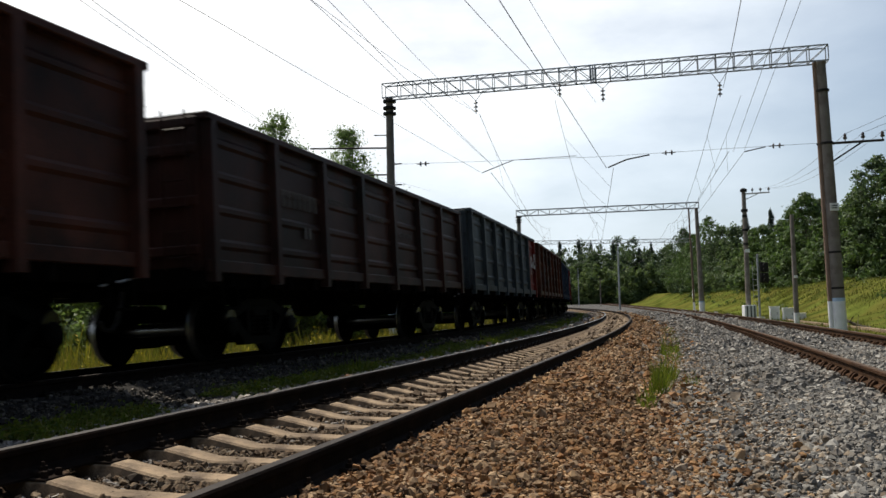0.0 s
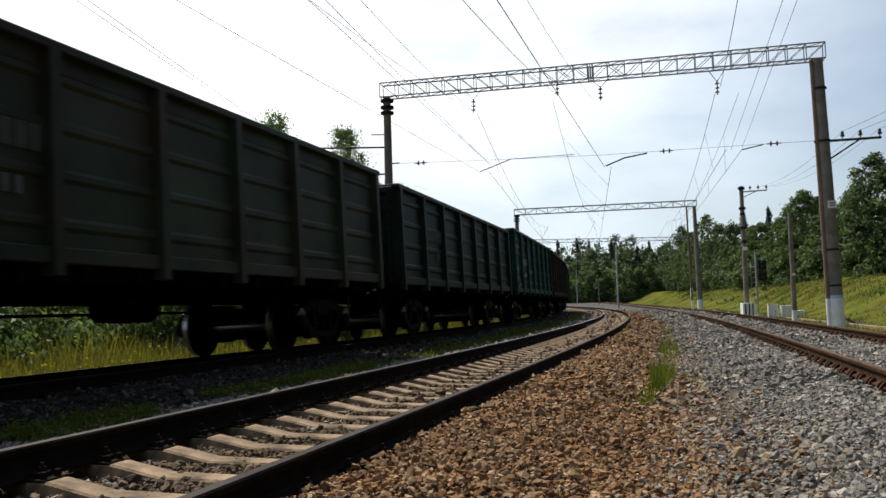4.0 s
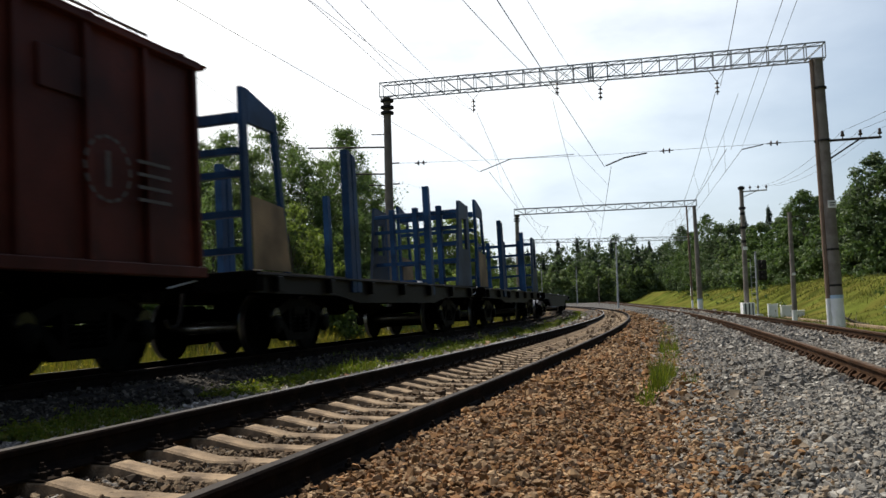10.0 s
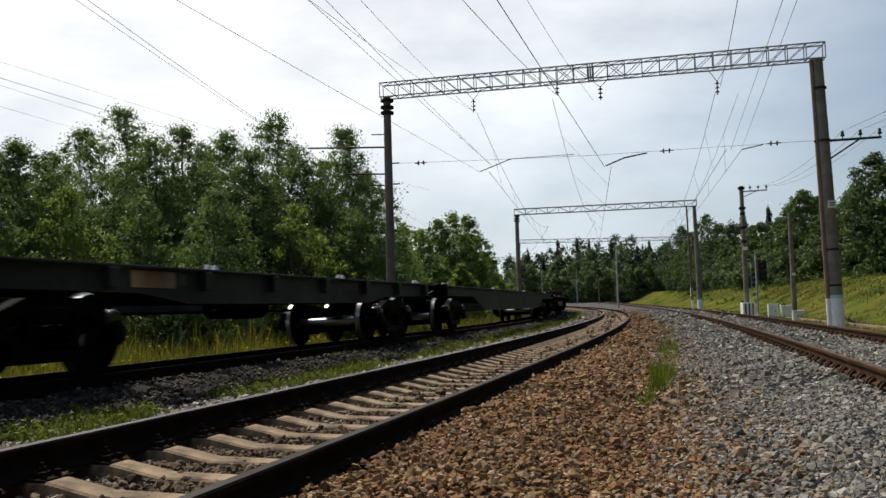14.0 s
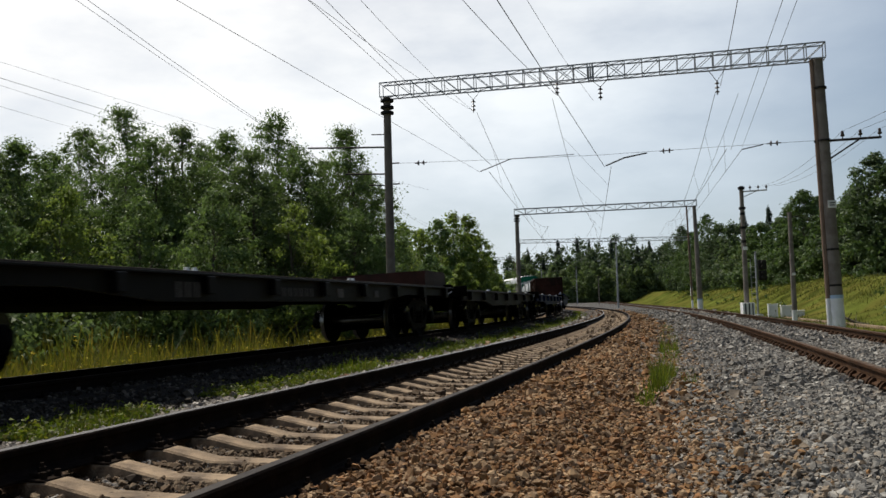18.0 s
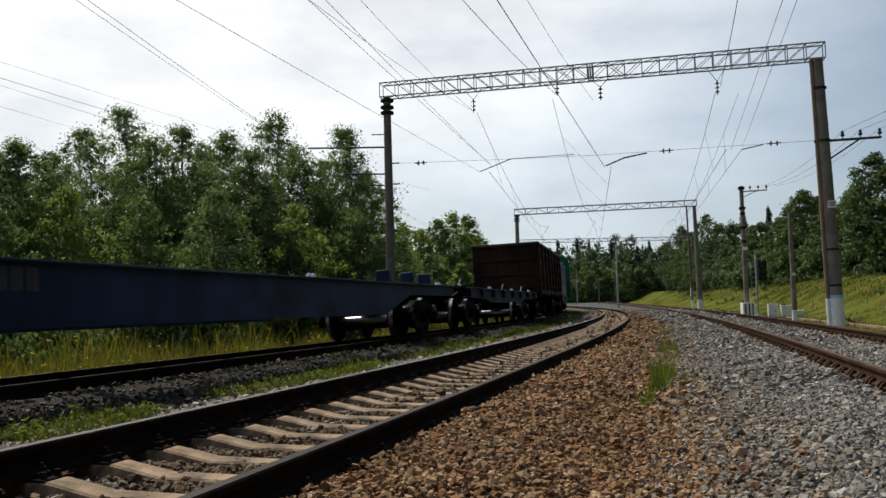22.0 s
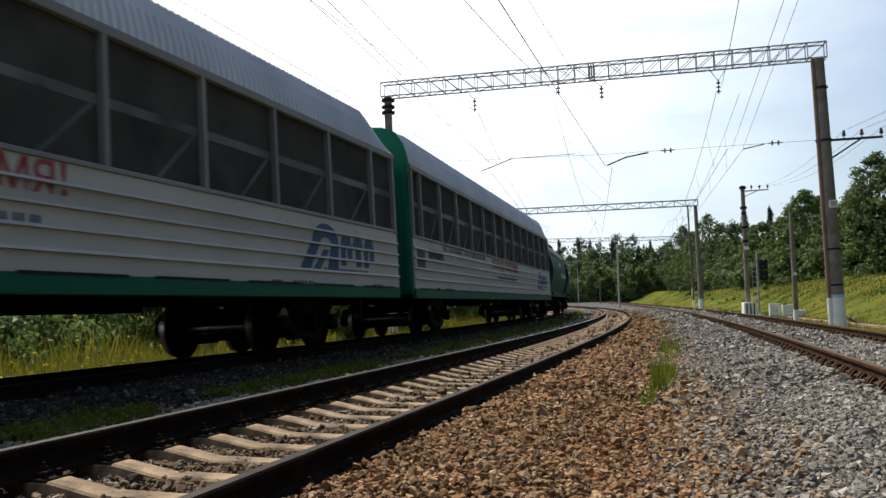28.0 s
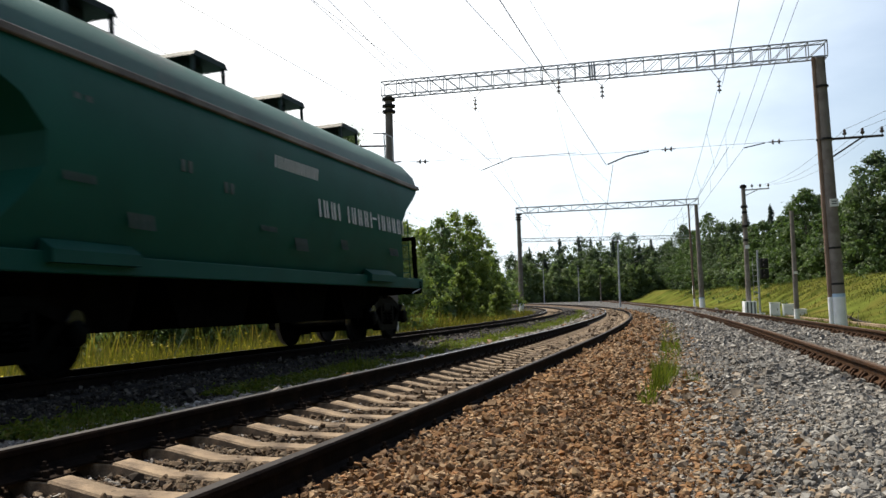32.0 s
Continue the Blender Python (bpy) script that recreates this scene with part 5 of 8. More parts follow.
def woods():
    """The far woods: spruces and broad-leaved trees beyond the curve, and unseen trees added to block skylight, in one
    object.
    """
    g = np.random.default_rng(77)
    dark, light, fresh = [], [], []
    tops = [(20.0, 13.3), (22.1, 15.0), (25.3, 17.5), (28.7, 16.5), (31.9, 17.3), (34.9, 20.2), (37.5, 18.7), (39.6, 20.1), (41.4, 20.7), (43.6, 20.3), (45.9, 21.0), (47.9, 19.5), (50.0, 19.8),
            (52.3, 21.1), (54.9, 20.0), (57.0, 20.3), (59.1, 21.1), (61.4, 18.8), (63.5, 19.1), (66.1, 18.3), (68.7, 18.6), (71.4, 20.6), (74.0, 21.4)]
    spots = [(x, 270 + g.uniform(-12, 12), t, k % 5 in (0, 2)) for k, (x, t) in enumerate(tops)]
    spots += [(x, 250, t * 0.62 + 2, False) for x, t in tops[4:20:2]]
    spots += [(51.4, 150, 16.0, True), (53.2, 160, 14.0, True), (55.8, 150, 16.5, True), (55.2, 140, 15.2, True), (48, 145, 13.5, False), (60, 150, 17, False), (66, 150, 17, False)]
    spots += [(x, 300 + g.uniform(0, 30), g.uniform(17, 21), g.random() < 0.5) for x in np.arange(-60, 200, 6.0)]
    spots += [(x, 215 + g.uniform(0, 25), g.uniform(12, 15) + max(0, (x - 85) * 0.05), g.random() < 0.4) for x in np.arange(82, 190, 5.5)]
    spots += [(x, 120 + g.uniform(0, 30), g.uniform(8, 12), False) for x in np.arange(-120, -18, 5.0)]
    # unseen trees added beside and behind the camera to hold back skylight
    spots += [(x, y, g.uniform(13, 18), g.random() < 0.3) for y in np.arange(-170, 62, 5.5) for x in (RIGHT.at(max(y, -55)).x + 24 + g.uniform(0, 6) + max(0, -55 - y) * 0.1, RIGHT.at(max(y, -55)).x + 33 + g.uniform(0, 6))]
    spots += [(x, -165 + g.uniform(-8, 8), g.uniform(11, 16), False) for x in np.arange(-5, 40, 6.0)]
    heights = np.array(tops)
    spots += [(x, 258 + g.uniform(-8, 4), np.interp(x, heights[:, 0], heights[:, 1]) * g.uniform(0.72, 0.93), g.random() < 0.3) for x in np.arange(19, 82, 2.6)]
    spots += [(x, 238 + g.uniform(-6, 6), g.uniform(9.5, 13.0), False) for x in np.arange(20, 74, 3.0)]
    for x, y, top, conifer in spots:
        z = float(ground_z([x], [y])[0])
        t = max(5.0, top - z)
        size = 0.34 if y < 200 else 0.46
        hidden = y < 62
        if conifer:
            dark.append(spruce_leaves(g, x, y, z, t, 260 if hidden else 3800, 1.1 if hidden else size * 0.7))
        else:
            cs, rs = crown_clumps(g, t, 0.4, 0.02, 70)
            (fresh if 225 < y < 250 else light).append(leaves(g, cs + np.array([x, y, z]), rs * 1.6, 240 if hidden else 3800, 1.1 if hidden else size * 0.62, 0.9))
    tagged(new("bushy_woods", leaf_mesh("bushy_woods", np.concatenate(fresh), MAT["leaf_dark"])), "lighter green bushes at the edge of the far woods", "woods", kind="stuff")
    tagged(new("spruce_woods", leaf_mesh("spruce_woods", np.concatenate(dark), MAT["needle"])), "dark spruce woods beyond the curve, with unseen trees added to block skylight", "woods", kind="stuff")
    tagged(new("broadleaf_woods", leaf_mesh("broadleaf_woods", np.concatenate(light), MAT["leaf_woods"])), "dark green broad-leaved woods beyond the curve, with unseen trees added to block skylight", "woods", kind="stuff")


woods()


def thicket():
    """Low undergrowth at the foot of the trees behind the track."""
    g = np.random.default_rng(58)
    s, o = g.uniform(-4, 100, 260), g.uniform(-20, -10.5, 260)
    th, x, y = (np.interp(s, LEFT.s, v) for v in (LEFT.th, LEFT.x, LEFT.y))
    x, y = x + o * np.cos(th), y + o * np.sin(th)
    z = ground_z(x, y)
    h = g.uniform(0.3, 2.2, 260)
    q = leaves(g, np.column_stack([x, y, z + h * 0.6]), h * 0.62, 30000, 0.1, 0.95)
    s, o = g.uniform(30, 170, 150), 7.5 + 11 * g.random(150) ** 0.6
    th, x, y = (np.interp(s, RIGHT.s, v) for v in (RIGHT.th, RIGHT.x, RIGHT.y))
    x, y = x + o * np.cos(th), y + o * np.sin(th)
    h = g.uniform(0.25, 0.7, 150) * (0.6 + 0.12 * (o - 7.5))
    shrubs = leaves(g, np.column_stack([x, y, ground_z(x, y) + h * 0.5]), h, 14000, 0.1, 0.8)
    tagged(new("bank_shrubs", leaf_mesh("bank_shrubs", shrubs, MAT["leaf_deep"])), "low green shrubs scattered over the bank", "bushes", kind="stuff")
    tagged(new("undergrowth", leaf_mesh("undergrowth", q, MAT["leaf_dark"])), "dark tangled undergrowth below the trees", "bushes", kind="stuff")


thicket()


def blades(g, x, y, z, tall, wide):
    """Blades of grass: narrow, leaning, tapered."""
    n = len(x)
    a = g.uniform(0, 6.283, n)
    u = np.column_stack([np.cos(a), np.sin(a), np.zeros(n)]) * (wide * 0.5)[:, None]
    lean = np.column_stack([g.normal(0, 0.28, n), g.normal(0, 0.28, n), np.ones(n)]) * tall[:, None]
    p = np.column_stack([x, y, z])
    return np.stack([p - u, p + u, p + lean * 0.98 + u * 0.25, p + lean - u * 0.25], 1).reshape(-1, 3)


def grass():
    g = np.random.default_rng(31)

    def along(line, lo, hi, o0, o1, n, tall, wide, patchy=0.0, bed=False):
        s = lo + (hi - lo) * g.random(n) ** 1.35
        o = g.uniform(o0, o1, n)
        keep = np.sin(s * 1.9 + np.sin(o * 3)) + np.sin(s * 0.73 + 1.0 + o) > patchy * 2 - 2.01
        s, o = s[keep], o[keep]
        th, x, y = (np.interp(s, line.s, v) for v in (line.th, line.x, line.y))
        x, y = x + o * np.cos(th), y + o * np.sin(th)
        z = (bed_z(x, y) if bed else ground_z(x, y)) - 0.02
        t = tall * g.lognormal(0, 0.35, len(x)) * (0.75 + 0.35 * np.sin(s * 0.9 + o * 1.7 + 2 * np.sin(o * 0.8 + s * 0.13)))
        return x, y, z, t, wide * g.uniform(0.6, 1.4, len(x)) * (1 + s.clip(0, 80) / 40)
    a = [blades(g, *along(LEFT, 2, 95, -8.0, -2.1, 56000, 0.40, 0.016)), blades(g, *along(LEFT, 2, 95, -14, -7, 16000, 0.75, 0.03))]
    bank = np.concatenate([blades(g, *along(RIGHT, 22, 190, 3.4, 18, 46000, 0.11, 0.022)), blades(g, *along(RIGHT, 22, 120, 3.4, 12, 12000, 0.2, 0.02, 1.0))])
    tagged(new("bank_grass", leaf_mesh("bank_grass", bank, MAT["bank_grass"], 4)), "rough sunlit grass on the bank", "grass", kind="stuff")
    tagged(new("tall_grass", leaf_mesh("tall_grass", np.concatenate(a), MAT["grass"], 4)), "tall uneven yellow-green grass along the line", "grass", kind="stuff")
    b = [blades(g, *along(NEAR, 6, 95, -2.95, -2.1, 34000, 0.075, 0.014, 0.76, True)), blades(g, *along(NEAR, 6, 40, -2.85, -2.2, 16000, 0.1, 0.014, 1.05, True)), blades(g, *along(NEAR, 22, 100, -3.2, -2.2, 15000, 0.09, 0.016, 0.6, True)), blades(g, *along(NEAR, 6, 60, -4.0, -3.2, 7000, 0.06, 0.012, 1.3, True))]
    x, y, z, t, w = along(NEAR, 6, 70, -2.95, -2.2, 5200, 0.07, 0.02, 0.55, True)
    q = leaves(g, np.column_stack([x, y, z + 0.05]), g.uniform(0.05, 0.16, len(x)), 50000, 0.021, 0.65)
    tagged(new("leafy_weeds", leaf_mesh("leafy_weeds", q, MAT["weed"])), "bright green leafy weeds between the tracks", "weeds", kind="stuff")
    for lo, hi, o, w, n, t in ((9.8, 11.4, 2.26, 0.08, 170, 0.13), (11.4, 13.2, 2.34, 0.09, 330, 0.19), (13.2, 16.5, 2.36, 0.15, 620, 0.17), (16.5, 24, 2.36, 0.2, 620, 0.15), (24, 40, 2.36, 0.24, 380, 0.14), (12.4, 15.5, 2.70, 0.12, 110, 0.10)):
        b.append(blades(g, *along(NEAR, lo, hi, o - w, o + w, n, t, 0.009, 0.0, True)))
    tagged(new("low_weeds", leaf_mesh("low_weeds", np.concatenate(b), MAT["weed"], 4)), "low bright green weeds growing in the ballast", "weeds", kind="stuff")
    x, y, z, t, w = along(LEFT, 2, 60, -7.5, -2.2, 1500, 0.44, 0.02)
    q = leaves(g, np.column_stack([x, y, z + t]), np.full(len(x), 0.07), 5200, 0.024, 0.8)
    tagged(new("yellow_flowers", leaf_mesh("yellow_flowers", q, MAT["bloom"])), "small yellow wild flowers among the grass", "flowers", kind="stuff")


grass()


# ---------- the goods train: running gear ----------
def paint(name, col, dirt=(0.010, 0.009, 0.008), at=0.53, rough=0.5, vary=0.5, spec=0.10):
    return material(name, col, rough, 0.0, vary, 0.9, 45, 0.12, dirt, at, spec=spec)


PAINT = dict(
    inner_grey=paint("steel_behind_mesh", (0.12, 0.12, 0.12), at=0.66),
    # open-wagon and flat-frame paints are deepened to hold the shade of their backlit sides
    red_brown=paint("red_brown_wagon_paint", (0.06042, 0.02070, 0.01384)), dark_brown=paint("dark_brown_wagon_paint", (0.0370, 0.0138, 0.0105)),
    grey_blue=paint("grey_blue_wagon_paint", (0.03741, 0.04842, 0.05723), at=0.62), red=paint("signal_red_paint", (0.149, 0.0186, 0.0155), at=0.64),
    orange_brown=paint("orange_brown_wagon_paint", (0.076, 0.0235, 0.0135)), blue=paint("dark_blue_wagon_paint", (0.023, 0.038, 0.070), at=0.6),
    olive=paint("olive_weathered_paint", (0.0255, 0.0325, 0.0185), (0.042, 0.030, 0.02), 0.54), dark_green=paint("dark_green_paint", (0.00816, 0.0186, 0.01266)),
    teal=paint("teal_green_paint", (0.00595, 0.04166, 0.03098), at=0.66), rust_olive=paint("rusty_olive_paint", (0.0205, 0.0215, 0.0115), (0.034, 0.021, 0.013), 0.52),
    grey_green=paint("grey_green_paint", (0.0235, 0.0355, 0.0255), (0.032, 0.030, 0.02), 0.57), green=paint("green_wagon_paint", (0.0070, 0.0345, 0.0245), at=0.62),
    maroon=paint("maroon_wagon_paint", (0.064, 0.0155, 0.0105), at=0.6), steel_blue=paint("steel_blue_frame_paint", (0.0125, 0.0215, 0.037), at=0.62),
    stake_blue=paint("blue_stake_paint", (0.018, 0.053, 0.125), at=0.64), navy=paint("navy_frame_paint", (0.014, 0.024, 0.062), at=0.62),
    plate_blue=paint("blue_grey_plate_paint", (0.025, 0.042, 0.072), (0.036, 0.034, 0.036), 0.6), tar=paint("shaded_black_grimy_paint", (0.00558, 0.00504, 0.004725)), grey_frame=paint("grey_green_frame_paint", (0.02418, 0.02781, 0.02539), at=0.6),
    tan=paint("tan_board", (0.253, 0.1764, 0.0918), (0.16, 0.11, 0.06), 0.62), tank=paint("pale_grey_tank_paint", (0.32, 0.335, 0.355), (0.20, 0.17, 0.15), 0.64, 0.42, 0.1),
    carrier_white=paint("carrier_white_paint", (0.43, 0.44, 0.425), (0.33, 0.33, 0.31), 0.66, 0.6, 0.06, 0.15), carrier_green=paint("carrier_green_paint", (0.004335, 0.1156, 0.06868), (0.02, 0.05, 0.035), 0.68, 0.6, 0.1, 0.15),
    carrier_grey=paint("carrier_grey_trim", (0.22, 0.225, 0.23), (0.18, 0.17, 0.16), 0.66, 0.5, 0.1), roof_sheet=material("corrugated_zinc_roof", (0.48, 0.50, 0.525), 0.45, 0.4, 0.1, 0.8, 50, 0.05, (0.14, 0.14, 0.14), 0.66),
    mesh=material("dark_perforated_mesh", (0.058, 0.057, 0.055), 0.9, 0.0, 0.3, 1.0, 70, 0.3, spec=0.02), hopper=paint("hopper_green_paint", (0.00806, 0.07904, 0.05642), (0.02, 0.045, 0.035), 0.68, 0.6, 0.12, 0.12),
    worn_print=material("worn_print", (0.12, 0.15, 0.14), 0.85, 0, 0.35, 5, 60, 0.05, (0.03, 0.05, 0.045), 0.5), hopper_roof=paint("hopper_roof_paint", (0.045, 0.105, 0.088), (0.10, 0.10, 0.09), 0.6, 0.5, 0.15), rust_strip=paint("rusty_dusty_strip", (0.18, 0.165, 0.15), (0.12, 0.08, 0.06), 0.6),
    # bogie colour includes the deep shade beneath the wagons
    bogie=material("shaded_bogie_iron", (0.0022, 0.002, 0.0019), 0.5, 0.0, 0.3, 6, 60, 0.2, (0.003, 0.0027, 0.0025), 0.6, spec=0.02),
    hatch_lid=paint("hatch_lid_paint", (0.012, 0.03, 0.026)), buff=paint("buff_patch", (0.186, 0.124, 0.0682), at=0.6), hi_yellow=paint("yellow_stencil", (0.279, 0.217, 0.0744), (0.1, 0.09, 0.05), 0.6))


def wheelset_geo():
    g = Geo()
    g.turned([(-1.05, 0.065), (-0.9, 0.075), (-0.85, 0.09), (0.85, 0.09), (0.9, 0.075), (1.05, 0.065)], (0, 0, 0), "y", 14)
    for s in (-1, 1):
        prof = [(0.715, 0.10), (0.715, 0.20), (0.735, 0.40), (0.722, 0.43), (0.72, 0.492), (0.735, 0.505), (0.752, 0.495), (0.765, 0.478), (0.85, 0.472), (0.855, 0.43), (0.80, 0.40), (0.79, 0.22), (0.84, 0.17), (0.84, 0.10)]
        g.turned([(s * a, b) for a, b in prof], (0, 0, 0), "y", 26)
    return g


def side_frame_geo(s):
    """A cast side frame over two axle boxes, with a window for the springs."""
    g = Geo()
    y0, y1 = sorted((s * 0.96, s * 1.12))
    top = [(-1.12, 0.60), (-1.08, 0.70), (-0.70, 0.76), (-0.40, 0.88), (0.40, 0.88), (0.70, 0.76), (1.08, 0.70), (1.12, 0.60), (0.72, 0.60), (0.42, 0.72), (-0.42, 0.72), (-0.72, 0.60)]
    g.prism(top, "y", y0, y1)
    g.prism([(-0.80, 0.60), (-0.66, 0.60), (-0.36, 0.32), (0.36, 0.32), (0.66, 0.60), (0.80, 0.60), (0.48, 0.20), (-0.48, 0.20)], "y", y0, y1)
    for x in (-0.38, 0.30):
        g.box(x, x + 0.08, y0, y1, 0.3, 0.76)
    for x in (-0.925, 0.925):
        g.box(x - 0.15, x + 0.15, y0, y1, 0.36, 0.64, 0.02)
        g.turned([(s * 1.10, 0.15), (s * 1.19, 0.145), (s * 1.205, 0.10)], (x, 0, 0.475), "y", 16)
        for k in range(4):
            a = 0.785 + k * 1.571
            g.turned([(s * 1.19, 0.018), (s * 1.215, 0.018)], (x + 0.115 * math.cos(a), 0, 0.475 + 0.115 * math.sin(a)), "y", 6)
    return g


def spring_geo(s):
    g = Geo()
    for x in (-0.22, 0.0, 0.22):
        pts = [(x + 0.085 * math.cos(t * 1.05), s * 1.04 + 0.085 * math.sin(t * 1.05), 0.33 + 0.27 * t / 24) for t in range(25)]
        g.line(pts, 0.017, 4)
    return g


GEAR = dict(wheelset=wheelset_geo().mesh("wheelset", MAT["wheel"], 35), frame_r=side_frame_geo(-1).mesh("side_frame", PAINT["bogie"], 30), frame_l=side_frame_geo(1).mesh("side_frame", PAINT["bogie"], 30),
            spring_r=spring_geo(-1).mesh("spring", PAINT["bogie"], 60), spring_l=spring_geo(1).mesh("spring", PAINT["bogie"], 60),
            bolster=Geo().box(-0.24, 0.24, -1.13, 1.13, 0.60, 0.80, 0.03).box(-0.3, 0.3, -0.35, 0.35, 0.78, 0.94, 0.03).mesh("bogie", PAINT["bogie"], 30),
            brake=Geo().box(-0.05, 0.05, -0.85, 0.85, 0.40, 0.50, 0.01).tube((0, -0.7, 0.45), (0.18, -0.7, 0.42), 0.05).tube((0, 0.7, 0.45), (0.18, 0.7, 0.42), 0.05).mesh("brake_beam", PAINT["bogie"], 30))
GEAR["axle_box"] = Geo().turned([(-0.1, 0.12), (-0.07, 0.14), (0.07, 0.14), (0.1, 0.11)], (0, 0, 0), "y", 14).mesh("axle_box", MAT["oily"], 35)
GEAR["wheelset"].materials.append(MAT["tread"])
for f in GEAR["wheelset"].polygons:
    r = math.hypot(f.center.x, f.center.z)
    if (0.755 < abs(f.center.y) < 0.852 and r > 0.46) or (abs(f.center.y) < 0.7 and r < 0.1):
        f.material_index = 1
coupler_g = Geo()
coupler_g.box(-0.05, 0.42, -0.13, 0.13, 0.93, 1.17, 0.03).prism([(0.40, -0.2), (0.62, -0.22), (0.66, -0.1), (0.52, 0.0), (0.66, 0.12), (0.60, 0.22), (0.40, 0.2)], "z", 0.88, 1.2)
GEAR["coupler"] = coupler_g.mesh("coupler", PAINT["bogie"], 30)
hose_pts = [(0.15, 0.32, 1.0), (0.22, 0.34, 0.82), (0.32, 0.36, 0.60), (0.44, 0.36, 0.50), (0.56, 0.34, 0.52), (0.62, 0.33, 0.62)]
GEAR["hose"] = Geo().line(hose_pts, 0.028, 7).mesh("brake_hose", MAT["iron"], 60)
GEAR["lever"] = Geo().line([(0.12, -0.3, 1.12), (0.08, -1.38, 1.10), (-0.2, -1.46, 1.08), (-0.75, -1.46, 0.98)], 0.014, 6).mesh("uncoupling_lever", MAT["galv"], 60)
GEAR["plank"] = Geo().box(-0.42, 0.42, -0.9, 0.9, 0.24, 0.58, 0.03).mesh("spring_plank", PAINT["bogie"], 30)
GEAR["cylinder"] = Geo().turned([(0, 0.1), (0.06, 0.19), (0.75, 0.19), (0.85, 0.1)], (0, 0, 0), "x", 16).mesh("air_reservoir", MAT["under"], 35)

WHEELS = []


def running_gear(root, half, pivot, wagon, deep=True):
    """Two bogies, couplers, hoses, levers and the centre sill under a wagon."""
    for s in (-1, 1):
        b = part("bogie", GEAR["bolster"], parent=root, at=pose(s * pivot, 0, 0))
        for n in ("frame_r", "frame_l"):
            part("side_frame", GEAR[n], parent=b)
        for x in (-0.925, 0.925):
            part("axle_box", GEAR["axle_box"], parent=b, label="oily rounded axle box", at=pose(x, -1.07, 0.615))
            part("axle_box", GEAR["axle_box"], parent=b, label="oily rounded axle box", at=pose(x, 1.07, 0.615))
        for n in ("spring_r", "spring_l"):
            part("spring", GEAR[n], parent=b)
        part("spring_plank", GEAR["plank"], parent=b)
        for x in (-0.925, 0.925):
            WHEELS.append((part("wheelset", GEAR["wheelset"], parent=b, at=pose(x, 0, 0.475)), wagon))
        for x, t in ((-0.36, 180), (0.36, 0)):
            part("brake_beam", GEAR["brake"], parent=b, at=pose(x, 0, 0, 0, 0, t))
        turn = 0 if s > 0 else 180
        part("coupler", GEAR["coupler"], parent=root, at=pose(s * half, 0, 0, 0, 0, turn))
        part("brake_hose", GEAR["hose"], parent=root, at=pose(s * half, 0, 0, 0, 0, turn))
        if s > 0:
            part("uncoupling_lever", GEAR["lever"], parent=root, at=pose(s * half, 0, 0, 0, 0, 0), label="thin worn steel rod")
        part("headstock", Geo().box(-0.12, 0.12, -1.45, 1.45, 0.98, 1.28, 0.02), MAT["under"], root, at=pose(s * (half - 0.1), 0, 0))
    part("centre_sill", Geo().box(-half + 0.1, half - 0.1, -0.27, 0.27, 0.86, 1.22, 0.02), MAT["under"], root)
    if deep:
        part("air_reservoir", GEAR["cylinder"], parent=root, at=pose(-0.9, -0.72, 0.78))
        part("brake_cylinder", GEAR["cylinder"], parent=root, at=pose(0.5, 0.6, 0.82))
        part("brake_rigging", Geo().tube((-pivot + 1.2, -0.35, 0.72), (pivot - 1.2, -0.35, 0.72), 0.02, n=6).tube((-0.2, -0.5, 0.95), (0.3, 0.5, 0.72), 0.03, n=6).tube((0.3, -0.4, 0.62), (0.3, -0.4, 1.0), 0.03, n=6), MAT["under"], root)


def stencil(root, name, mat, x, z, wide, tall, cells, y, tilt=0.0, gap=0.45):
    """A row of plain bars on the camera-side wall, a pair of thin strokes for each letter that is not spelled out."""
    w = wide / cells
    g = Geo()
    if cells < 3 or tall < 0.08:
        g.box(0, w * (1 - gap), -0.004, 0.004, -tall / 2, tall / 2)
    else:
        stroke, span = w * 0.2, w * (1.08 - gap)
        g.box(0, stroke, -0.004, 0.004, -tall / 2, tall / 2).box(span - stroke, span, -0.004, 0.004, -tall / 2, tall / 2)
    me = g.mesh(name, MAT[mat] if mat in MAT else PAINT[mat], 0)
    for k in range(cells):
        part(name, me, parent=root, at=pose(x - wide / 2 + k * w, -y, z, tilt, 0, 0))


LONG, WIDE, HIGH = 1.069, 1.0155, 1.02


def wagon(name, label, category="goods wagon"):
    ob = tagged(new(name), label, category, "wagons of the goods train")
    ob.scale = (LONG, WIDE, HIGH)
    return ob


# ---------- open-top wagons ----------
def side_sheet(s, x0, x1, z0, z1):
    """A wall sheet between two posts, pressed into shallow horizontal ridges."""
    prof = [(1.455, z0)]
    n = 4
    for k in range(n):
        a = z0 + (z1 - z0) * (k + 0.5) / n
        prof += [(1.455, a - 0.075), (1.485, a - 0.03), (1.485, a + 0.03), (1.455, a + 0.075)]
    prof += [(1.455, z1), (1.435, z1), (1.435, z0)]
    return Geo().prism([(s * y, z) for y, z in prof], "x", x0, x1)


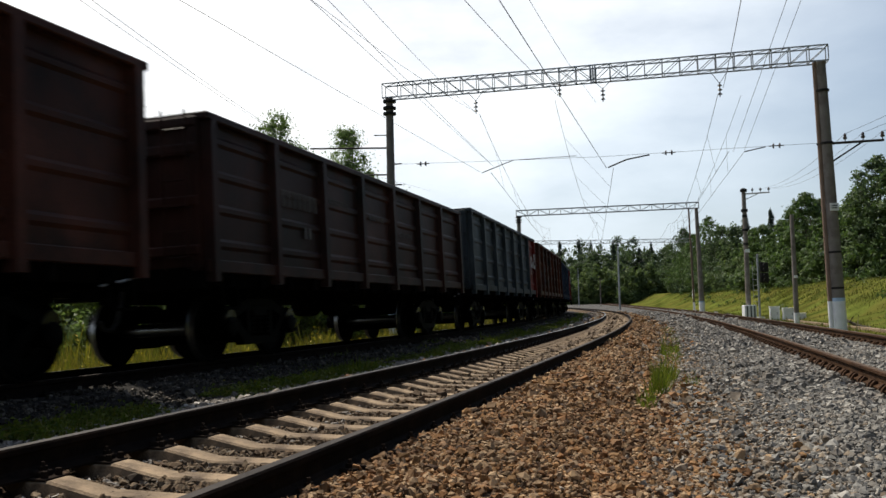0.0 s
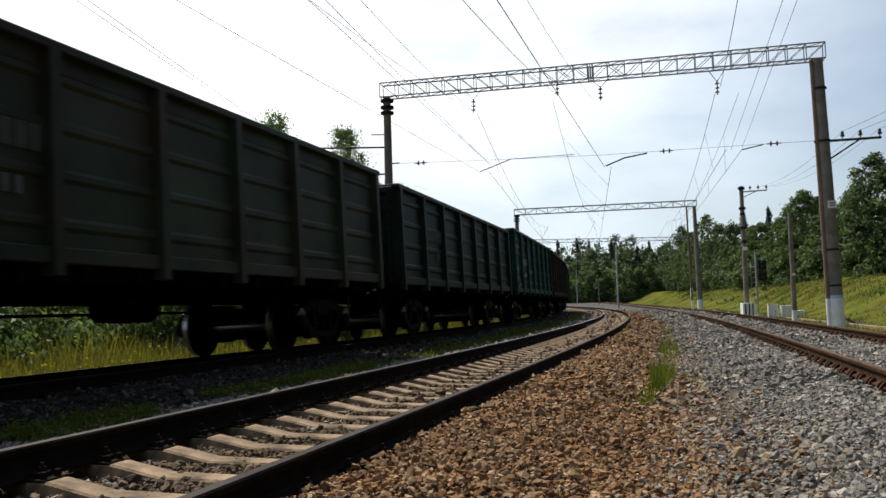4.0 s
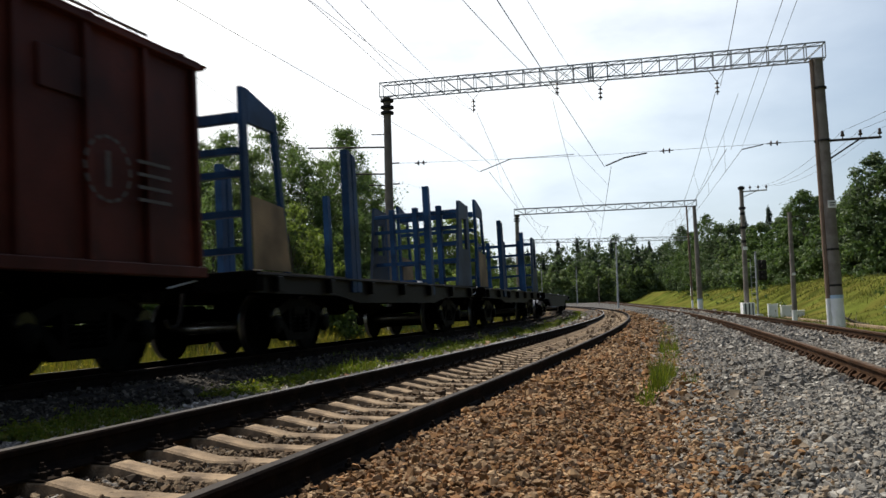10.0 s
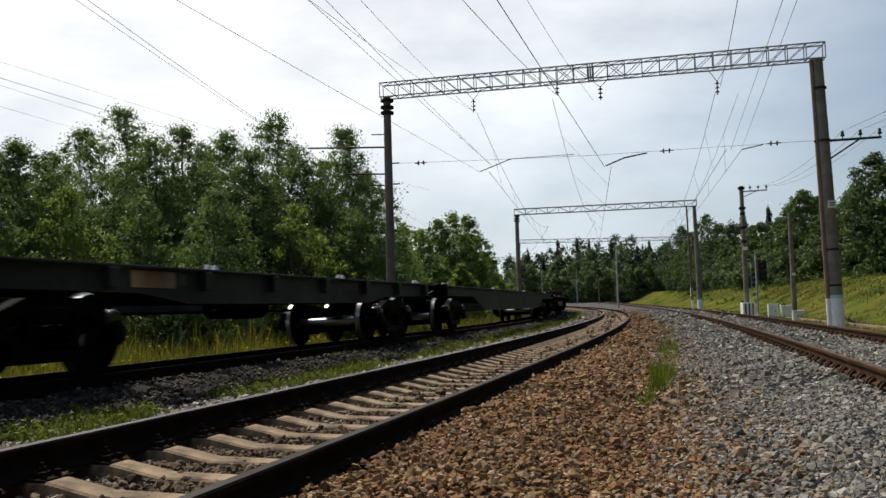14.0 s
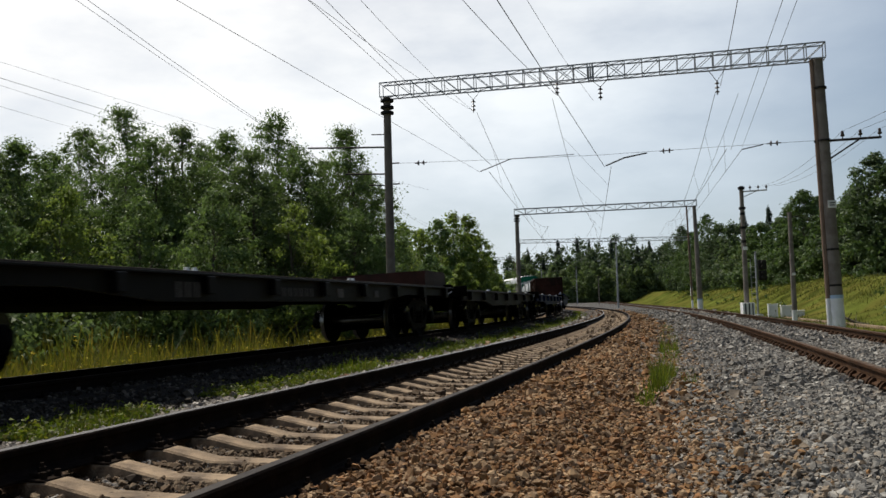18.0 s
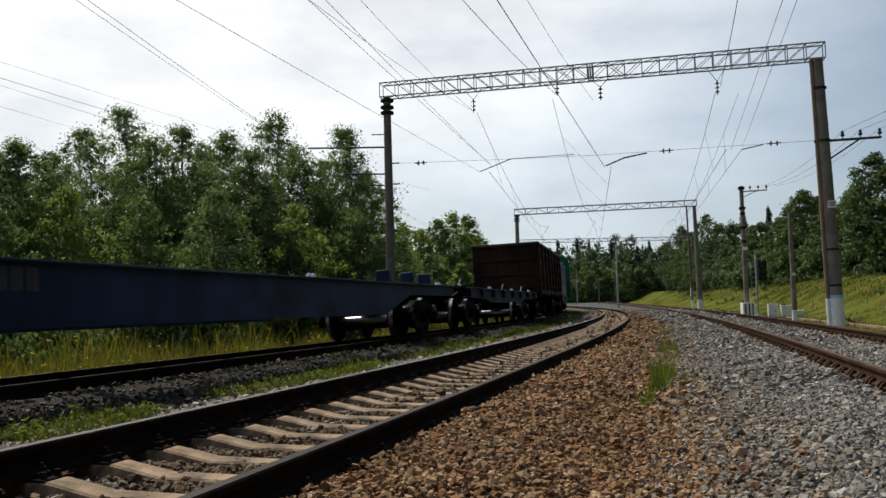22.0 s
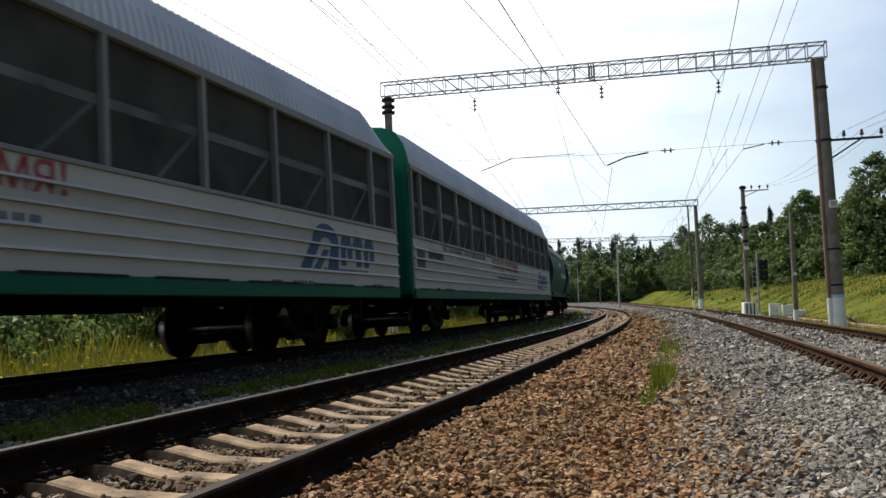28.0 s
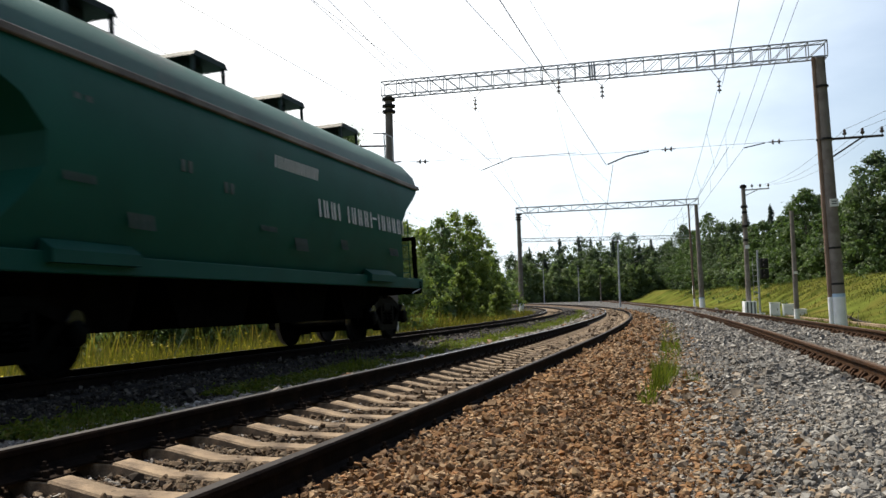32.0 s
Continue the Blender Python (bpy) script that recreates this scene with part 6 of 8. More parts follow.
def gondola(k, col, label, far_panels=None, marks=(), logo=None, top=3.5):
    """A four-axle open wagon with ribbed steel walls, posts, bottom flaps and ladders."""
    root = wagon("open_wagon", label)
    half, pv, top = 6.37, 4.325, top * 1.018
    m = PAINT[col]
    running_gear(root, half, pv, k)
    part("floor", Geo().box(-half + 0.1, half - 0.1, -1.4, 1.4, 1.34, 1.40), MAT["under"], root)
    bays = 7
    w = (2 * half - 0.3) / bays
    for s in (-1, 1):
        for j in range(bays):
            x0 = -half + 0.15 + j * w
            mm = PAINT[far_panels[1]] if far_panels and j >= far_panels[0] else m
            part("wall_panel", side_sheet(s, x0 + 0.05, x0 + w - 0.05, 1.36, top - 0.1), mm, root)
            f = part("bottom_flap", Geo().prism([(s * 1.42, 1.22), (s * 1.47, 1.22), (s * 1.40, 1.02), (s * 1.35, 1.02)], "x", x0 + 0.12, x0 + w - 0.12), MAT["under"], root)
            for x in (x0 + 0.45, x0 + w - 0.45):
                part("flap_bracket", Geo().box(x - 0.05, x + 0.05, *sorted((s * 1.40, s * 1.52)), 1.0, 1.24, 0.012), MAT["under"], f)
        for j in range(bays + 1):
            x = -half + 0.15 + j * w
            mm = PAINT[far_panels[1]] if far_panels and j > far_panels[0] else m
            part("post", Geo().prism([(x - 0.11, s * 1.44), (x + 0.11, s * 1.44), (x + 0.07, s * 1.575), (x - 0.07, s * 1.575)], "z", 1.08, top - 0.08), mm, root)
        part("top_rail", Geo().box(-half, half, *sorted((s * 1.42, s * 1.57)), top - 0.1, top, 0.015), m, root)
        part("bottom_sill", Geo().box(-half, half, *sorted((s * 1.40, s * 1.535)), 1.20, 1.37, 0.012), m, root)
    for s in (-1, 1):
        x = s * (half - 0.05)
        e = part("end_wall", Geo().box(x - 0.03, x + 0.03, -1.44, 1.44, 1.22, top - 0.04), m, root)
        for z in (1.5, 2.15, 2.85, top - 0.12):
            part("end_rib", Geo().box(*sorted((x, x + s * 0.11)), -1.42, 1.42, z - 0.07, z + 0.07, 0.02), m, e)
        for y in (-1.36, -0.5, 0.5, 1.36):
            part("end_post", Geo().box(*sorted((x, x + s * 0.09)), y - 0.07, y + 0.07, 1.22, top - 0.05, 0.015), m, e)
        part("end_top_rail", Geo().box(x - 0.07, x + 0.07, -1.57, 1.57, top - 0.1, top, 0.015), m, root)
        g = Geo()
        for y in (-1.30, -0.95):
            g.tube((x + s * 0.17, y, 1.25), (x + s * 0.17, y, 3.35), 0.014, n=6)
        for j in range(6):
            g.tube((x + s * 0.17, -1.30, 1.4 + j * 0.34), (x + s * 0.17, -0.95, 1.4 + j * 0.34), 0.012, n=6)
        part("ladder", g, m, root)
        part("foot_step", Geo().line([(x - s * 0.25, -1.5, 1.2), (x - s * 0.25, -1.55, 0.72), (x - s * 0.65, -1.55, 0.72), (x - s * 0.65, -1.5, 1.2)], 0.018, 5), MAT["under"], root)
    for x, z, wd, tl, cells, mat in marks:
        stencil(root, "stencil", mat, x, z, wd, tl, cells, 1.489)
    if logo:
        x, z, mat = logo
        g = Geo()
        g.box(x - 0.75, x - 0.62, -0.004, 0.004, -0.5, 0.28).box(x - 0.62, x - 0.35, -0.004, 0.004, 0.15, 0.28).box(x - 0.47, x - 0.35, -0.004, 0.004, -0.12, 0.15)
        g.box(x - 0.62, x - 0.42, -0.004, 0.004, -0.18, -0.08).box(x - 0.25, x - 0.05, -0.004, 0.004, -0.2, 0.05)
        g.box(x + 0.1, x + 0.55, -0.004, 0.004, -0.22, -0.1).box(x + 0.1, x + 0.22, -0.004, 0.004, -0.1, 0.25).box(x + 0.42, x + 0.55, -0.004, 0.004, -0.1, 0.42).box(x + 0.22, x + 0.42, -0.004, 0.004, 0.28, 0.42)
        part("logo", g, MAT[mat], root, "white angular company sign", at=pose(0, -1.581, z))
    return root, pv


# ---------- covered wagon ----------
def arch(w, z0, z1, n=12):
    """A low arched roof outline from -w to w."""
    return [(-w + 2 * w * k / n, z0 + (z1 - z0) * math.sin(math.pi * k / n) ** 0.75) for k in range(n + 1)]


def boxcar(k):
    root = wagon("covered_wagon", "maroon covered goods wagon with ribbed walls, sliding door and arched roof")
    half, pv = 7.02, 5.3
    m = PAINT["maroon"]
    running_gear(root, half, pv, k)
    part("floor", Geo().box(-half, half, -1.4, 1.4, 1.22, 1.32), MAT["under"], root)
    for s in (-1, 1):
        side = part("side_wall", Geo().box(-half, half, *sorted((s * 1.40, s * 1.45)), 1.24, 3.92), m, root)
        for j in range(15):
            x = -half + 0.1 + j * (2 * half - 0.2) / 14
            if abs(x) > 1.4:
                part("wall_rib", Geo().box(x - 0.045, x + 0.045, *sorted((s * 1.45, s * 1.52)), 1.26, 3.88, 0.012), m, side)
        part("bottom_sill", Geo().box(-half, half, *sorted((s * 1.38, s * 1.54)), 1.12, 1.26, 0.012), m, root)
        part("eaves_rail", Geo().box(-half, half, *sorted((s * 1.40, s * 1.55)), 3.86, 3.96, 0.012), m, root)
        d = part("sliding_door", Geo().box(-1.3, 1.3, *sorted((s * 1.50, s * 1.56)), 1.3, 3.7, 0.012), m, root)
        for x in (-1.25, -0.42, 0.42, 1.25):
            part("door_rib", Geo().box(x - 0.04, x + 0.04, *sorted((s * 1.56, s * 1.60)), 1.32, 3.68), m, d)
        part("door_rail", Geo().box(-2.9, 2.9, *sorted((s * 1.50, s * 1.62)), 3.70, 3.78), m, d)
        part("door_rail", Geo().box(-2.9, 2.9, *sorted((s * 1.50, s * 1.62)), 1.22, 1.29), m, d)
        for x in (-4.6, 4.6):
            part("hatch", Geo().box(x - 0.34, x + 0.34, *sorted((s * 1.45, s * 1.49)), 3.0, 3.45, 0.01), m, side)
    g = Geo()
    out = arch(1.56, 3.94, 4.25)
    g.prism(out + [(1.5, 3.90), (-1.5, 3.90)], "x", -half - 0.12, half + 0.12)
    roof = part("roof", g, m, root, "arched steel roof")
    for j in range(9):
        x = -half + 0.4 + j * (2 * half - 0.8) / 8
        part("roof_rib", Geo().prism([(a, b + 0.03) for a, b in out] + [(a, b - 0.02) for a, b in out[::-1]], "x", x - 0.03, x + 0.03), m, roof)
    part("roof_walkway", Geo().box(-half, half, -0.28, 0.28, 4.285, 4.31).box(-half + 0.1, -half + 0.2, -0.28, 0.28, 4.22, 4.285).box(half - 0.2, half - 0.1, -0.28, 0.28, 4.22, 4.285), m, root)
    part("roof_grab_rail", Geo().tube((-half + 1, -1.02, 4.3), (half - 0.4, -1.02, 4.3), 0.018, n=6), PAINT["rust_strip"], root, "dusty grab rail along the roof")
    for j in range(11):
        x = -half + 1.2 + j * (2 * half - 1.8) / 10
        part("rail_stay", Geo().tube((x, -1.02, 4.1), (x, -1.02, 4.3), 0.012, n=5), PAINT["rust_strip"], roof)
    for s in (-1, 1):
        x = s * half
        e = part("end_wall", Geo().prism([(-1.45, 1.24), (1.45, 1.24)] + [(a * 0.94, b - 0.02) for a, b in out[::-1]], "x", *sorted((x, x - s * 0.05))), m, root)
        for y in (-1.0, -0.35, 0.35, 1.0):
            part("end_rib", Geo().box(*sorted((x, x + s * 0.07)), y - 0.05, y + 0.05, 1.26, 4.1, 0.012), m, e)
    stencil(root, "stencil", "marking_dim", -4.55, 3.05, 0.75, 0.32, 4, 1.53)
    stencil(root, "stencil", "marking_dim", -3.55, 2.95, 0.6, 0.32, 3, 1.53)
    for j in range(16):
        a = j * 0.3927
        part("ring_dash", Geo().box(-0.045, 0.045, -0.004, 0.004, -0.018, 0.018), MAT["marking_dim"], root, at=pose(5.2 + 0.36 * math.cos(a), -1.528, 2.28 + 0.36 * math.sin(a), 0, -math.degrees(a) - 90, 0))
    part("ring_bar", Geo().box(-0.03, 0.03, -0.004, 0.004, -0.2, 0.2), MAT["marking_dim"], root, at=pose(5.2, -1.528, 2.28))
    for z in (2.0, 2.15, 2.3, 2.45):
        part("chalk_line", Geo().box(-0.3, 0.3, -0.004, 0.004, -0.02, 0.02), MAT["marking_dim"], root, at=pose(6.0, -1.528, z))
        part("chalk_line", Geo().box(-0.3, 0.3, -0.004, 0.004, -0.018, 0.018), MAT["marking_dim"], root, at=pose(2.2, -1.528, z - 0.1))
    return root, pv


# ---------- flat wagons ----------
def flat(k, half, col, label, belly=0.0, pockets=True, wood=True, cat="flat wagon", deck=1.24):
    """A flat wagon: side sills (deep-bellied on the long ones), deck, pockets and fittings."""
    root = wagon("flat_wagon", label, cat)
    pv = half - (2.05 if half < 9.5 else 2.3)
    m, h = PAINT[col], deck - 1.24
    running_gear(root, half, pv, k, belly == 0)
    for s in (-1, 1):
        low = 0.98
        ins = pv - 1.55
        if belly:
            out = [(-half, deck), (half, deck), (half, low), (ins, low), (ins - 1.6, low - belly), (-ins + 1.6, low - belly), (-ins, low), (-half, low)]
        else:
            out = [(-half, deck), (half, deck), (half, 0.96 + h), (ins + 0.4, 0.93 + h), (ins - 0.6, 0.80 + h), (-ins + 0.6, 0.80 + h), (-ins - 0.4, 0.93 + h), (-half, 0.96 + h)]
        part("side_sill", Geo().prism(out, "y", *sorted((s * 1.32, s * 1.38))), m, root)
        part("sill_flange", Geo().box(-half, half, *sorted((s * 1.30, s * 1.47)), deck - 0.025, deck + 0.005, 0.006), m, root)
        n = int(half * 2 / 1.75)
        if pockets:
            for j in range(n):
                x = -half + 0.7 + j * (2 * half - 1.4) / (n - 1)
                part("stake_pocket", Geo().box(x - 0.09, x + 0.09, *sorted((s * 1.38, s * 1.49)), 0.97 + h, 1.21 + h, 0.012), m, root)
        for j in range(4):
            x = (-0.92 + j * 0.613) * half
            for dx in (-0.09, 0.09):
                part("container_pin", Geo().turned([(deck, 0.055), (deck + 0.06, 0.05), (deck + 0.11, 0.025)], (x + dx, s * 1.16, 0), n=8), MAT["white"], root)
    if wood:
        for j in range(6):
            part("deck_board", Geo().box(-half + 0.05, half - 0.05, -1.3 + j * 0.435, -1.3 + j * 0.435 + 0.42, deck + 0.005, deck + 0.05, 0.006), MAT["timber"], root)
    else:
        nb = int(half * 2 / 1.6)
        for j in range(nb):
            x = -half + 0.4 + j * (2 * half - 0.8) / (nb - 1)
            part("cross_beam", Geo().box(x - 0.08, x + 0.08, -1.32, 1.32, 1.08 + h, 1.22 + h), m, root)
    return root, pv


def dark_marks(root, half, mat, places, z=1.10):
    for x, wd, tl, cells in places:
        stencil(root, "stencil", mat, x * half, z, wd, tl, cells, 1.386)


def timber_flat(k):
    """A flat with a tall barred bulkhead at each end and stakes along both sides."""
    root, pv = flat(k, 6.72, "tar", "black flat wagon with blue timber stakes and end bulkheads")
    half, m = 6.72, PAINT["stake_blue"]
    b = part("bulkhead", Geo().box(-half + 0.05, -half + 0.17, -1.2, 1.2, 3.52, 3.68, 0.01), m, root, "blue steel end bulkhead")
    for z in (1.6, 2.15, 2.75, 3.1):
        part("bulkhead_bar", Geo().box(-half + 0.05, -half + 0.17, -1.2, 1.2, z - 0.05, z + 0.05), m, b)
    for y in (-1.3, 1.22):
        part("bulkhead_post", Geo().box(-half + 0.03, -half + 0.2, y, y + 0.08, 1.29, 4.06, 0.01), m, b)
        part("bulkhead_stay", Geo().prism([(-half + 1.32, 1.29), (-half + 1.44, 1.29), (-half + 1.12, 3.84), (-half + 1.0, 3.84)], "y", y, y + 0.08), m, b)
        part("bulkhead_head", Geo().prism([(-half + 0.2, 3.54), (-half + 1.1, 3.54), (-half + 1.06, 3.86), (-half + 0.2, 4.06)], "y", y, y + 0.08), m, b)
        part("bulkhead_board", Geo().prism([(-half + 0.2, 1.31), (-half + 1.42, 1.31), (-half + 1.24, 2.34), (-half + 0.2, 2.42)], "y", y - 0.012, y - 0.002), PAINT["tan"], b, "tan plywood board")
    c = part("bulkhead", Geo().box(half - 1.14, half - 1.02, -1.26, 1.26, 3.40, 3.52, 0.01), m, root, "blue steel end bulkhead")
    for z in (1.5, 2.05, 2.52, 3.0):
        part("bulkhead_bar", Geo().box(half - 1.14, half - 1.02, -1.26, 1.26, z - 0.05, z + 0.05), m, c)
    for y in (-0.72, 0.0, 0.72):
        post = part("bulkhead_post", Geo().box(half - 1.18, half - 0.98, y - 0.075, y + 0.075, 1.29, 3.66, 0.012), m, c)
        part("post_beak", Geo().prism([(half - 0.98, 3.66), (half - 0.72, 3.42), (half - 0.98, 3.36)], "y", y - 0.03, y + 0.03), m, post)
    grey = PAINT["plate_blue"]
    for y in (-1.34, 1.26):
        part("side_plate", Geo().prism([(half - 1.62, 1.29), (half - 0.18, 1.29), (half - 0.18, 2.37), (half - 1.36, 2.37)], "y", y, y + 0.08), grey, c, "blue-grey tapered side plate")
        part("side_plate", Geo().prism([(half - 1.36, 2.37), (half - 0.92, 2.37), (half - 0.84, 3.28), (half - 1.17, 3.28)], "y", y, y + 0.08), grey, c)
        part("side_plate", Geo().prism([(half - 0.36, 2.37), (half - 0.18, 2.37), (half - 0.18, 3.28), (half - 0.36, 3.28)], "y", y, y + 0.08), grey, c)
        part("side_plate", Geo().prism([(half - 1.17, 3.28), (half - 0.18, 3.28), (half - 0.18, 3.70), (half - 0.80, 3.77), (half - 1.07, 3.77)], "y", y, y + 0.08), grey, c)
        part("bulkhead_post", Geo().box(half - 0.18, half - 0.02, y, y + 0.08, 1.29, 3.72, 0.01), m, c)
    for x, z in ((-2.86, 3.74), (-2.62, 3.68), (2.35, 3.73)):
        for side in (-1, 1):
            part("stake", Geo().prism([(x - 0.11, 1.0), (x + 0.11, 1.0), (x + 0.08, z - 0.06), (x + 0.03, z), (x - 0.08, z)], "y", *sorted((side * 1.28, side * 1.43))), m, root)
    return root, pv


# ---------- tank containers ----------
def tank_container():
    root = tagged(new("tank_container"), "pale grey tank container with a red stripe in a steel frame", "container", "tank containers on the flat wagon")
    root.scale = (LONG, 1.04, HIGH)
    m = PAINT["tank"]
    prof = [(-2.85, 0.25), (-2.8, 0.6), (-2.68, 0.9), (-2.5, 1.08), (-2.3, 1.13), (2.3, 1.13), (2.5, 1.08), (2.68, 0.9), (2.8, 0.6), (2.85, 0.25)]
    t = part("tank", Geo().turned(prof, (0, 0, 1.38), "x", 40), m, root)
    g, n = Geo(), 6
    for a0, a1, r in ((14, 26, 1.136),):
        pts = [(-math.cos(radians(a0 + (a1 - a0) * j / n)) * r, 1.38 + math.sin(radians(a0 + (a1 - a0) * j / n)) * r) for j in range(n + 1)]
        inner = [(-math.cos(radians(a0 + (a1 - a0) * j / n)) * (r - 0.01), 1.38 + math.sin(radians(a0 + (a1 - a0) * j / n)) * (r - 0.01)) for j in range(n, -1, -1)]
        g.prism(pts + inner, "x", -2.32, 2.32)
    part("red_stripe", g, MAT["red_print"], t, "red painted stripe")
    for x in (-1.5, 1.5):
        part("tank_band", Geo().turned([(x - 0.04, 1.145), (x + 0.04, 1.145)], (0, 0, 1.38), "x", 40), m, t)
    for s in (-1, 1):
        x = s * 2.95
        f = part("end_frame", Geo().box(x - 0.08, x + 0.08, -1.22, 1.22, 0.0, 0.14, 0.01).box(x - 0.08, x + 0.08, -1.22, 1.22, 2.45, 2.59, 0.01), m, root)
        for y in (-1.15, 1.15):
            part("corner_post", Geo().box(x - 0.08, x + 0.08, y - 0.07, y + 0.07, 0.14, 2.45, 0.01), m, f)
            part("corner_brace", Geo().tube((x, y, 0.5), (x - s * 0.75, y * 0.55, 0.45), 0.05, n=6).tube((x, y, 0.14), (x - s * 1.5, y * 0.8, 0.42), 0.06, n=6), m, f)
            part("top_gusset", Geo().prism([(x, 2.47), (x - s * 0.5, 2.47), (x, 1.95)], "y", y - 0.03, y + 0.03), m, f)
    part("bottom_rail", Geo().box(-2.87, 2.87, -1.2, -1.1, 0.0, 0.1).box(-2.87, 2.87, 1.1, 1.2, 0.0, 0.1), m, root)
    part("roof_walkway", Geo().box(-2.9, 2.9, -0.8, -0.3, 2.60, 2.63).box(-0.9, 0.9, -0.3, 0.8, 2.60, 2.63), PAINT["rust_strip"], root)
    part("manhole", Geo().turned([(0, 0.3), (0.16, 0.3), (0.18, 0.24)], (0.2, 0.1, 2.5), n=18), m, root)
    part("ladder", Geo().tube((-3.0, -0.9, 0.2), (-3.0, -0.9, 2.55), 0.015, n=5).tube((-3.0, -0.55, 0.2), (-3.0, -0.55, 2.55), 0.015, n=5), MAT["bright"], root)
    for j in range(8):
        part("rung", Geo().tube((-3.0, -0.9, 0.35 + j * 0.29), (-3.0, -0.55, 0.35 + j * 0.29), 0.012, n=5), MAT["bright"], root)
    part("data_board", Geo().box(-0.95, -0.15, -1.19, -1.15, 0.22, 0.82, 0.006), MAT["white"], root, "plain white data board")
    part("placard", Geo().box(-0.62, -0.28, -1.19, -1.175, 1.08, 1.36, 0.004), MAT["orange_print"], root, "orange placard")
    part("round_sign", Geo().turned([(-1.19, 0.13), (-1.175, 0.13)], (-1.05, 0, 1.24), "y", 20), MAT["red_print"], root, "round red sign")
    part("emblem", Geo().turned([(-0.012, 0.22), (0.0, 0.22)], (1.2, 0, 0), "y", 24), MAT["blue_print"], root, "round blue and white emblem", pose(0, -0.80, 2.19, 44, 0, 0))
    part("emblem_bar", Geo().box(1.0, 1.4, -0.01, 0.0, -0.06, 0.06), MAT["white"], root, at=pose(0, -0.812, 2.20, 44, 0, 0))
    return root


# ---------- car carriers ----------
def text_mesh(body, size, mat):
    cu = bpy.data.curves.new("lettering", "FONT")
    cu.body, cu.size, cu.extrude = body, size, 0.004
    cu.align_x = "CENTER"
    ob = new("lettering", cu)
    me = bpy.data.meshes.new_from_object(ob.evaluated_get(bpy.context.evaluated_depsgraph_get()))
    bpy.data.objects.remove(ob)
    me.materials.clear()
    me.materials.append(mat)
    return me


def carrier_roof(half):
    """A corrugated roof: steep flanks, flat top, drawn in at both ends."""
    prof = [(1.56, 3.93), (1.54, 4.12), (1.47, 4.40), (1.30, 4.69), (1.0, 4.83), (0.5, 4.89), (0, 4.91)]
    prof = prof + [(-a, b) for a, b in prof[-2::-1]]
    xs = np.arange(-half, half + 0.01, 0.075)
    vs, fs, n = [], [], len(prof)
    for j, x in enumerate(xs):
        e = max(0.0, (x - (half - 1.0)) / 1.0) if x > 0 else 0.13 * max(0.0, (-x - (half - 0.5)) / 0.5)
        wave = 0.028 if j % 2 else 0.0
        for a, b in prof:
            f = (b - 3.93) / 1.16
            vs.append((x, -a * (1 - 0.04 * e * f) + (wave if a > 0 else -wave) * 0.7 * (1 if abs(a) > 0.1 else 0), b - e * f * 0.9 - wave))
    for j in range(len(xs) - 1):
        fs += [(j * n + k, j * n + n + k, j * n + n + k + 1, j * n + k + 1) for k in range(n - 1)]
    fs += [tuple(range(n)), tuple(range(len(vs) - n, len(vs)))]
    return Geo().add(vs, fs), prof


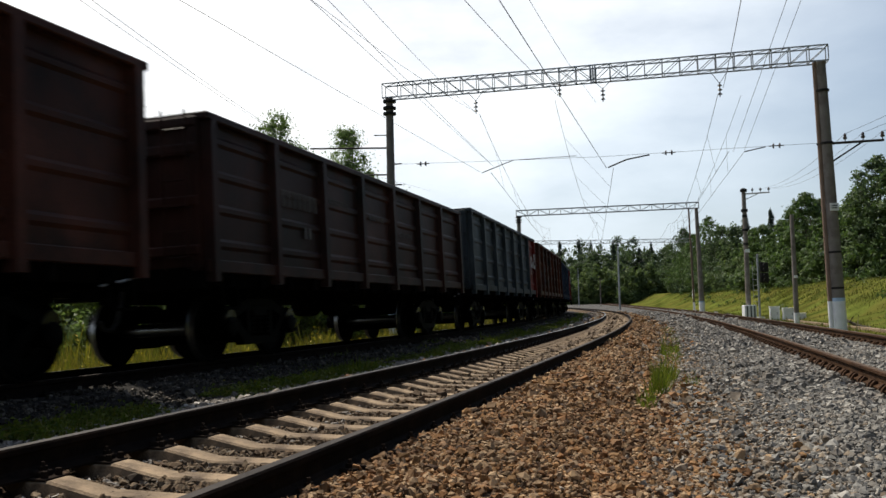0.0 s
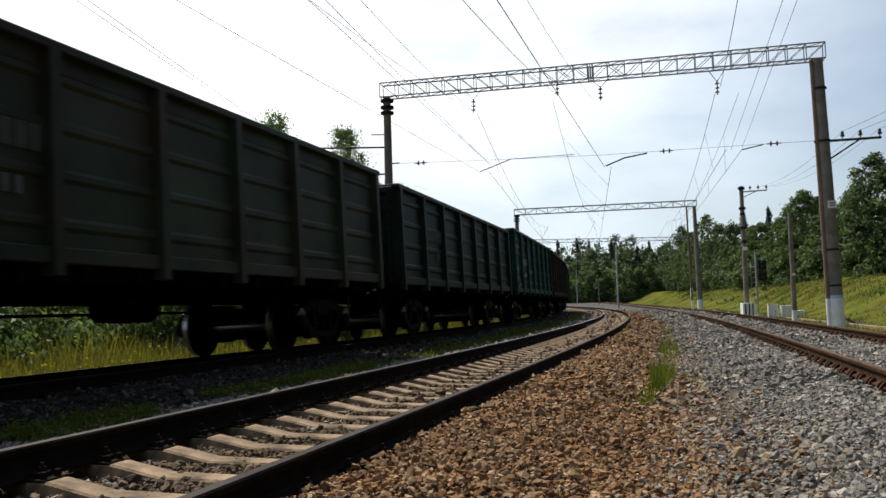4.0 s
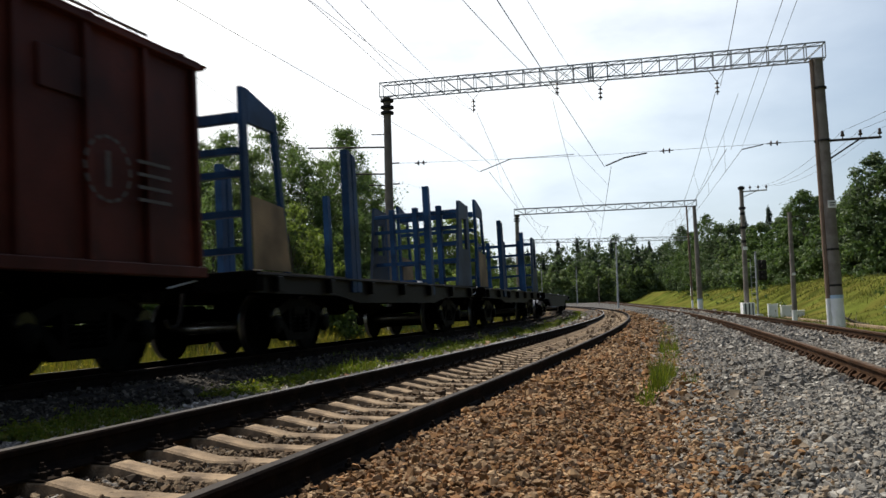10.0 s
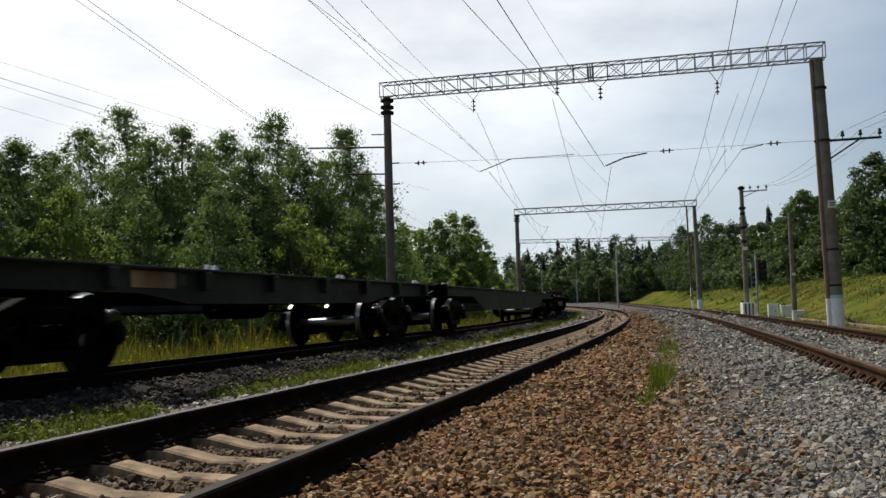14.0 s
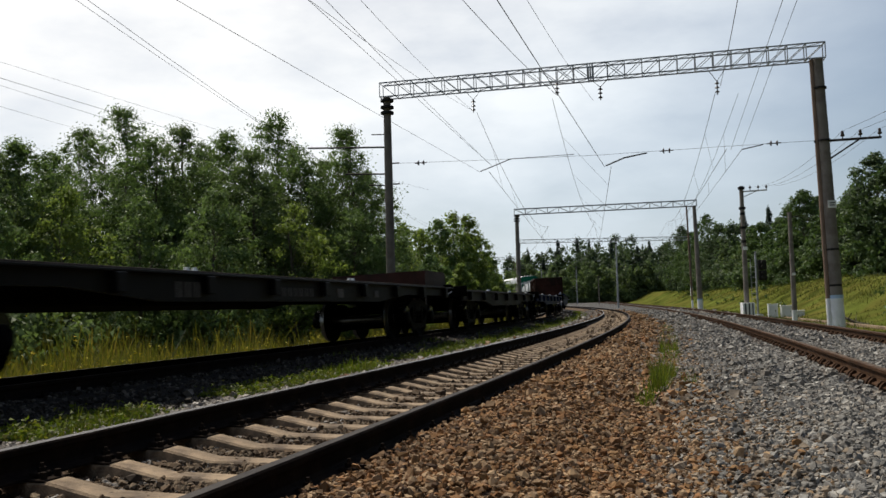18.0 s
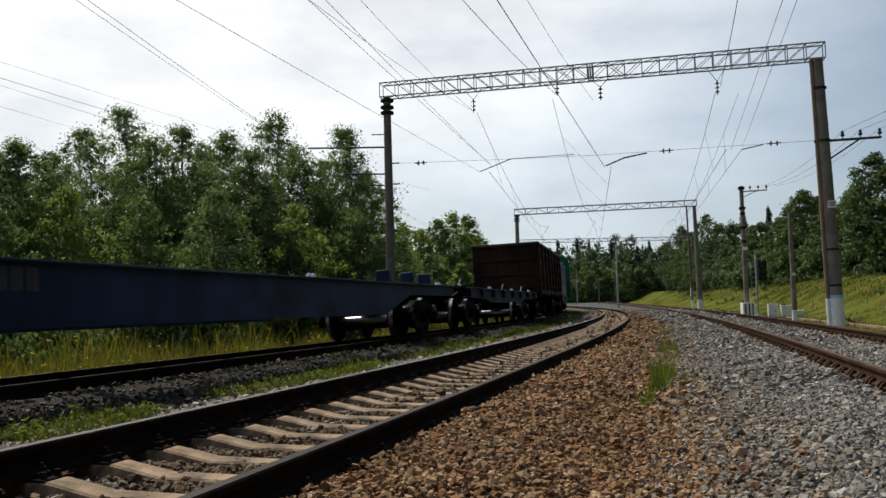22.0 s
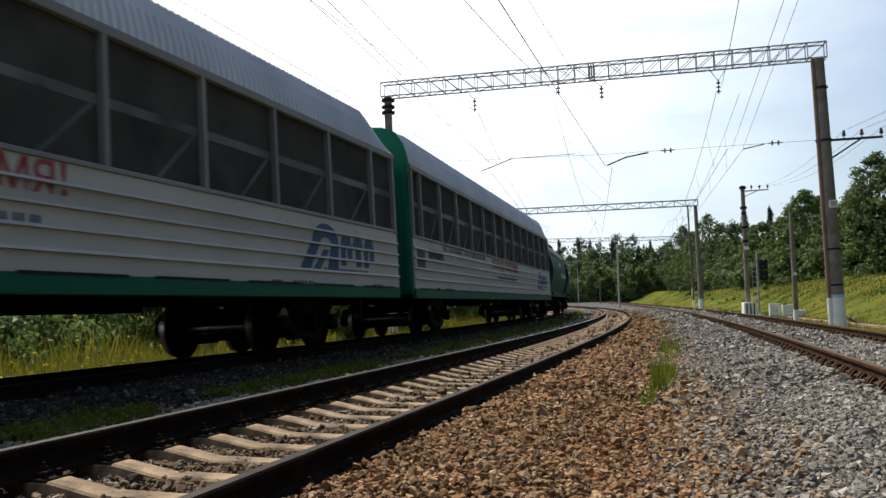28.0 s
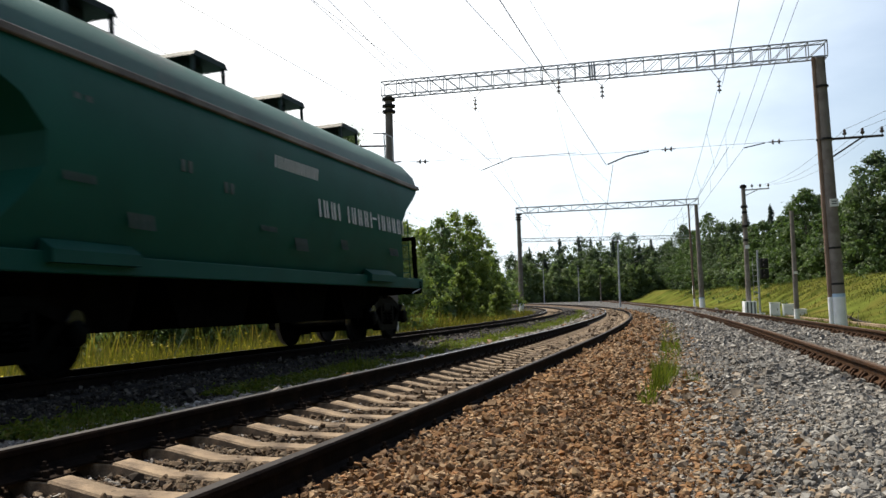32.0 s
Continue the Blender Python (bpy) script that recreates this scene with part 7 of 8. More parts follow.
def car_carrier(k, half):
    root = wagon("car_carrier_wagon", "white and green covered car carrier with dark mesh upper walls", "car carrier")
    pv = half - 3.4
    running_gear(root, half, pv, k, False)
    W, Gn, T, I = PAINT["carrier_white"], PAINT["carrier_green"], PAINT["carrier_grey"], PAINT["inner_grey"]
    part("floor", Geo().box(-half, half, -1.45, 1.45, 0.92, 1.04), MAT["under"], root)
    part("under_truss", Geo().box(-pv + 1.6, pv - 1.6, -1.1, -1.0, 0.78, 0.98).box(-pv + 1.6, pv - 1.6, 1.0, 1.1, 0.78, 0.98), MAT["under"], root)
    bays = 13
    w = (2 * half - 0.2) / bays
    for s in (-1, 1):
        part("side_sill", Geo().box(-half, half, *sorted((s * 1.46, s * 1.57)), 0.88, 1.10, 0.012), Gn, root, "green painted side sill")
        for j in range(5):
            z = 1.10 + j * 0.23
            part("wall_board", Geo().box(-half + 0.02, half - 0.02, *sorted((s * 1.49, s * 1.555)), z, z + 0.228), W, root)
            if j:
                part("wall_strip", Geo().prism([(s * 1.555, z - 0.022), (s * 1.60, z - 0.016), (s * 1.585, z + 0.016), (s * 1.555, z + 0.026)], "x", -half + 0.02, half - 0.02), W, root, "thin raised strip")
        part("waist_rail", Geo().box(-half, half, *sorted((s * 1.49, s * 1.58)), 2.25, 2.31, 0.01), T, root)
        part("eaves_rail", Geo().box(-half, half, *sorted((s * 1.49, s * 1.58)), 3.81, 3.93, 0.01), T, root)
        part("mesh_wall", Geo().box(-half + 0.05, half - 0.05, *sorted((s * 1.47, s * 1.49)), 2.31, 3.81), PAINT["mesh"], root, "dark perforated steel mesh")
        part("middle_rail", Geo().box(-half, half, *sorted((s * 1.488, s * 1.494)), 3.0, 3.12), I, root)
        posts = [-half + 0.1] + [half - 0.1 - (0.6 + i) * w for i in range(bays - 1, -1, -1)] + [half - 0.1]
        for j, x in enumerate(posts):
            part("wall_post", Geo().box(x - 0.042, x + 0.042, *sorted((s * 1.48, s * 1.58)), 2.28, 3.85, 0.01), T, root)
            if 0 < j < bays:
                a, b = x + w * 0.48, x + w * 0.92
                part("wall_brace", Geo().prism([(a, 2.31), (a + 0.08, 2.31), (b + 0.08, 3.02), (b, 3.02)], "y", *sorted((s * 1.488, s * 1.493))), I, root)
        for j in range(12):
            x = -half + 1.1 + j * (2 * half - 2.2) / 11
            part("sill_lashing", Geo().box(x - 0.8, x + 0.8, *sorted((s * 1.57, s * 1.582)), 1.085, 1.115), MAT["iron"], root)
    rg, prof = carrier_roof(half)
    part("roof", rg.mesh("roof", PAINT["roof_sheet"], 0), None, root, "grey corrugated sheet-metal roof")
    for s in (-1, 1):
        x = s * half
        low = [(a * (0.96 if s > 0 else 0.995), b - (b - 3.93) / 1.16 * (0.92 if s > 0 else 0.06)) for a, b in prof]
        e = part("end_door", Geo().prism([(-1.52, 0.98)] + [(-a, b) for a, b in low] + [(1.52, 0.98)], "x", *sorted((x, x + s * 0.10))), Gn, root, "green painted end door")
        for y in (-1.45, -0.5, 0.5, 1.45):
            part("door_rib", Geo().box(*sorted((x + s * 0.1, x + s * 0.16)), y - 0.06, y + 0.06, 1.05, 3.7, 0.012), Gn, e)
        g = Geo()
        for y in (-1.35, -1.0):
            g.tube((x + s * 0.22, y, 1.2), (x + s * 0.22, y, 3.9), 0.014, n=5)
        for j in range(9):
            g.tube((x + s * 0.22, -1.35, 1.35 + j * 0.3), (x + s * 0.22, -1.0, 1.35 + j * 0.3), 0.012, n=5)
        part("ladder", g, Gn, e)
    face = 1.562
    up = pose(0, -face, 0, 90, 0, 0)
    part("slogan", text_mesh("Всегда вовремя!", 0.62, MAT["red_print"]), parent=root, label="red painted slogan", at=pose(half - 12.0, -face, 1.9, 90, 0, 0))
    stencil(root, "web_address", "blue_print", half - 11.8, 1.6, 4.0, 0.13, 19, face, 0, 0.5)
    part("lettering", text_mesh("Л Е Г К О В Ы Е   А В Т О М О Б И Л И", 0.2, MAT["dark_print"]), parent=root, label="dark spaced capitals", at=pose(-half + 5.28, -face - 0.002, 2.09, 90, 0, 0) @ Matrix.Diagonal((1.46, 1, 1, 1)))
    stencil(root, "stencil", "dark_print", -half + 1.95, 1.95, 1.4, 0.22, 8, face, 0, 0.35)
    part("dark_panel", Geo().box(-0.3, 0.3, -0.006, 0.006, -0.2, 0.2), MAT["dark_print"], root, "dark panel on the wall", pose(-half + 0.6, -face, 1.8))
    g = Geo()
    x0 = half - 3.55
    arch_out = [(x0 + 0.45 - 0.62 * math.cos(k * 0.35), 0.12 + 0.36 * math.sin(k * 0.35)) for k in range(10)]
    arch_in = [(x0 + 0.45 - 0.28 * math.cos(k * 0.35), 0.08 + 0.14 * math.sin(k * 0.35)) for k in range(10)]
    for k in range(9):
        g.prism([arch_out[k], arch_out[k + 1], arch_in[k + 1], arch_in[k]], "y", -0.004, 0.004)
    g.prism([(x0 - 0.75, -0.40), (x0 - 0.17, 0.12), (x0 + 0.17, 0.08), (x0 - 0.30, -0.40)], "y", -0.004, 0.004)
    g.prism([(x0 - 0.18, -0.40), (x0 + 0.36, -0.02), (x0 + 0.60, -0.02), (x0 + 0.14, -0.40)], "y", -0.004, 0.004)
    g.prism([(x0 + 0.73, 0.08), (x0 + 1.07, 0.12), (x0 + 1.02, -0.40), (x0 + 0.5, -0.40), (x0 + 0.62, -0.12)], "y", -0.004, 0.004)
    for a, wide, bar in ((x0 + 1.2, 0.6, 0), (x0 + 1.84, 0.6, 1), (x0 + 2.48, 0.6, 0)):
        g.prism([(a, 0.08), (a + 0.1, 0.30), (a + wide - 0.1, 0.30), (a + wide, 0.08)], "y", -0.004, 0.004)
        if bar:
            g.box(a + wide * 0.27, a + wide * 0.75, -0.004, 0.004, -0.3, 0.08)
        else:
            g.box(a, a + wide * 0.40, -0.004, 0.004, -0.3, 0.08).box(a + wide * 0.60, a + wide, -0.004, 0.004, -0.2, 0.08)
    part("logo", g, MAT["blue_print"], root, "blue block-shaped company sign", pose(half - 4.43 - 0.81 * (half - 4.3), -face, 1.72) @ Matrix.Diagonal((0.81, 1, 0.9, 1)))
    stencil(root, "stencil", "blue_print", half - 2.6, 1.36, 1.9, 0.06, 14, face)
    for x, wd in ((-half + 2.0, 0.25), (-half + 3.2, 0.9), (half - 5.2, 0.3), (half - 4.3, 0.8), (half - 1.2, 0.5)):
        stencil(root, "stencil", "marking_dim", x, 1.1, wd, 0.09, 3, 1.576)
    return root, pv


# ---------- grain hoppers ----------
def hopper_wagon(k, style):
    label = ("green covered hopper wagon with a railed roof walkway" if style else "last green covered hopper wagon with raised roof hatches")
    root = wagon("hopper_wagon", label, "hopper wagon")
    half, pv = 6.75, 5.26
    m = PAINT["hopper"]
    running_gear(root, half, pv, k, False)
    sec = [(1.28, 1.30), (1.40, 1.55), (1.50, 1.85), (1.57, 2.15), (1.605, 2.5), (1.60, 2.8), (1.56, 3.08), (1.50, 3.3), (1.45, 3.42)]

    def end_x(z):
        return half - 0.03 - float(np.interp(z, (1.3, 1.7, 2.1, 2.4, 2.8, 3.08, 3.3, 3.42), (0.75, 1.2, 1.52, 1.62, 1.22, 0.65, 0.2, 0.0)))
    for s in (-1, 1):
        vs, fs = [], []
        nx = 14
        for y, z in sec:
            for j in range(nx + 1):
                vs.append((-end_x(z) + 2 * end_x(z) * j / nx, s * y, z))
        fs = [(a * (nx + 1) + j, a * (nx + 1) + j + 1, (a + 1) * (nx + 1) + j + 1, (a + 1) * (nx + 1) + j) for a in range(len(sec) - 1) for j in range(nx)]
        part("side_wall", Geo().add(vs, fs), m, root)
        part("roof_edge", Geo().box(-half, half, *sorted((s * 1.42, s * 1.515)), 3.40, 3.49, 0.012), PAINT["rust_strip"], root, "dusty pale strip along the roof edge")
        part("side_sill", Geo().box(-half - 0.1, half + 0.1, *sorted((s * 1.33, s * 1.45)), 1.10, 1.32, 0.012), m, root, "grimy green side sill")
        for x in (-4.4, 4.1):
            part("step_box", Geo().prism([(s * 1.34, 1.20), (s * 1.55, 1.20), (s * 1.55, 1.33), (s * 1.40, 1.45)], "x", x - 0.7, x + 0.7), m, root)
    roof = [(-1.46, 3.43), (-1.385, 3.70), (-1.12, 4.01), (-0.76, 4.25), (-0.3, 4.38), (0.3, 4.38), (0.76, 4.25), (1.12, 4.01), (1.385, 3.70), (1.46, 3.43)]
    r = part("roof", Geo().prism(roof, "x", -half + 0.02, half - 0.02), PAINT["hopper_roof"], root, "rounded green roof, dusty on top")
    for s in (-1, 1):
        prof = [(y, z) for y, z in sec]
        vs = []
        for y, z in prof:
            vs += [(s * end_x(z), -y, z), (s * end_x(z), y, z)]
        fs = [(2 * a, 2 * a + 1, 2 * a + 3, 2 * a + 2) for a in range(len(prof) - 1)]
        part("end_slope", Geo().add(vs, fs), m, root)
        x = s * (half + 0.02)
        part("end_frame", Geo().box(*sorted((x, x - s * 0.12)), -1.36, -1.28, 1.3, 2.32).box(*sorted((x, x - s * 0.12)), 1.28, 1.36, 1.3, 2.32).box(*sorted((x, x - s * 0.1)), -1.3, 1.3, 2.24, 2.32), MAT["under"], root)
        part("end_platform", Geo().box(*sorted((x + s * 0.1, x - s * 1.2)), -1.4, 1.4, 1.24, 1.30), MAT["under"], root)
        g = Geo()
        for y in (-1.15, -0.8):
            g.tube((x + s * 0.06, y, 1.3), (x + s * 0.06, y, 2.75), 0.014, n=5)
        for j in range(4):
            g.tube((x + s * 0.06, -1.15, 1.5 + j * 0.32), (x + s * 0.06, -0.8, 1.5 + j * 0.32), 0.012, n=5)
        part("ladder", g, m, root)
    for j, x in enumerate((-4.1, -1.4, 1.4, 4.1)):
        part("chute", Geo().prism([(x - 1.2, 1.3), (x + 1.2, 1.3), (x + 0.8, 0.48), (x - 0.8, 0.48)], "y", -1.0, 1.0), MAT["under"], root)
        if style:
            part("hatch", Geo().turned([(0, 0.34), (0.14, 0.34), (0.2, 0.2)], (x, 0, 4.35), n=18), PAINT["hopper_roof"], r)
        else:
            h = part("hatch", Geo().prism([(x + 0.35, 4.60), (x + 1.35, 4.60), (x + 1.27, 4.69), (x + 0.43, 4.69)], "y", -0.6, 0.3), PAINT["hatch_lid"], r, "dark green raised roof hatch lid")
            part("hatch_neck", Geo().box(x + 0.6, x + 1.0, -0.35, 0.1, 4.24, 4.61), PAINT["hatch_lid"], h)
            for px, py in ((x + 0.42, -0.55), (x + 1.28, -0.55), (x + 0.42, 0.25), (x + 1.28, 0.25)):
                part("hatch_post", Geo().box(px - 0.025, px + 0.025, py - 0.025, py + 0.025, 4.2, 4.61), PAINT["hatch_lid"], h)
    if style:
        w = part("roof_walkway", Geo().box(-half + 0.2, half - 0.2, -0.78, -0.3, 4.37, 4.40), MAT["under"], root, "dark steel roof walkway")
        part("walkway_rail", Geo().tube((-half + 0.2, -0.78, 4.50), (half - 0.2, -0.78, 4.50), 0.02, n=5).tube((-half + 0.2, -0.78, 4.42), (half - 0.2, -0.78, 4.42), 0.014, n=5), MAT["under"], w)
        for j in range(15):
            x = -half + 0.3 + j * (2 * half - 0.6) / 14
            part("walkway_post", Geo().box(x - 0.02, x + 0.02, -0.80, -0.76, 4.1, 4.50), MAT["under"], w)
            part("walkway_post", Geo().box(x - 0.02, x + 0.02, -0.34, -0.3, 4.2, 4.38), MAT["under"], w)
    else:
        part("roof_walkway", Geo().box(-half + 0.2, half - 0.2, 0.4, 0.8, 4.40, 4.44), MAT["under"], root, "dark steel roof walkway")
        part("corner_rail", Geo().line([(half - 0.5, -0.9, 3.95), (half - 0.5, -0.9, 4.75), (half + 0.05, -0.9, 4.75), (half + 0.05, -0.9, 3.7)], 0.018, 5), MAT["galv"], root)
    stencil(root, "stencil", "white", 0.3, 2.93, 1.55, 0.22, 8, 1.598, 6, 0.36)
    letter = Geo()
    for x0, x1, z0, z1 in ((0, 0.05, -0.2, 0.2), (0.19, 0.24, -0.2, 0.2), (0.05, 0.19, 0.145, 0.2)):
        letter.box(x0, x1, -0.004, 0.004, z0, z1)
    letter = letter.mesh("company_name", MAT["white"], 0)
    for j in (0, 1, 2, 4, 5, 6, 7, 9, 10, 11, 12, 13):
        part("company_name", letter, parent=root, at=pose(1.0 + j * 0.305, -1.606, 2.43, -3, 0, 0))
    part("company_name", Geo().box(0, 0.2, -0.004, 0.004, -0.02, 0.02), MAT["white"], root, at=pose(1.0 + 8 * 0.305, -1.606, 2.43, -3, 0, 0))
    for x, z, wd, tl, c in ((-4.6, 2.9, 0.35, 0.25, 1), (-2.8, 2.5, 0.3, 0.2, 1), (-1.8, 2.35, 0.3, 0.2, 1), (-4.7, 2.1, 0.5, 0.14, 3), (-3.6, 1.75, 0.5, 0.3, 3), (-0.6, 1.9, 0.5, 0.12, 3), (0.5, 1.75, 0.45, 0.35, 3), (2.2, 1.85, 0.3, 0.3, 2), (4.8, 1.85, 0.5, 0.25, 3)):
        stencil(root, "stencil", "worn_print", x, z, wd, tl * 0.75, c * 2, float(np.interp(z + tl * 0.3, [q[1] for q in sec], [q[0] for q in sec])) + 0.003, -8 if z < 2.3 else 0)
    return root, pv


# ---------- the train put together ----------
PITCH = [14.88, 14.88, 14.88, 14.88, 14.88, 14.85, 14.85, 14.85, 14.85, 15.0, 15.0, 16.68, 15.19, 15.38, 26.47, 16.54, 26.16, 16.6, 20.86, 15.85, 16.32, 27.18, 16.41, 15.05, 21.13, 27.74, 26.49, 15.65, 15.65]
EDGE = [-2.87]
for p in PITCH:
    EDGE.append(EDGE[-1] + p)
SLACK = {10: -0.15, 11: -0.4, 12: -0.2, 13: 0.02, 14: 0.2, 15: 0.1, 16: 0.15, 17: 0.1, 18: 0.5, 19: 0.45, 20: 0.5, 21: 0.8, 22: 0.65, 23: 0.35, 24: 0.4, 28: 0.67}
SPEED = [16.61, 16.51, 16.14, 15.89, 15.48, 14.84, 14.23, 14.09, 14.0]


def gone(t):
    """How far the train has run by t seconds."""
    d = 0.0
    for k in range(8):
        h = min(max(t - 4 * k, 0.0), 4.0)
        d += h * (SPEED[k] + (SPEED[k + 1] - SPEED[k]) * h / 8)
    return d


def middle(k):
    """Where the middle of a wagon stands at the start, with the slack of its couplings."""
    return (EDGE[k] + EDGE[k + 1]) / 2 + SLACK.get(k, 0)


def marks(number, more=()):
    """Number bars and other stencils of an open wagon."""
    x, mat = number
    return [(x, 2.45, 1.5, 0.27, 8, mat), (x + 0.35, 1.95, 0.32, 0.18, 2, mat)] + [(a, b, 0.9, 0.1, 4, mat) for a, b in more]


TRAIN = []


def assemble():
    md, mk = "marking_dim", "marking"
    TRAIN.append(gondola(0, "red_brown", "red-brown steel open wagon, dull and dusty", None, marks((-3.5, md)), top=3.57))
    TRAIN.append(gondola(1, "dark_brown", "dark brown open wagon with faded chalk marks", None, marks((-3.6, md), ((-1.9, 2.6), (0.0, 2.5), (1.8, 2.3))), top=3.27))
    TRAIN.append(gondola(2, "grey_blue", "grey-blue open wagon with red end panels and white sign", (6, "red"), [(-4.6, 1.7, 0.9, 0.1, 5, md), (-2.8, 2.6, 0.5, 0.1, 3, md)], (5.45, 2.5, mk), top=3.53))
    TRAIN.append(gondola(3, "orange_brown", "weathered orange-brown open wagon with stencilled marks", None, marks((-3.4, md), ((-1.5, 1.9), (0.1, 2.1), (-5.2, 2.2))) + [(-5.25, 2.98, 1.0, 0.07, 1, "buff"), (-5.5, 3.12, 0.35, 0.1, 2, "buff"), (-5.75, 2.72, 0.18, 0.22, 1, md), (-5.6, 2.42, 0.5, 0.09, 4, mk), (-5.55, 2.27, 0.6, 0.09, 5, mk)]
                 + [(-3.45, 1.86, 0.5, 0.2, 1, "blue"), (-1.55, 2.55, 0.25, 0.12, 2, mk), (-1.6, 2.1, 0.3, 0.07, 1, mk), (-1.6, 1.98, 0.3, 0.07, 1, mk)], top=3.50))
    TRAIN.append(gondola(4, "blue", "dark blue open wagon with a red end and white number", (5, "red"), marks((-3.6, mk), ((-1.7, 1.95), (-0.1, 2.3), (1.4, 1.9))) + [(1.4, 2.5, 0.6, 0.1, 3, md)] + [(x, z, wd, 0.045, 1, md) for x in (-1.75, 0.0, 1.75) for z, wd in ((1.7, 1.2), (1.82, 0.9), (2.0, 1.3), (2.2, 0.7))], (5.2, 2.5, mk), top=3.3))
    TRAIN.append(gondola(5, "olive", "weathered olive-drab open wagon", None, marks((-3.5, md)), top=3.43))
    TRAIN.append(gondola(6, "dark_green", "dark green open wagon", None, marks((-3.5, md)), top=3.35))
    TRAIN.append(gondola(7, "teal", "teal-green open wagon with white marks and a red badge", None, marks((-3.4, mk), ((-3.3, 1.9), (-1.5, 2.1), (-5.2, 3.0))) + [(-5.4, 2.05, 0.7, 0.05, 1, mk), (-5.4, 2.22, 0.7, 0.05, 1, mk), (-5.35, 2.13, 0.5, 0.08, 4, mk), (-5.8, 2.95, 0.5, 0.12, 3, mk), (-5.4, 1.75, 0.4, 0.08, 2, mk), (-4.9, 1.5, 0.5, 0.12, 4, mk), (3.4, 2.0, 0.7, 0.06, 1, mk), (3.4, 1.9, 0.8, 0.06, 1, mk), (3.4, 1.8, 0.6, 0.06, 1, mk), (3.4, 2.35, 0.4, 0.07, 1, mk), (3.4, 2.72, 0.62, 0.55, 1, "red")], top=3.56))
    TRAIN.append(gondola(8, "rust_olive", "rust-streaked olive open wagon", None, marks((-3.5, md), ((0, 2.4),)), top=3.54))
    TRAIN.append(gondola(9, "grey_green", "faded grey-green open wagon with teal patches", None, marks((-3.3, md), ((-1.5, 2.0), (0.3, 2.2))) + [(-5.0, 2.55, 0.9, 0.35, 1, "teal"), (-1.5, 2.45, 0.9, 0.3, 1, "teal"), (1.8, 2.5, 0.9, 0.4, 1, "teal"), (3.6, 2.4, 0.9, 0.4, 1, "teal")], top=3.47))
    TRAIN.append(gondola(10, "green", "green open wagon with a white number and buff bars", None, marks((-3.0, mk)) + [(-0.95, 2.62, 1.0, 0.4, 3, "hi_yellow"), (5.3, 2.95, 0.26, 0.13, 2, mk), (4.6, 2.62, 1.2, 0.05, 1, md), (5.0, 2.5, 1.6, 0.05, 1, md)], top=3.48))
    TRAIN.append(boxcar(11))
    TRAIN.append(timber_flat(12))
    TRAIN.append(timber_flat(13))
    TRAIN.append(flat(14, 11.7, "steel_blue", "long steel-blue container flat wagon with deep-bellied sills, empty", 0.42, False, False))
    r, pv = flat(15, 7.26, "grey_frame", "short grey container flat wagon with a tan patch, empty", 0.0, True, False)
    dark_marks(r, 7.26, "marking_dim", ((-0.5, 1.0, 0.14, 5), (0.3, 0.8, 0.12, 4)))
    part("tan_patch", Geo().box(-4.3, -3.45, -1.396, -1.388, 0.99, 1.19), PAINT["tan"], r, "faded tan patch")
    TRAIN.append((r, pv))
    TRAIN.append(flat(16, 11.84, "grey_frame", "long grey-green container flat wagon with deep-bellied sills, empty", 0.42, False, False))
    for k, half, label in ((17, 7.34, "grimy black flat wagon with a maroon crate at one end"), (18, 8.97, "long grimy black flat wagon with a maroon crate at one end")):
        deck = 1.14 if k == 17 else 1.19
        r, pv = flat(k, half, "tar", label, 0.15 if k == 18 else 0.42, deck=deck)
        g = Geo()
        x0, x1 = half - 1.75, half - 0.02
        g.box(x0, x1, -1.25, -1.19, deck + 0.05, deck + 0.42).box(x0, x1, 1.19, 1.25, deck + 0.05, deck + 0.42).box(x0, x0 + 0.06, -1.19, 1.19, deck + 0.05, deck + 0.42).box(x1 - 0.06, x1, -1.19, 1.19, deck + 0.05, deck + 0.42)
        part("low_crate", g, PAINT["dark_brown"], r, "low maroon steel crate")
        if k == 17:
            stencil(r, "stencil", "marking", -0.45, 0.70, 1.75, 0.24, 8, 1.386, 0, 0.34)
        dark_marks(r, half, "marking_dim", ((0.0, 1.2, 0.14, 6), (-0.35, 0.6, 0.2, 3), (0.2, 0.5, 0.16, 1), (0.4, 0.4, 0.14, 1)), 0.98)
        TRAIN.append((r, pv))
    for k, half, col, label in ((19, 6.77, "tar", "grimy black flat wagon with worn deck boards"), (20, 6.9, "navy", "navy-blue flat wagon with stake pockets")):
        r, pv = flat(k, half, col, label, deck=1.14)
        dark_marks(r, half, "marking_dim", ((-0.3, 1.2, 0.16, 7), (0.35, 0.6, 0.12, 3)), 1.0)
        TRAIN.append((r, pv))
    r, pv = flat(21, 12.26, "navy", "long navy container flat wagon with deep-bellied sills and fittings", 0.42, False, False)
    stencil(r, "stencil", "marking_dim", -3.5, 1.05, 1.2, 0.24, 6, 1.39)
    part("end_board", Geo().prism([(-12.2, 1.24), (-11.8, 1.42), (-10.2, 1.47), (-9.6, 1.24)], "y", -1.28, -1.2), PAINT["navy"], r, "raised navy end board")
    for x in (7.6, 9.2, 10.5):
        part("folding_stop", Geo().box(x - 0.1, x + 0.1, -1.2, -0.9, 1.24, 1.55, 0.02).tube((x, -1.05, 1.5), (x + 0.5, -1.05, 1.3), 0.03, n=6), PAINT["navy"], r)
    TRAIN.append((r, pv))
    r, pv = flat(22, 7.27, "navy", "blue flat wagon with folding stops on its deck", 0.0, True, False)
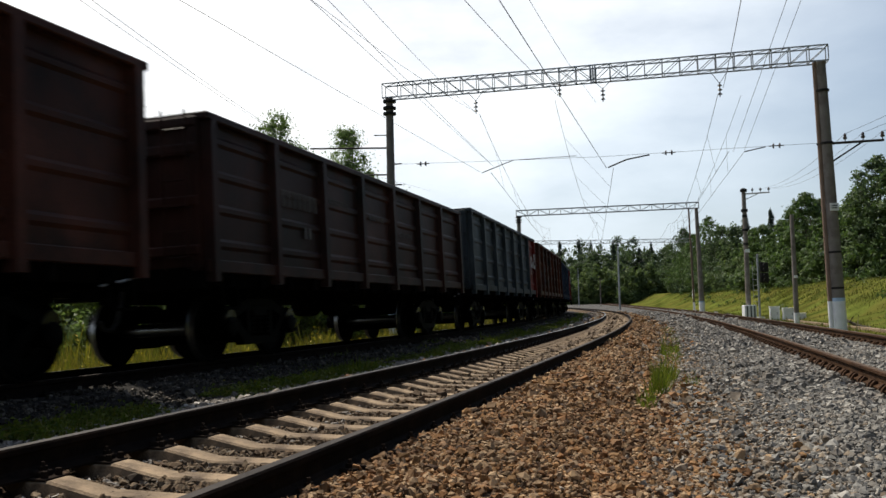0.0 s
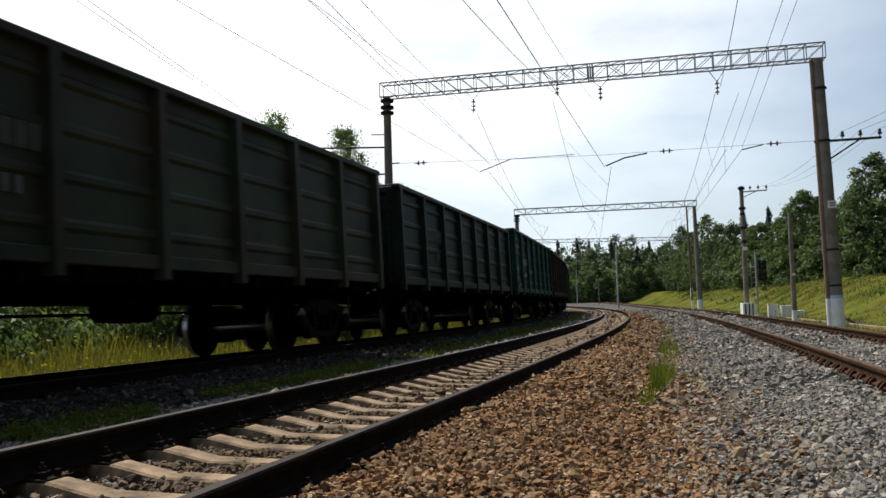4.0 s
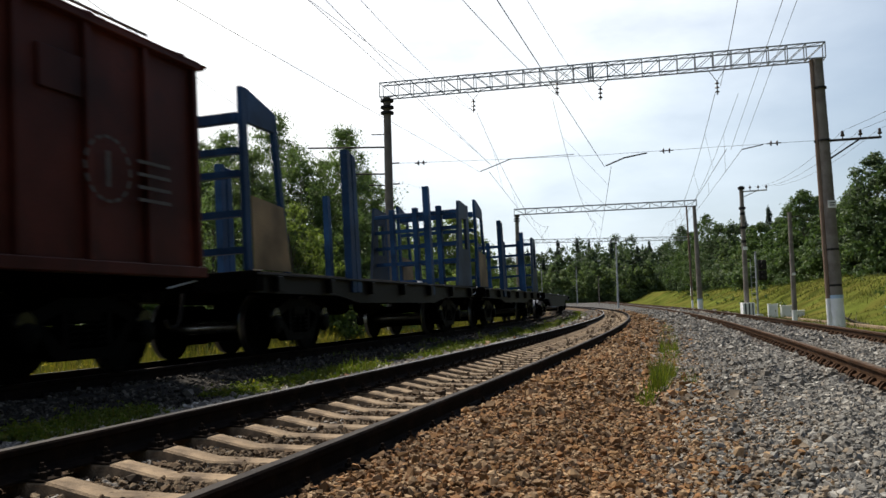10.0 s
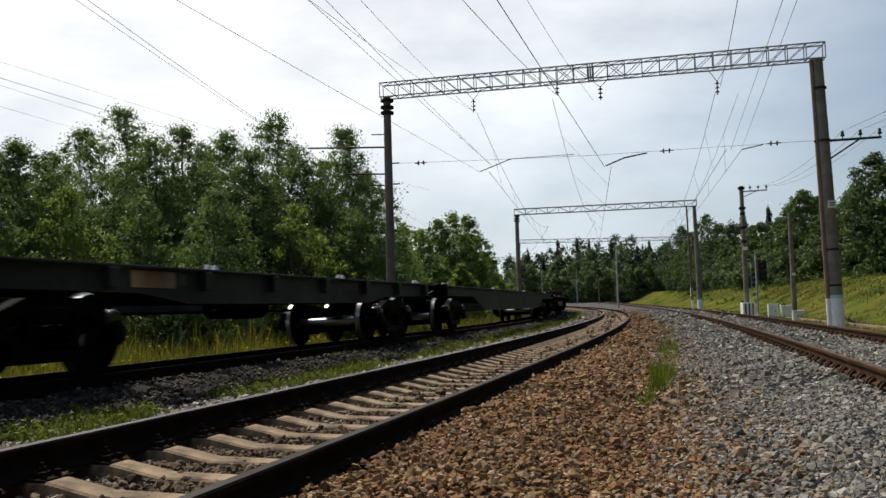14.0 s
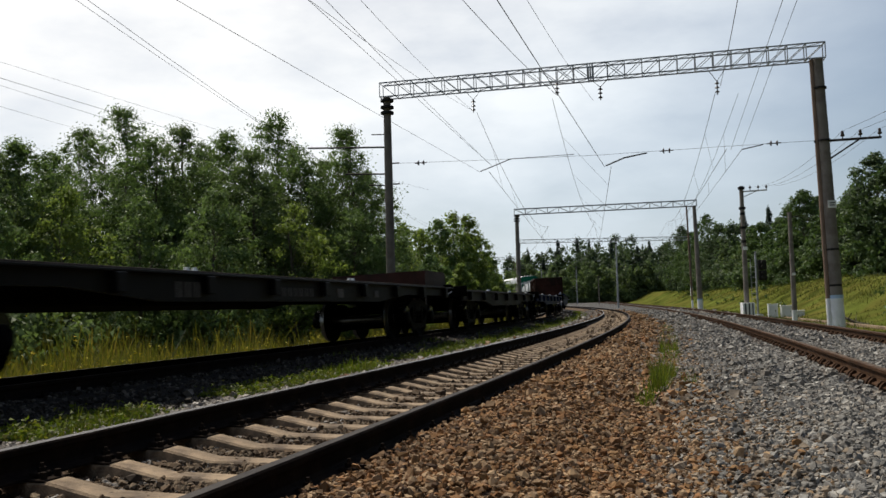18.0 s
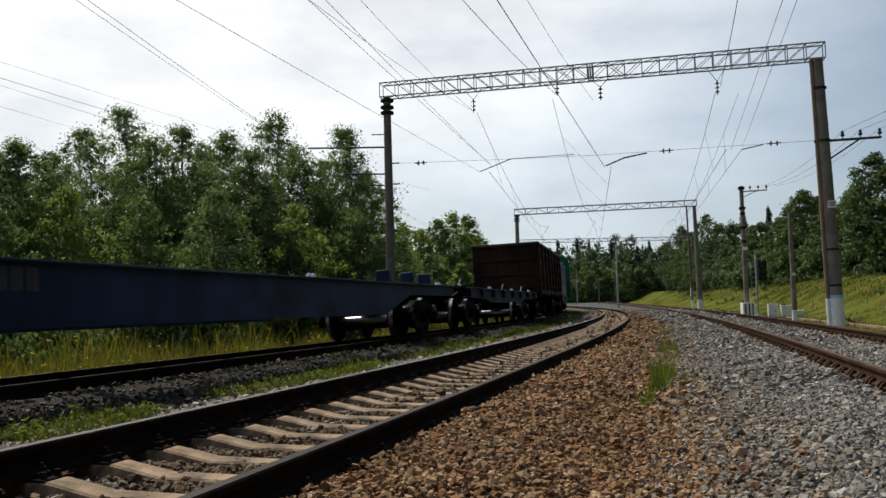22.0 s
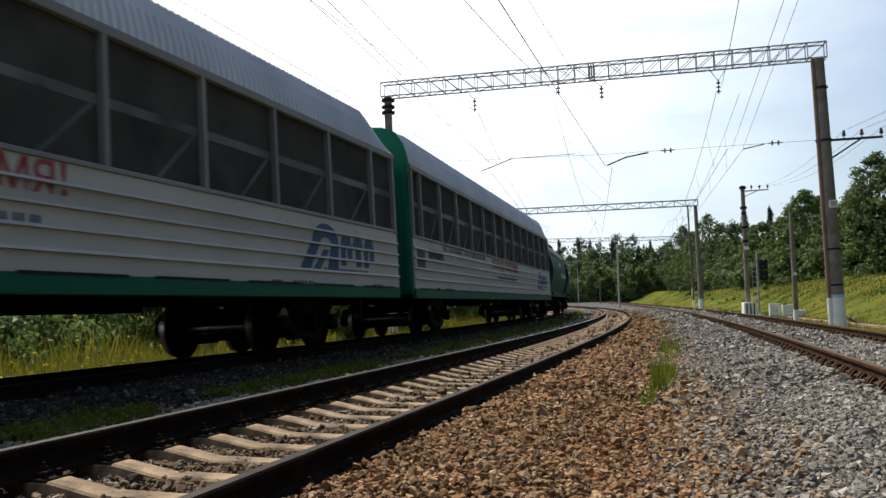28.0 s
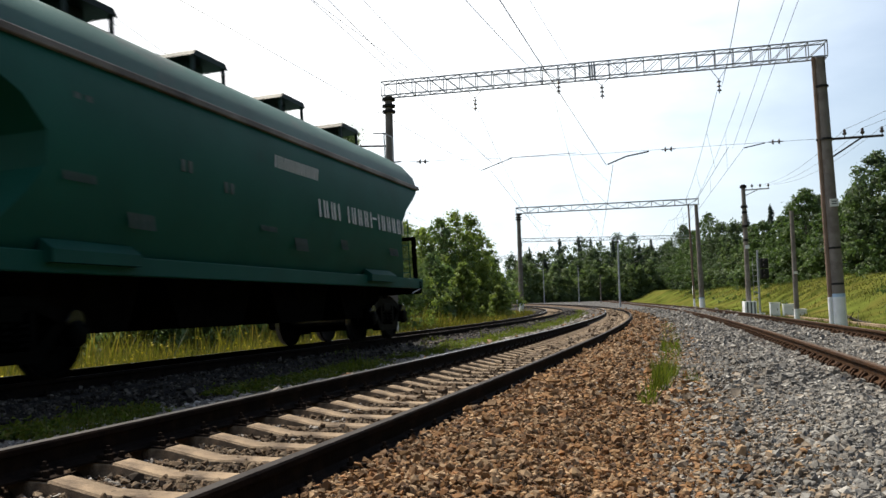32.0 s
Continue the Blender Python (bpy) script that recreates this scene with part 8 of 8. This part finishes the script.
    for x in (-6.6, 0.4, 4.8):
        part("folding_stop", Geo().tube((x, -1.1, 1.25), (x + 0.35, -1.1, 1.48), 0.035, n=6).tube((x + 0.35, -1.1, 1.48), (x + 0.5, -1.1, 1.25), 0.035, n=6), PAINT["navy"], r)
    TRAIN.append((r, pv))
    TRAIN.append(gondola(23, "dark_brown", "dark maroon-brown open wagon with worn ribs", None, marks((-3.4, md), ((-1.6, 2.3), (0.2, 2.0))) + [(-5.3, 2.7, 0.8, 0.18, 1, "buff"), (3.5, 2.9, 0.4, 0.3, 2, md), (5.5, 2.75, 0.8, 0.2, 3, "buff")], top=3.55))
    r, pv = flat(24, 9.32, "green", "green container flat wagon with deep-bellied sills", 0.30, False, False)
    stencil(r, "stencil", "marking_dim", -1.0, 1.0, 1.2, 0.22, 7, 1.39)
    part("tarp_tag", Geo().prism([(-6.9, 1.2), (-6.2, 1.2), (-6.0, 0.95), (-6.8, 0.95)], "y", -1.40, -1.39), PAINT["tank"], r)
    TRAIN.append((r, pv))
    TRAIN.append(car_carrier(25, 12.53))
    TRAIN.append(car_carrier(26, 11.83))
    TRAIN.append(hopper_wagon(27, True))
    TRAIN.append(hopper_wagon(28, False))


assemble()
CONTAINERS = [tank_container()]
CONTAINERS += [copy_thing(CONTAINERS[0], pose(0, 0, 0)) for _ in range(2)]


def wagon_pose(s, pv):
    """The pose of a wagon whose middle is at s, standing on the track by its two bogies."""
    a, b = LEFT.at(s - pv * LONG), LEFT.at(s + pv * LONG)
    x = (b - a).normalized()
    c = LEFT.cant / 1.59
    th = radians(LEFT.turn(s))
    right = Vector((math.cos(th), math.sin(th), c)).normalized()
    z = right.cross(x).normalized()
    y = z.cross(x)
    o = (a + b) / 2
    return Matrix(((x.x, y.x, z.x, o.x), (x.y, y.y, z.y, o.y), (x.z, y.z, z.z, o.z), (0, 0, 0, 1)))


for spec in TRACKS:
    track(*spec)


# ---------- motion of the train ----------
def motions():
    """The train runs along its curve; its wheels roll while they are near."""
    for k, (root, pv) in enumerate(TRAIN):
        mid = middle(k)
        walk(root, [(t, wagon_pose(mid - gone(t), pv)) for t in range(33)])
    mid, pv = middle(24), TRAIN[24][1]
    for j, box in enumerate(CONTAINERS):
        walk(box, [(t, wagon_pose(mid - gone(t), pv) @ pose((j - 1) * 6.52, 0, 1.275)) for t in range(33)])
    for w, k in WHEELS:
        mid = middle(k)
        x = w.matrix_basis.translation.x
        ticks = [n for n in range(0, 961) if -14 < mid - gone(n / 30) < 75]
        if not ticks:
            continue
        rows, start = [], gone(ticks[0] / 30)
        if ticks[0] > 0:
            rows.append((0.0, pose(x, 0, 0.475)))
        for n in ticks:
            rows.append((n / 30, pose(x, 0, 0.475, 0, -math.degrees((gone(n / 30) - start) / 0.475) % 360, 0)))
        if ticks[-1] < 960:
            rows.append((32.0, rows[-1][1]))
        walk(w, rows)


motions()
